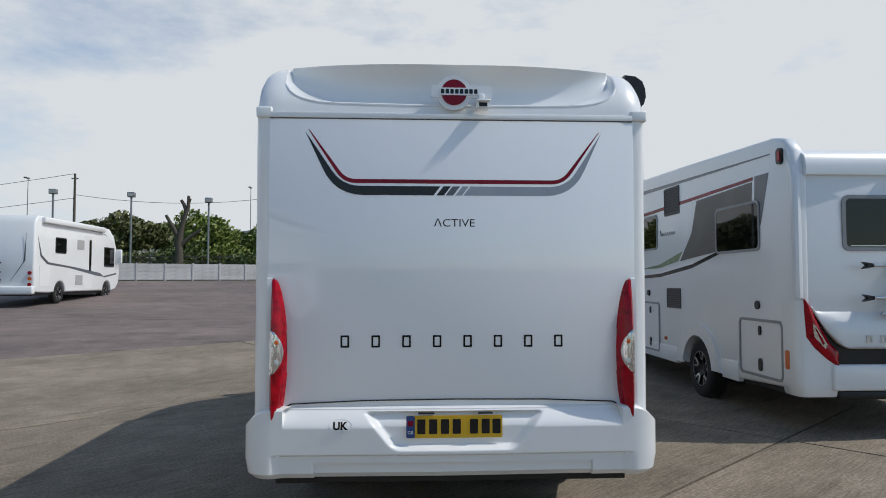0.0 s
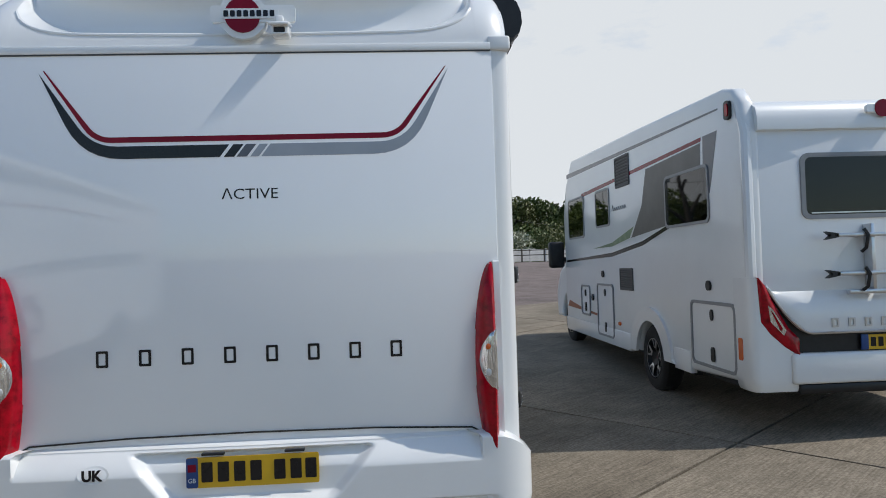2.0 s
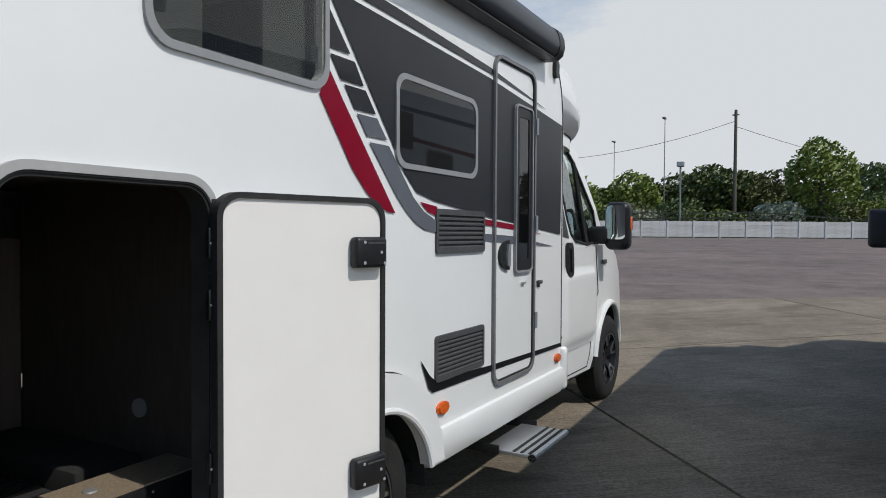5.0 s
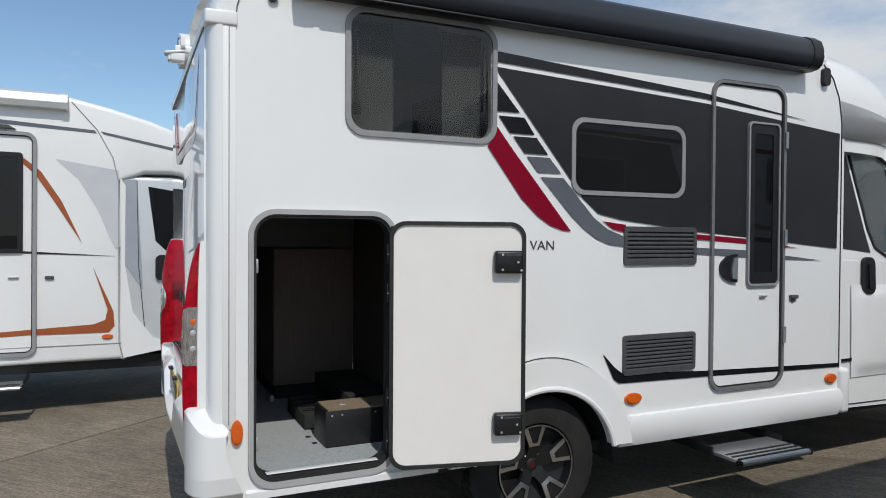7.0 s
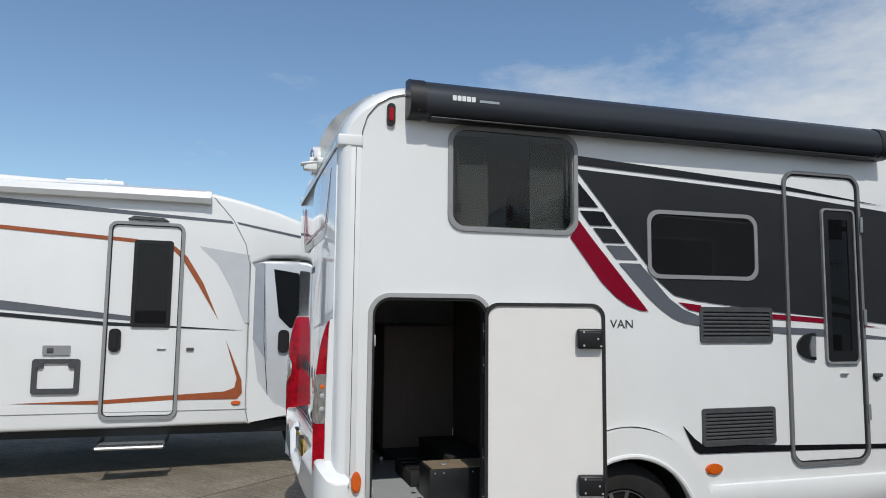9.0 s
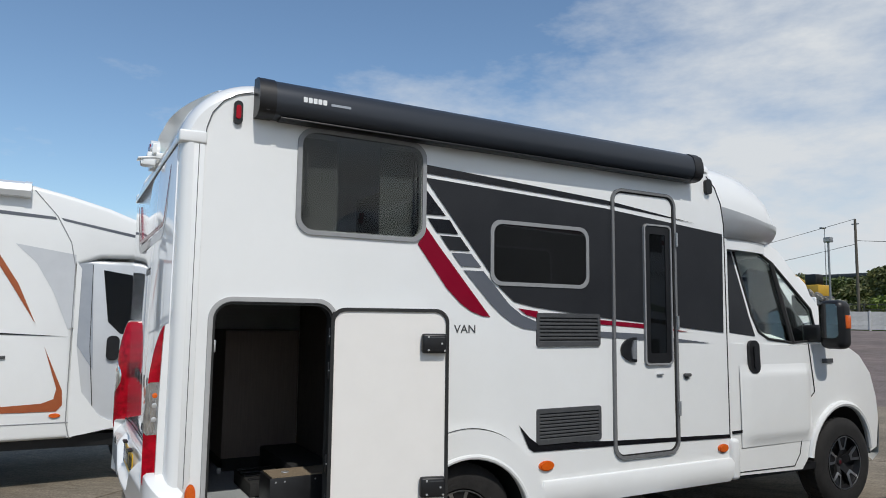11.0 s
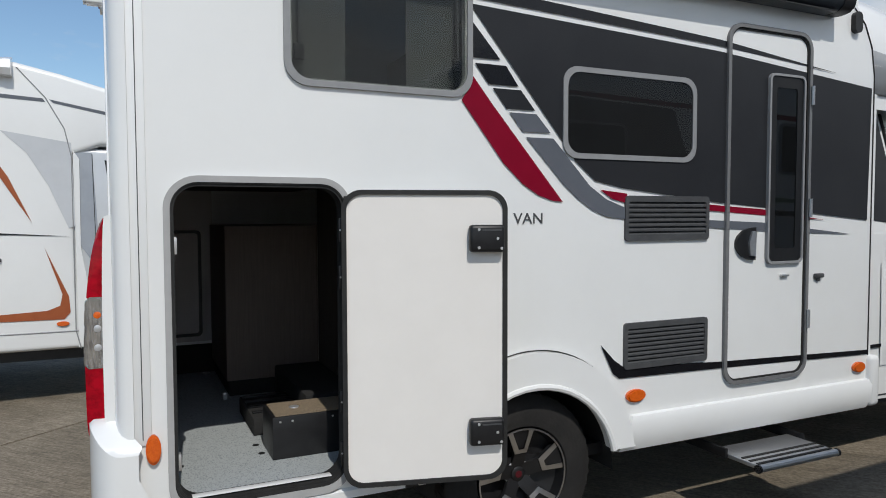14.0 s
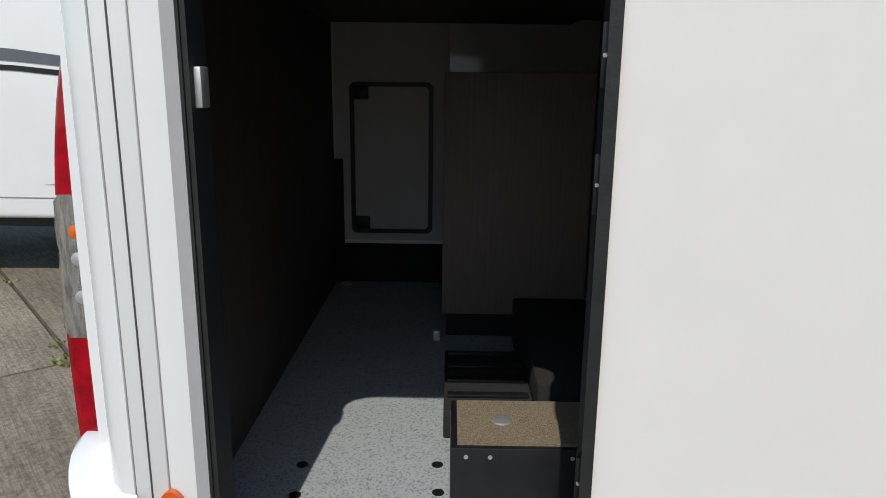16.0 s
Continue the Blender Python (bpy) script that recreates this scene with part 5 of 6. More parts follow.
part("tap_flap", slab(rrect(-2.40, 1.04, -2.15, 1.135, 0.012), [], onx(LX), (0.02, 0, 0)), FRAMEGREY, lv, "grey service flap")
part("flap_catch", a_box((LX + 0.02, -2.36, 1.06), (LX + 0.026, -2.30, 1.11), 0.003), VENTGREY, lv)
sf = part("service_hatch", slab(rrect(-2.485, 0.65, -2.05, 1.0, 0.03), [rrect(-2.435, 0.705, -2.10, 0.955, 0.01)], onx(LX), (0.022, 0, 0)), VENTGREY, lv, "dark grey framed service hatch")
for y in (-2.41, -2.13):
    part("hatch_clip", slab(disc(0.03, 14, (y, 0.935)), [], onx(LX), (0.024, 0, 0)), VENTGREY, sf)
oval_lamp(lv, -0.52, 0.53, LX, 1, 0.05, 0.022)
entry_step(lv, LX + 0.02, -1.82, -1.20, 0.14, 1)
wheel(lv, LX - 0.05, -4.15, LG + 0.355, 0.355, 1)
wheel(lv, LX - 0.16, 0.35, ground_z(-3.2, 0.35) + 0.355, 0.355, 1)
part("underbody", a_box((LX - 2.0, -5.0, 0.2), (LX - 0.1, 0.3, 0.32)), BLACKPLASTIC, lv)
la = thing("awning", "closed white cassette awning on the roof edge", "awning", at=(-0.12, 0.06, 0.04))
part("cassette", slab([(LX - 0.03, 2.63), (LX + 0.08, 2.64), (LX + 0.11, 2.69), (LX + 0.09, 2.76), (LX - 0.03, 2.80)], [], lambda u, v: Vector((u, -5.0, v + 0.02)), (0, 4.08, 0)), GELCOAT, la, smooth=40)
part("end_cap", slab([(LX - 0.03, 2.625), (LX + 0.085, 2.635), (LX + 0.115, 2.69), (LX + 0.095, 2.765), (LX - 0.03, 2.805)], [], lambda u, v: Vector((u, -0.92, v + 0.02)), (0, 0.06, 0)), GELCOAT, la, smooth=40)
part("roof_light", a_box((LX - 0.9, -2.4, 2.84), (LX - 0.4, -1.8, 2.93), 0.03), GELCOAT, lv)

# the one on the near side: grey wedge stripes, bicycle rack behind
rv = thing("motorhome", "white motorhome with grey wedge stripes parked in its own shade", "motorhome", at=(-0.03, 0.0155, -0.02))
rv.scale.y = 0.975
RX, RY = 3.40, 2.42
rprof = [(RY + 0.06, 0.50), (3.6, 0.45)] + arch(4.68, 0.40, 0.44, 0.46) + [(6.0, 0.50), (7.15, 0.42), (8.62, 0.40), (8.62, 1.5), (8.66, 2.3), (8.45, 2.75), (8.05, 3.12), (5.0, 3.03), (2.80, 2.95), (2.60, 2.90), (2.47, 2.76), (RY, 2.5), (RY, 1.3), (RY, 0.9)]
low_roof = [(y + 0.004 if y < RY + 1.0 else y, z - 0.13 if z > 2.6 else z) for y, z in rprof]
coach_body(low_roof, RX + 0.06, RX + 2.19, 0.05, rv, WHITE, label="white body with rounded corners")
for x0 in (RX, RX + 2.11):
    coach_body(rprof, x0, x0 + 0.14, 0.045, rv, WHITE, "body_side", "white side wall with a raised roof edge")
coach_body([(8.55, 0.42)] + arch(8.95, 0.55, 0.42, 0.56)[4:] + [(9.75, 0.55), (9.8, 1.0), (9.5, 1.35), (8.9, 1.62), (8.62, 2.05), (8.5, 2.3)], RX + 0.10, RX + 2.15, 0.05, rv, WHITE, "cab", "white cab")
film(rv, [(8.66, 2.16), (8.9, 1.66), (9.2, 1.5), (8.7, 1.5)], RX + 0.099, -1, GLASSDARK, "cab side window", "cab_window")
RF = RX - 0.001
film(rv, [(8.34, 2.93), (2.85, 2.795), (2.85, 2.78), (8.34, 2.86)], RF, -1, GREYFILM, "grey roofline stripe")
film(rv, [(7.71, 2.44), (7.42, 2.53), (3.21, 2.61), (3.21, 2.575), (7.3, 2.48)], RF, -1, REDFILM, "dark red stripe")
BRONZE = material("bronze_grey_film", (0.085, 0.08, 0.075), 0.35, second=(0.13, 0.125, 0.115), scale=2.2)
film(rv, [(4.66, 2.52), (3.23, 2.56), (3.25, 2.2), (4.12, 1.86), (5.22, 1.78), (4.83, 2.13)], RF, -1, BRONZE, "bronze-grey wedge")
film(rv, [(3.17, 2.61), (2.88, 2.61), (3.06, 2.1), (3.21, 2.0)], RF, -1, GREYFILM, "grey wedge tip")
film(rv, [(8.52, 1.54), (5.99, 1.62), (4.83, 1.73), (4.1, 1.86), (4.04, 1.83), (4.83, 1.68), (5.99, 1.57), (8.52, 1.51)], RF, -1, BLACKFILM, "black curved stripe")
film(rv, [(6.9, 1.69), (5.99, 1.75), (5.13, 1.91), (5.29, 1.78), (5.99, 1.70)], RF, -1, GREENFILM, "green tip")
film(rv, [(8.5, 0.80), (7.6, 0.78), (6.0, 0.72), (6.0, 0.745), (7.6, 0.82), (8.4, 0.90)], RF, -1, COPPER)
for k in range(7):
    part("script_mark", tube([(RX - 0.002, 5.95 - 0.085 * k, 2.15), (RX - 0.002, 5.93 - 0.085 * k, 2.235 if k == 0 else 2.195), (RX - 0.002, 5.88 - 0.085 * k, 2.15)], 0.004, n=5), BLACKFILM, rv)
for w in ((3.08, 1.83, 4.12, 2.36), (6.05, 1.97, 6.70, 2.48), (7.33, 1.87, 8.29, 2.50)):
    framed_window(rv, *w, RX, -1, 0.07, 0.028)
grille(rv, 5.22, 2.42, 5.76, 2.80, RX, -1, 9)
grille(rv, 5.21, 1.15, 5.70, 1.42, RX, -1, 9)


def locker(parent, y0, z0, y1, z1, x, side):
    d = part("locker_door", slab(rrect(y0 + 0.02, z0 + 0.02, y1 - 0.02, z1 - 0.02, 0.05), [], onx(x), (side * 0.004, 0, 0)), WHITE, parent, "white locker door")
    part("locker_frame", slab(rrect(y0, z0, y1, z1, 0.07), [rrect(y0 + 0.028, z0 + 0.028, y1 - 0.028, z1 - 0.028, 0.045)], onx(x), (side * 0.016, 0, 0)), FRAMEGREY, d, "grey rubber frame")
    part("lock", slab([((y0 + y1) / 2 + 0.028 * math.cos(a), z1 - 0.12 + 0.05 * math.sin(a)) for a in [2 * math.pi * k / 16 for k in range(16)]], [], onx(x), (side * 0.018, 0, 0)), BLACKPLASTIC, d)
    part("lock", slab(rrect((y0 + y1) / 2 - 0.035, z0 + 0.06, (y0 + y1) / 2 + 0.035, z0 + 0.19, 0.03), [], onx(x), (side * 0.016, 0, 0)), BLACKPLASTIC, d)
    return d


locker(rv, 2.66, 0.535, 3.56, 1.13, RX, -1)
locker(rv, 6.0, 0.50, 6.75, 1.21, RX, -1)
locker(rv, 7.13, 0.72, 7.62, 1.17, RX, -1)
for y, z in ((3.15, 1.27), (6.44, 1.34), (6.98, 1.0)):
    part("side_cap", slab(disc(0.045, 16, (y, z)), [], onx(RX), (-0.02, 0, 0)), BLACKPLASTIC, rv)
part("wheel_arch_trim", slab([(3.95, 0.46)] + [(4.68 + 0.64 * math.cos(a), 0.44 + 0.55 * math.sin(a)) for a in [math.pi - 0.1 - (math.pi - 0.2) * k / 22 for k in range(23)]] + [(5.38, 0.46)] + list(reversed(arch(4.68, 0.40, 0.44, 0.46))), [], onx(RX), (-0.03, 0, 0)), GELCOAT, rv, smooth=None)
for y0, y1 in ((3.60, 4.0), (5.36, 8.6)):
    part("side_skirt", a_box((RX - 0.010, y0, 0.42), (RX + 0.05, y1, 0.63), 0.006, 2), GELCOAT, rv)
wheel(rv, RX + 0.02, 4.68, ground_z(RX, 4.68) + 0.36, 0.36, -1)
wheel(rv, RX + 0.14, 8.95, ground_z(RX, 8.95) + 0.36, 0.36, -1)
wheel(rv, RX + 2.2, 4.68, ground_z(RX + 2.2, 4.68) + 0.36, 0.36, 1)
wheel(rv, RX + 2.1, 8.95, ground_z(RX + 2.1, 8.95) + 0.36, 0.36, 1)
part("underbody", a_box((RX + 0.15, 2.6, 0.40), (RX + 2.1, 9.3, 0.52)), BLACKPLASTIC, rv)
part("wheel_housing", a_box((RX + 0.30, 4.2, 0.3), (RX + 0.36, 5.2, 0.9)), RUBBER, rv)
oval_lamp(rv, 5.77, 0.72, RX, -1, 0.045, 0.025)
part("marker_lamp", slab(rrect(2.545, 0.68, 2.62, 0.86, 0.02), [], onx(RX), (-0.015, 0, 0)), AMBER, rv, "amber side reflector")
um = part("upper_marker", slab(rrect(2.60, 2.655, 2.70, 2.81, 0.035), [], onx(RX), (-0.025, 0, 0)), BLACKPLASTIC, rv)
part("lens", slab(rrect(2.615, 2.68, 2.665, 2.785, 0.02), [], onx(RX - 0.025), (-0.008, 0, 0)), REDLENS, um)
part("corner_seam", tube([(RX + 0.004, 2.53, 2.6), (RX + 0.004, 2.51, 0.62)], 0.004, n=5), FRAMEGREY, rv)
mr2 = part("mirror", a_box((RX - 0.24, 8.72, 1.42), (RX + 0.02, 8.88, 1.86), 0.05, 3), BLACKPLASTIC, rv, "black door mirror on an arm")
part("mirror_arm", a_box((RX - 0.02, 8.75, 1.52), (RX + 0.2, 8.85, 1.60), 0.02), BLACKPLASTIC, mr2)
part("roof_vent", a_box((RX + 0.5, 4.4, 2.84), (RX + 1.0, 5.0, 3.05), 0.03), GELCOAT, rv)
# its rear: window, lamps, bumper, badge bars, hanging rack
framed = part("rear_window", slab(rrect(RX + 0.45, 1.80, RX + 1.80, 2.33, 0.07), [rrect(RX + 0.485, 1.835, RX + 1.765, 2.295, 0.05)], ony(RY + 0.004), (0, -0.02, 0)), FRAMEGREY, rv, "wide rear window")
part("pane", slab(rrect(RX + 0.485, 1.835, RX + 1.765, 2.295, 0.05), [], ony(RY), (0, -0.008, 0)), GLASSDARK, framed)
part("pane_trim", a_box((RX + 0.53, RY - 0.012, 1.845), (RX + 1.72, RY - 0.008, 1.855)), ALUSHINE, framed)
def between(v, table):
    for (a, p), (b, q) in zip(table, table[1:]):
        if v <= b:
            return p + (q - p) * max(0.0, v - a) / (b - a)
    return table[-1][1]


LAMP_OUT = ((0.735, 0.345), (0.80, 0.25), (0.90, 0.14), (1.0, 0.065), (1.35, 0.045))
LAMP_IN = ((0.735, 0.375), (0.86, 0.372), (0.95, 0.285), (1.18, 0.155), (1.28, 0.115), (1.35, 0.055))
for s, c in ((1, RX), (-1, RX + 2.25)):
    rows = []
    for k in range(21):
        z = 0.735 + 0.615 * k / 20
        a, b = between(z, LAMP_OUT), between(z, LAMP_IN)
        rows.append([Vector((c + s * (a + (b - a) * j / 8), RY - 0.012 - 0.038 * math.sin(math.pi * (0.12 + 0.76 * j / 8)), z)) for j in range(9)])
    tl = part("tail_lamp", sheet(rows, (0, 0.03, 0)), REDLENS, rv, "angular bulging red tail lamp", smooth=60)
    part("clear_lens", slab([(c + s * 0.115, 1.13), (c + s * 0.15, 1.10), (c + s * 0.255, 0.93), (c + s * 0.235, 0.89), (c + s * 0.13, 1.0)], [], ony(RY - 0.046), (0, -0.008, 0)), CLEARLENS, tl)
    part("lamp_core", slab([(c + s * 0.135, 1.09), (c + s * 0.155, 1.07), (c + s * 0.225, 0.945), (c + s * 0.21, 0.925)], [], ony(RY - 0.053), (0, -0.004, 0)), REDLENS, tl)
    part("corner_post", tube([(c + s * 0.03, RY + 0.03, 1.36), (c + s * 0.03, RY + 0.03, 2.5), (c + s * 0.04, RY + 0.14, 2.78)], 0.045, n=10), GELCOAT, rv)
    rows = []
    for z in (0.44, 0.47, 0.55, 0.65, 0.735, 0.76, 0.80, 0.85, 0.90, 0.95, 1.0, 1.1, 1.2, 1.30, 1.345):
        e = between(z, LAMP_OUT) if z > 0.735 else 0.36
        lift = 0.03 * max(0.0, (0.50 - z) / 0.06)
        side = [(0.006 + lift, 0.262), (-0.010 + lift, 0.25), (-0.012 + lift, 0.10)] + [(0.06 - 0.07 * math.cos(a) + lift, 0.04 - 0.065 * math.sin(a) + lift) for a in [math.pi / 2 * j / 6 for j in range(7)]]
        side = [(min(x, e), y) for x, y in side] + [(max(0.06, e) * 0.5 + 0.03 if e > 0.06 else e, -0.026 + lift), (e, -0.028 + lift)]
        rows.append([Vector((c + s * x, RY + y, z)) for x, y in side])
    part("bumper_corner", sheet(rows, (0, 0.012, 0)), GELCOAT, rv, "rounded white bumper corner", smooth=50)
part("rear_bumper", a_box((RX + 0.30, RY - 0.06, 0.50), (RX + 1.95, RY + 0.1, 0.745), 0.03, 3), GELCOAT, rv, "white bumper")
part("bumper_underside", a_box((RX + 0.36, RY - 0.04, 0.42), (RX + 1.9, RY + 0.1, 0.50), 0.02), BLACKPLASTIC, rv)
low = lambda x: 0.895 + 0.37 * max(0.0, (0.46 - min(x, 2.25 - x)) / 0.33) ** 1.7
edge = [0.135 + 1.98 * k / 60 for k in range(61)]
part("lamp_band", slab([(RX + 0.36, 0.745), (RX + 1.89, 0.745)] + [(RX + x, low(x) + 0.01) for x in reversed(edge)], [], ony(RY + 0.004), (0, -0.016, 0)), BLACKPLASTIC, rv, "black band between the lamps", smooth=None)
part("plate_edge", a_box((RX + 0.87, RY - 0.045, 0.755), (RX + 0.93, RY - 0.03, 0.875), 0.004), BLUE, rv)
part("rear_ledge", sheet([[Vector((RX + x, RY + 0.006 - dy * min(1.0, (min(x, 2.25 - x) - 0.10) / 0.25), low(x) + (max(1.235, low(x) + 0.05) - low(x)) * f)) for x in edge] for f, dy in ((0, 0.03), (0.03, 0.062), (0.15, 0.07), (0.45, 0.066), (0.7, 0.056), (0.85, 0.034), (1.0, 0.0))]), GELCOAT, rv, "moulded rear ledge", smooth=60)
part("chrome_strip", tube([(RX + x, RY - 0.004 - 0.058 * min(1.0, (min(x, 2.25 - x) - 0.10) / 0.25), low(x) + 0.006) for x in edge], 0.011, n=6), ALUSHINE, rv)
for k in range(8):
    u = RX + 0.62 + 0.135 * k
    part("name_mark", slab(rrect(u, 0.945, u + 0.055, 1.015, 0.004, 2), [rrect(u + 0.014, 0.958, u + 0.041, 1.002, 0.003, 2)], ony(RY - 0.058), (0, -0.016, 0)), ALUSHINE, rv, smooth=None)
part("roof_cap", slab([(0.10, 2.77), (-0.01, 2.70), (-0.035, 2.60), (-0.03, 2.52), (0.04, 2.50), (0.1, 2.6)], [], lambda u, v: Vector((RX + 0.10, RY + u, v)), (2.05, 0, 0)), GELCOAT, rv, "white rear roof cap", smooth=60)
rb = part("badge", slab(rrect(RX + 0.99, 2.64, RX + 1.30, 2.70, 0.012), [], ony(RY - 0.03), (0, -0.03, 0)), GELCOAT, rv, "white bar badge with a red disc")
part("badge_disc", slab(disc(0.07, 28, (RX + 1.125, 2.67)), [], ony(RY - 0.055), (0, -0.01, 0)), REDFILM, rb)
rp = part("number_plate", slab(rrect(RX + 0.88, 0.755, RX + 1.40, 0.872, 0.008), [], ony(RY - 0.03), (0, -0.008, 0)), PLATE, rv, "yellow rear number plate")
for k in range(7):
    part("plate_mark", slab(rrect(RX + 0.95 + 0.062 * k, 0.778, RX + 0.993 + 0.062 * k, 0.852, 0.004, 2), [], ony(RY - 0.0385), (0, -0.001, 0)), BLACKFILM, rp, smooth=None)
rack = thing("bicycle_rack", "folded aluminium bicycle rack with rail ends on the motorhome's rear", "bicycle rack", at=(-0.03, -0.045, -0.02))
for z in (1.36, 1.66):
    part("rail", a_box((RX + 0.63, RY - 0.14, z - 0.012), (RX + 1.7, RY - 0.09, z + 0.018), 0.006), ALUSHINE, rack)
    part("rail_end", slab([(RX + 0.56, z + 0.035), (RX + 0.60, z + 0.003), (RX + 0.56, z - 0.03), (RX + 0.66, z - 0.012), (RX + 0.66, z + 0.018)], [], ony(RY - 0.09), (0, -0.05, 0)), BLACKPLASTIC, rack, smooth=None)
    part("strap", tube([(RX + 0.86, RY - 0.145, z + 0.05), (RX + 0.885, RY - 0.16, z + 0.0), (RX + 0.87, RY - 0.15, z - 0.10), (RX + 0.85, RY - 0.12, z - 0.13)], 0.014, n=6), BLACKPLASTIC, rack)
    part("arm", a_box((RX + 0.88, RY - 0.12, z - 0.01), (RX + 0.92, RY + 0.0, z + 0.01)), BLACKPLASTIC, rack)
part("lower_bar", a_box((RX + 0.75, RY - 0.11, 1.20), (RX + 1.6, RY - 0.07, 1.235), 0.008), ALUSHINE, rack)
for x in (RX + 0.95, RX + 1.45):
    part("upright", a_box((x, RY - 0.10, 1.20), (x + 0.03, RY - 0.0, 1.75), 0.005), ALUSHINE, rack)

# the one far across the yard
fv = thing("motorhome", "white integrated motorhome with a black wave stripe across the yard", "motorhome", at=(-13.5, 19.2, ground_z(-12.5, 20)), turn=1)
coach_body([(0.0, 0.42), (1.0, 0.38)] + arch(1.75, 0.35, 0.42, 0.40) + [(4.2, 0.40)] + arch(5.7, 0.36, 0.42, 0.40) + [(6.55, 0.45), (6.85, 0.7), (6.95, 1.2), (6.75, 1.9), (6.35, 2.6), (5.9, 2.9), (5.0, 2.95), (0.2, 2.95), (-0.02, 2.7), (-0.05, 1.2)], -1.15, 1.15, 0.06, fv, WHITE, label="white body")
for w in ((1.35, 1.75, 2.15, 2.3), (5.35, 1.35, 6.35, 2.15)):
    framed_window(fv, *w, 1.15, 1, 0.06, 0.03, BLACKPLASTIC)
film(fv, [(4.0, 1.15), (4.2, 1.15), (4.2, 2.35), (4.0, 2.35)], 1.152, 1, GLASSDARK, "narrow door window", "door_window")
film(fv, [(0.15, 2.3), (0.35, 1.6), (0.8, 1.35), (2.4, 1.25), (4.6, 1.0), (5.4, 0.95), (5.0, 1.1), (3.0, 1.28), (0.9, 1.42), (0.45, 1.65)], 1.152, 1, GREYFILM, "dark wave stripe")
film(fv, [(5.3, 0.98), (6.6, 1.12), (6.6, 1.06), (5.4, 0.92)], 1.152, 1, GREYFILM)
film(fv, [(4.7, 2.75), (5.6, 2.6), (6.2, 2.3), (5.5, 2.65)], 1.152, 1, GREYFILM)
for y0, z0 in ((3.0, 1.95), (2.9, 0.65)):
    part("vent_panel", slab(rrect(y0, z0, y0 + 0.55, z0 + 0.35, 0.02), [], onx(1.15), (0.012, 0, 0)), LIGHTFRAME, fv)
part("locker_door", slab(rrect(0.3, 0.6, 1.0, 1.3, 0.04), [], onx(1.15), (0.01, 0, 0)), WHITE, fv)
part("entrance_door", slab(rrect(3.6, 0.5, 4.3, 2.5, 0.05), [], onx(1.149), (0.002, 0, 0)), WHITE, fv)
wheel(fv, 1.1, 1.75, 0.35, 0.35, 1)
wheel(fv, 1.08, 5.7, 0.35, 0.35, 1)
for k, m in enumerate((REDLENS, AMBER, REDLENS, REDLENS)):
    part("round_tail_lamp", slab(disc(0.06, 14, (1.03, 1.05 - 0.19 * k)), [], ony(-0.05), (0, -0.03, 0)), m, fv)
part("rear_bumper", a_box((-1.17, -0.16, 0.35), (1.17, 0.05, 0.62), 0.05, 3), GELCOAT, fv)
film_pts = [(0.9, 2.4), (0.82, 1.4), (0.4, 0.75), (0.62, 1.05), (0.88, 1.45)]
part("stripe", slab(film_pts, [], ony(-0.052), (0, -0.004, 0)), GREYFILM, fv, smooth=None)
part("mirror", a_box((1.15, 6.5, 1.5), (1.4, 6.62, 2.1), 0.05, 3), GELCOAT, fv)
part("awning_box", a_box((1.13, 0.4, 2.72), (1.27, 5.2, 2.92), 0.04, 3), GELCOAT, fv)
for z in (1.35, 1.05, 0.8):
    part("rack_rail", a_box((-0.9, -0.22, z), (0.2, -0.16, z + 0.05), 0.01), BLACKPLASTIC, fv)
part("underbody", a_box((-1.0, 0.2, 0.3), (1.0, 6.4, 0.44)), BLACKPLASTIC, fv)

# ---- far edge of the yard ----
def fence_y(x):
    return 45.0 + (x + 21.0) * 0.50


rng = random.Random(7)
FL = 1.9
FDX, FDY = FL * math.cos(math.atan(0.50)), FL * math.sin(math.atan(0.50))
FANG = math.degrees(math.atan(0.50))
fence = thing("fence", "pale concrete post and panel fence", "fence", kind="structure")
post_me = a_box((-0.06, -0.07, -0.3), (0.06, 0.07, 1.22), 0.012, 1)
first_post = part("post", post_me, FENCECON, fence, smooth=30)
board_bm = a_box((0.06, -0.025, 0.0), (FL - 0.06, 0.025, 0.283), 0.008, 1)
first_board = part("panel", board_bm, FENCECON, fence, smooth=30)
for k in range(-16, 36):
    x = -21.0 + FDX * k
    y = 45.0 + FDY * k
    z = ground_z(x, y)
    if k == -16:
        po = first_post
    else:
        po = new("post", first_post.data)
        po.parent = fence
    po.matrix_local = pose(x, y, z, 0, 0, FANG)
    for j in range(4):
        if k == -16 and j == 0:
            bo = first_board
        else:
            bo = new("panel", first_board.data)
            bo.parent = fence
        bo.matrix_local = pose(x, y + rng.uniform(-0.01, 0.01), z + 0.02 + 0.288 * j, 0, 0, FANG)


def bank_z(d):
    return 0.95 * min(1.0, d / 5.0) + 0.012 * max(0.0, d - 5.0)


rows = []
for k in range(-40, 60):
    x = -21.0 + 2.4 * k
    y0 = fence_y(x)
    base = ground_z(x, y0)
    rows.append([Vector((x, y0 + d, base + bank_z(d) + (0.12 * noise.noise(Vector((x * 0.4, d * 0.5, 0))) if d > 0.5 else -0.1))) for d in (0.25, 0.8, 1.6, 2.6, 4, 6, 9, 13, 20, 32, 60, 120)])
bank = mesh_object("grass_bank", sheet(rows), GRASSM, 60)
tagged(bank, "rough green grass bank behind the fence", "grass", kind="stuff")


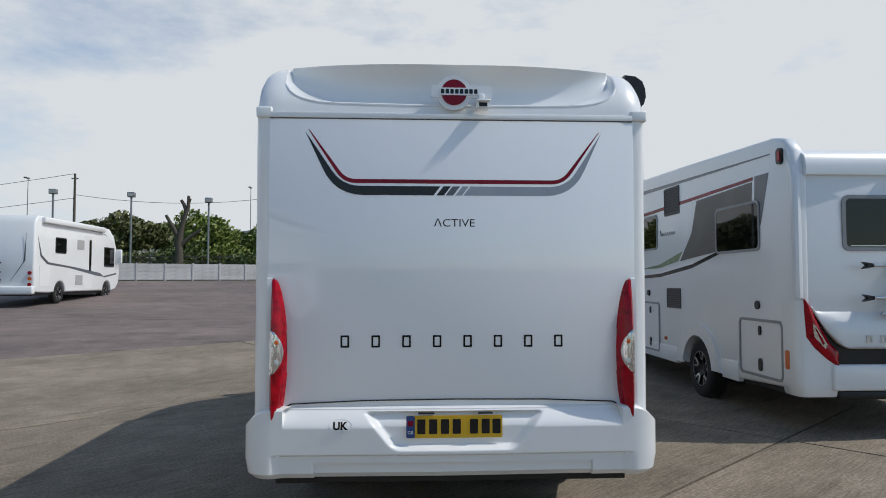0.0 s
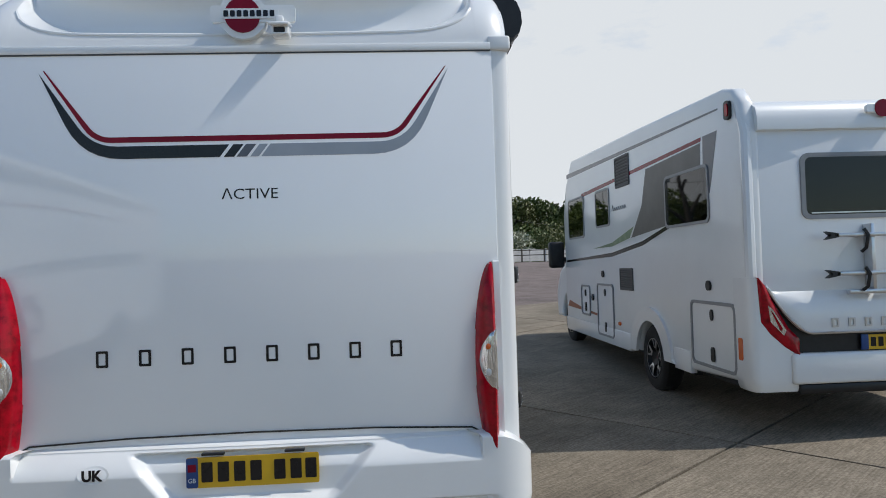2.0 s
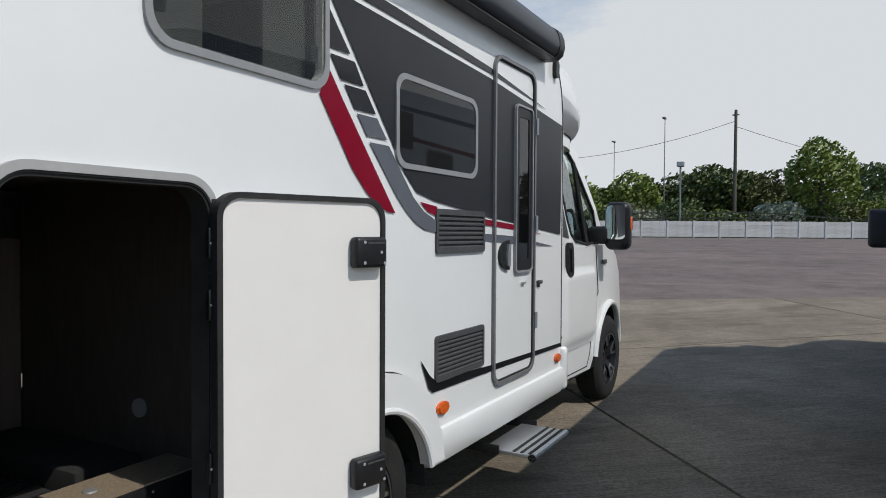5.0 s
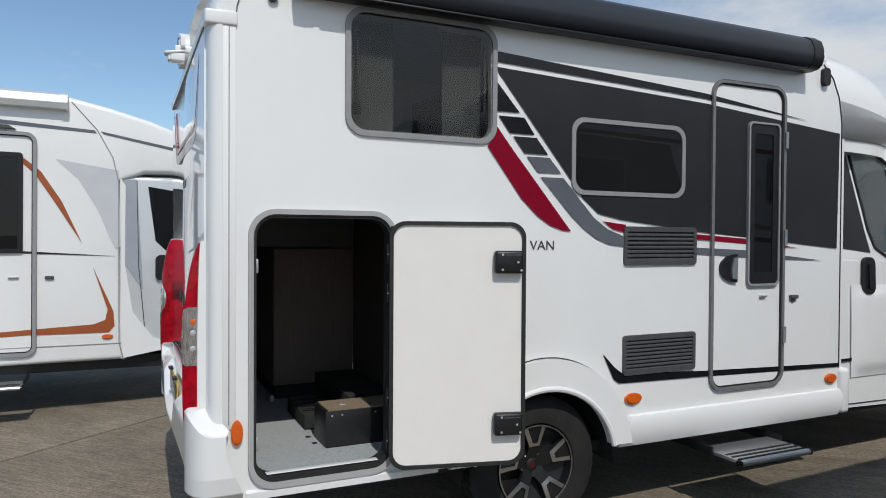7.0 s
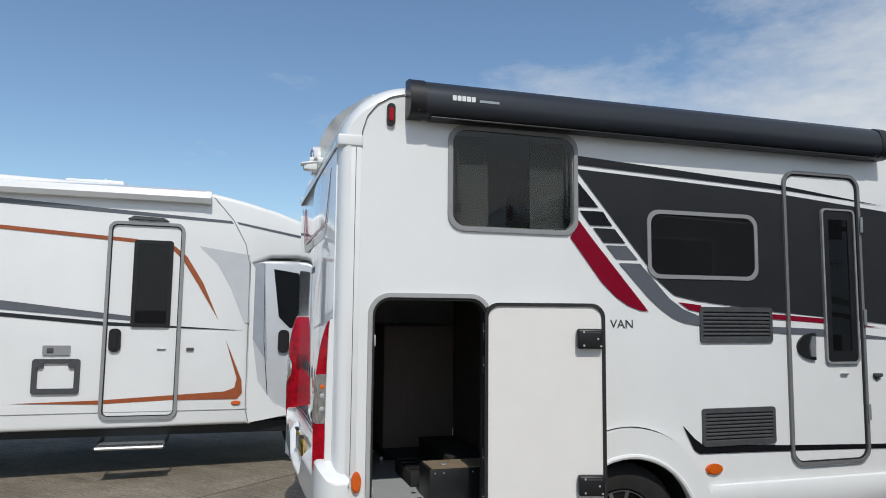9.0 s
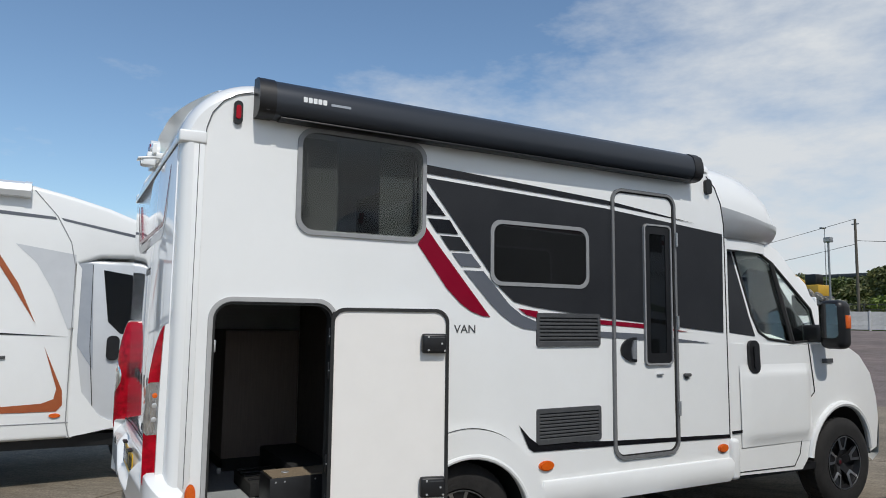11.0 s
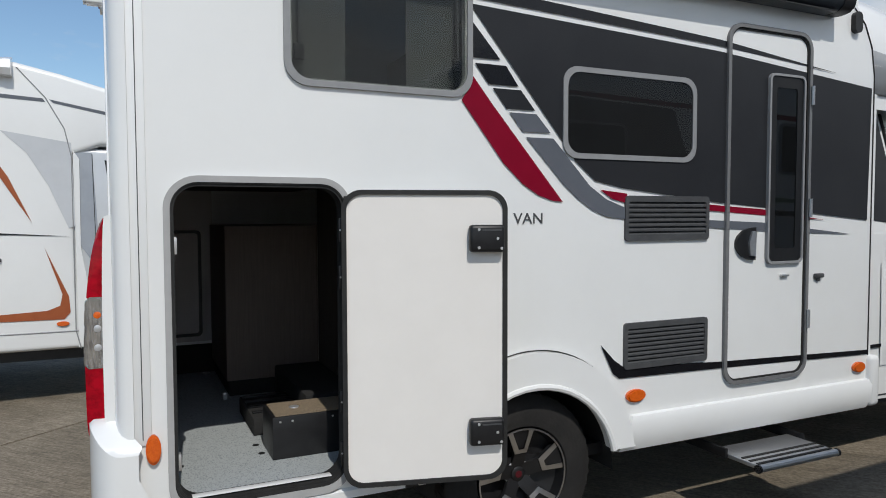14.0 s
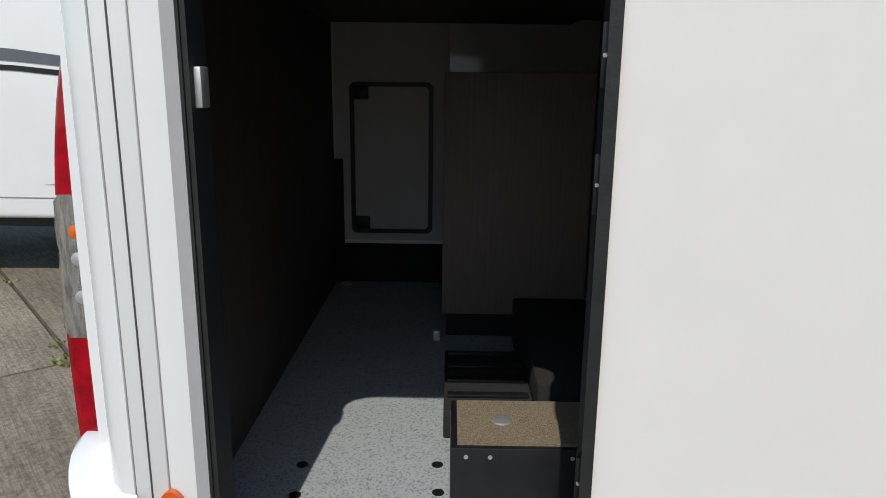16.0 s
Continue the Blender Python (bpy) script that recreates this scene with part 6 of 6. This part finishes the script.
def at_bearing(u, k):
    """A place beyond the fence: its crossing with the line y = 45, seen from the parked van's rear, pushed out by k."""
    u += max(-1.0, min(0.7, -0.19 * (u + 5.5)))
    return Vector((-0.26 + k * (u + 0.26), -3.8 + k * 48.8, 0))


def far_ground(p):
    d = p.y - fence_y(p.x)
    return ground_z(p.x, fence_y(p.x)) + bank_z(max(0.0, d)) if d > 0 else ground_z(p.x, p.y)


def leaves(bm, centre, radii, n, size, rg):
    for _ in range(n):
        v = Vector((rg.gauss(0, 1), rg.gauss(0, 1), rg.gauss(0, 1))).normalized()
        v *= rg.uniform(0.55, 1.0) ** 0.5 * (1 + 0.18 * noise.noise(v * 2.3 + Vector(centre)))
        c = Vector(centre) + Vector((v.x * radii[0], v.y * radii[1], v.z * radii[2]))
        a = Vector((rg.gauss(0, 1), rg.gauss(0, 1), rg.gauss(0, 1))).normalized()
        b = a.orthogonal().normalized()
        d = a.cross(b)
        s = size * rg.uniform(0.6, 1.3)
        vs = [bm.verts.new(c + b * s * 0.5), bm.verts.new(c + d * s * 0.28), bm.verts.new(c - b * s * 0.5), bm.verts.new(c - d * s * 0.28)]
        bm.faces.new(vs)


def tree(x, y, z, height, spread, leaf, rg, n=1500, size=0.34, label="", trunk=0.28, clear=0.22):
    t = thing("tree", label, "tree", at=(x, y, z), group="trees beyond the fence")
    bm = bmesh.new()
    top = height * 0.62
    sweep(bm, [(0, 0, -0.3), (0.05, 0.03, height * 0.15), (0.1 * spread * 0.2, 0, height * 0.35), (0, 0.1, top)], 0.2, n=8, radii=[trunk * 1.25, trunk, trunk * 0.75, trunk * 0.3])
    tips = []
    for k in range(8):
        a = 2 * math.pi * k / 8 + rg.uniform(-0.3, 0.3)
        r = spread * rg.uniform(0.45, 0.8)
        h0, h1 = height * rg.uniform(clear, 0.42), height * rg.uniform(0.42, 0.85)
        tip = (r * math.cos(a), r * math.sin(a), h1)
        sweep(bm, [(0, 0, h0), (tip[0] * 0.45, tip[1] * 0.45, h0 + (h1 - h0) * 0.55), tip], 0.1, n=6, radii=[trunk * 0.5, trunk * 0.3, trunk * 0.1])
        tips.append(tip)
    part("trunk", bm, BARK, t, smooth=60)
    bm = bmesh.new()
    for tip in tips:
        leaves(bm, (tip[0] * 0.85, tip[1] * 0.85, tip[2]), (spread * 0.45, spread * 0.45, height * 0.17), n // 11, size, rg)
    leaves(bm, (0, 0, height * 0.58), (spread * 0.85, spread * 0.85, height * 0.38), n * 4 // 11, size, rg)
    part("crown", bm, leaf, t, smooth=None)
    return t


def bush(x, y, z, height, spread, leaf, rg, n=420, size=0.26, label=""):
    t = thing("bush", label, "bush", at=(x, y, z), group="bushes beyond the fence")
    bm = bmesh.new()
    for k in range(5):
        a = 2 * math.pi * k / 5 + rg.uniform(-0.4, 0.4)
        sweep(bm, [(0, 0, -0.1), (0.3 * spread * math.cos(a), 0.3 * spread * math.sin(a), height * 0.5)], 0.04, n=5, radii=[0.05, 0.02])
    part("stems", bm, BARK, t)
    bm = bmesh.new()
    for k in range(5):
        a = rg.uniform(0, 6.28)
        leaves(bm, (0.5 * spread * math.cos(a), 0.4 * spread * math.sin(a), height * rg.uniform(0.35, 0.65)), (spread * 0.6, spread * 0.5, height * 0.38), n // 5, size, rg)
    part("foliage", bm, leaf, t, smooth=None)
    return t


# trees: bearing, distance factor, height, spread, leaf
TREES = ((-15.0, 1.45, 7.6, 3.4, LEAFA, "broad tree with fresh bright green leaves"), (-10.2, 1.5, 7.4, 3.0, LEAFA, "broad tree with fresh bright green leaves"),
         (-20.6, 1.5, 7.8, 3.2, LEAFC, "thin-leaved olive green tree beyond the fence"), (-18.6, 1.55, 6.6, 3.0, LEAFC, "olive green tree beyond the fence"), (-17.2, 1.6, 6.8, 3.2, LEAFB, "dense dark green tree beyond the fence"),
         (-22.0, 1.5, 6.4, 2.8, LEAFC, "olive green tree beyond the fence"), (-6.5, 1.6, 8.2, 4.0, LEAFB, "dense dark green tree beyond the fence"), (-4.2, 1.6, 8.6, 4.2, LEAFB, "dense dark green tree beyond the fence"), (-1.8, 1.62, 8.0, 4.0, LEAFC, "dense olive green tree"),
         (0.3, 1.7, 6.6, 3.6, LEAFB, "dense dark green tree beyond the fence"), (2.6, 1.48, 8.2, 3.3, LEAFA, "young tree with bright green leaves on a bare trunk"), (5.2, 2.2, 9.0, 5.0, LEAFB, "dense dark green tree beyond the fence"), (7.6, 2.3, 9.5, 5.0, LEAFB, "dense dark green tree beyond the fence"),
         (9.4, 1.9, 7.5, 3.2, LEAFC, "sparse tree just coming into leaf"), (11.5, 2.0, 8.0, 4.0, LEAFB, "dense dark green tree beyond the fence"), (14.5, 2.0, 8.5, 4.4, LEAFB, "dense dark green tree beyond the fence"), (18.5, 1.9, 8.0, 4.2, LEAFC, "olive green tree beyond the fence"),
         (-24.6, 1.7, 6.4, 4.2, LEAFC, "olive green tree beyond the fence"), (-26.6, 1.7, 6.6, 4.2, LEAFB, "dense dark green tree beyond the fence"), (-30.0, 1.6, 6.5, 4.0, LEAFC, "olive green tree beyond the fence"), (-34.0, 1.5, 6.5, 4.0, LEAFB, "dense dark green tree beyond the fence"), (-13.0, 1.7, 5.8, 3.4, LEAFB, "dense dark green tree beyond the fence"), (-8.6, 1.75, 6.8, 3.8, LEAFC, "olive green tree beyond the fence"))
for u, k, h, sp, leaf, lab in TREES:
    p = at_bearing(u, k)
    tree(p.x, p.y, far_ground(p) - 0.2, h * (0.80 if u < -9 else 0.74 if u < 2 else 1.0), sp, leaf, rng, 2900, 0.46 * k / 1.5, lab)
for i in range(34):
    u = -30 + 52 * (i + rng.uniform(-0.3, 0.3)) / 34
    p = at_bearing(u, 1.32 + rng.uniform(0, 0.12) + 0.012 * max(0, u + 8))
    pale = i % 6 == 2
    bush(p.x, p.y, far_ground(p), rng.uniform(1.3, 2.6), rng.uniform(1.8, 3.0), BLOSSOM if pale else (LEAFB, LEAFC, LEAFA)[i % 3], rng, 900, 0.36, "low bush with pale blossom" if pale else "low leafy bush on the grass bank")

for i in range(40):
    u = -34 + 58 * (i + rng.uniform(-0.3, 0.3)) / 40
    p = at_bearing(u, 1.55 + rng.uniform(0, 0.15) + 0.015 * max(0, u + 8))
    bush(p.x, p.y, far_ground(p), rng.uniform(3.2, 4.6), rng.uniform(2.8, 3.8), (LEAFB, LEAFC, LEAFB)[i % 3], rng, 1100, 0.5, "tall overgrown dark green hedge bush")

# bare pollarded tree
p = at_bearing(-16.8, 1.3)
dt = thing("dead_tree", "bare pollarded tree with cut limbs", "tree", at=(p.x, p.y, far_ground(p)))
bm = bmesh.new()
sweep(bm, [(0, 0, -0.3), (0.05, 0, 1.2), (-0.05, 0, 2.4), (0.1, 0, 3.2)], 0.4, n=10, radii=[0.48, 0.36, 0.33, 0.30])
sweep(bm, [(0.05, 0, 2.9), (0.35, 0.1, 4.4), (0.75, 0.1, 5.6), (0.78, 0.1, 6.6)], 0.3, n=8, radii=[0.28, 0.22, 0.18, 0.14])
sweep(bm, [(0.6, 0.1, 5.2), (0.35, 0.1, 5.8), (0.12, 0.1, 6.2)], 0.2, n=8, radii=[0.2, 0.16, 0.14])
sweep(bm, [(0.76, 0.1, 5.9), (0.92, 0.1, 6.35)], 0.15, n=6, radii=[0.16, 0.13])
sweep(bm, [(0.0, 0, 2.7), (-0.45, -0.1, 3.6), (-1.15, -0.1, 4.8)], 0.25, n=8, radii=[0.26, 0.19, 0.14])
sweep(bm, [(0.05, 0, 2.0), (0.9, 0.1, 2.8), (1.9, 0.1, 3.5)], 0.2, n=8, radii=[0.24, 0.18, 0.13])
part("trunk", bm, BARK, dt, smooth=50)


def pole(u, k, height, r, kind_):
    p = at_bearing(u, k)
    z = far_ground(p)
    if kind_ == "wood":
        t = thing("utility_pole", "weathered wooden utility pole carrying a cable", "pole", at=(p.x, p.y, z))
        part("mast", tube([(0, 0, -0.3), (0, 0, height)], r, n=10, radii=[r * 1.15, r * 0.85]), TIMBER, t)
        part("cross_bolt", a_box((-0.3, -0.05, height - 0.5), (0.3, 0.05, height - 0.4)), STEELPOLE, t)
    elif kind_ == "flood":
        t = thing("floodlight_pole", "steel pole with a box floodlight on top", "floodlight", at=(p.x, p.y, z), group="floodlights along the fence")
        part("mast", tube([(0, 0, -0.3), (0, 0, height)], r, n=10), STEELPOLE, t)
        hd2 = part("lamp_head", a_box((-0.28, -0.25, height), (0.28, 0.25, height + 0.42), 0.05, 2), STEELPOLE, t)
        part("lamp_glass", a_box((-0.22, -0.27, height + 0.06), (0.22, -0.25, height + 0.34)), FENCECON, hd2)
    else:
        t = thing("street_lamp", "tall thin grey street lamp", "street lamp", at=(p.x, p.y, z), group="street lamps")
        part("mast", tube([(0, 0, -0.3), (0, 0, height)], r, n=8, radii=[r, r * 0.6]), STEELPOLE, t)
        part("lamp_head", a_box((-0.15, -0.7, height - 0.05), (0.15, 0.15, height + 0.1), 0.04), STEELPOLE, t)
    return Vector((p.x, p.y, z + height))


wt = pole(-23.95, 1.30, 8.5, 0.12, "wood")
f1 = pole(-25.4, 1.2, 6.1, 0.085, "flood")
f2 = pole(-20.1, 1.2, 5.9, 0.08, "flood")
f3 = pole(-14.8, 1.2, 5.5, 0.08, "flood")
f4 = pole(-6.3, 1.3, 4.9, 0.08, "flood")
for u, k, h in ((-27.1, 1.6, 10.0), (-11.9, 1.75, 10.0), (-8.0, 1.5, 10.5), (8.6, 1.7, 10.3), (-33, 1.6, 10.0)):
    pole(u, k, h, 0.06, "street")
w2 = pole(-2.6, 1.45, 10.5, 0.15, "wood")
cable = thing("overhead_cable", "sagging overhead cables between the poles", "cable")


def span(a, b, sag, r=0.022):
    pts = [a.lerp(b, i / 16) - Vector((0, 0, sag * 4 * (i / 16) * (1 - i / 16))) for i in range(17)]
    part("wire", tube(pts, r, n=5), WIRE, cable)


wl_far = at_bearing(-50, 1.5)
span(wt, Vector((wl_far.x, wl_far.y, 8.0)), 0.5)
span(wt - Vector((0, 0, 2.2)), Vector((wl_far.x, wl_far.y, 6.2)), 0.5)
span(wt - Vector((0, 0, 1.9)), w2 - Vector((0, 0, 1.0)), 1.6)
e2 = at_bearing(14, 1.9)
span(w2 - Vector((0, 0, 1.5)), Vector((e2.x, e2.y, 6.0)), 1.2)

# timber rail behind the grass
rail = thing("rail_fence", "low grey post and rail fence behind the grass", "fence")
pr = [at_bearing(-30 + 1.6 * k, 1.30) for k in range(30)]
for a, b in zip(pr, pr[1:]):
    za, zb = far_ground(a), far_ground(b)
    part("rail_post", a_box((a.x - 0.06, a.y - 0.06, za - 0.1), (a.x + 0.06, a.y + 0.06, za + 1.15)), TIMBER, rail)
    for h in (0.6, 1.05):
        part("rail", tube([(a.x, a.y, za + h), (b.x, b.y, zb + h)], 0.06, n=4), TIMBER, rail)

# sheds and a heap with a yellow digger beyond
p = at_bearing(-12.0, 2.0)
shed = thing("barn", "low barn with a pale curved sheet roof", "barn", at=(p.x, p.y, far_ground(p) - 0.5))
part("roof", slab([(-6, 3.2), (-5, 4.6), (-3, 5.6), (0, 6.0), (3, 5.6), (5, 4.6), (6, 3.2)], [], ony(0), (0, 14, 0)), SHED, shed)
part("wall", a_box((-5.9, 0.1, 0), (5.9, 13.9, 3.25)), SHED, shed)
p = at_bearing(-29.5, 1.9)
hall = thing("warehouse", "long low warehouse with a dark flat roof", "building", at=(p.x, p.y, far_ground(p) - 0.5))
part("wall", a_box((-12, 0, 0), (22, 12, 6.0)), SHED, hall)
part("roof", a_box((-12.4, -0.4, 6.0), (22.4, 12.4, 6.5), 0.05), VENTGREY, hall)
RUBBLE = material("pale_rubble", (0.30, 0.275, 0.24), 0.9, second=(0.18, 0.165, 0.145), scale=2.0, bump=1.0, bump_scale=3)
p = at_bearing(-25.0, 1.33)
heap = thing("rubble_heap", "heap of pale broken rubble", "rubble", at=(p.x - 3.0, p.y, far_ground(p) - 0.2), kind="stuff")
bm = bmesh.new()
for i in range(260):
    a, r = rng.uniform(0, 6.28), rng.uniform(0, 1) ** 0.5
    z = 2.6 * (1 - r)
    s = rng.uniform(0.2, 0.5)
    q = bmesh.ops.create_cube(bm, size=s)
    bmesh.ops.rotate(bm, verts=q["verts"], cent=(0, 0, 0), matrix=Euler((rng.uniform(0, 3), rng.uniform(0, 3), 0)).to_matrix())
    bmesh.ops.translate(bm, verts=q["verts"], vec=(4.2 * r * math.cos(a), 2.5 * r * math.sin(a), z))
part("stones", bm, RUBBLE, heap)
dg = thing("digger", "yellow digger with its arm raised over the rubble", "digger", at=(p.x - 3.6, p.y + 1.0, far_ground(p) + 1.4))
part("body", a_box((-1.2, -1.0, 0.5), (1.2, 1.0, 1.6), 0.15), YELLOW, dg)
part("cabin", a_box((-0.2, -0.9, 1.6), (0.9, 0.3, 2.6), 0.1), BLACKPLASTIC, dg)
part("tracks", a_box((-1.5, -1.1, 0.0), (1.5, 1.1, 0.55), 0.2), VENTGREY, dg)
part("boom", tube([(-0.6, 0.5, 1.5), (-2.2, 0.5, 2.6), (-3.6, 0.5, 1.7)], 0.22, n=6), YELLOW, dg)
part("bucket", a_box((-4.0, 0.1, 1.0), (-3.2, 0.9, 1.8), 0.1), VENTGREY, dg)

# weeds in the joints
weeds = mesh_object("weeds", (lambda bm: ([[leaves(bm, tuple((AU * uu + AV * vv) + Vector((rng.uniform(-0.06, 0.06), rng.uniform(-0.06, 0.06), ground_z(*(AU * uu + AV * vv)[:2]) + 0.02))), (0.06, 0.06, 0.018), 16, 0.03, rng) for uu, vv in [(rng.uniform(-6, 7), -0.22) for _ in range(9)] + [(-2.05, rng.uniform(-5, 5)) for _ in range(5)] + [(-2.05 + rng.uniform(-0.1, 0.1), -0.22) for _ in range(4)]]], bm)[1])(bmesh.new()), LEAFA)
tagged(weeds, "small green weeds growing in the slab joints", "weeds", kind="stuff")
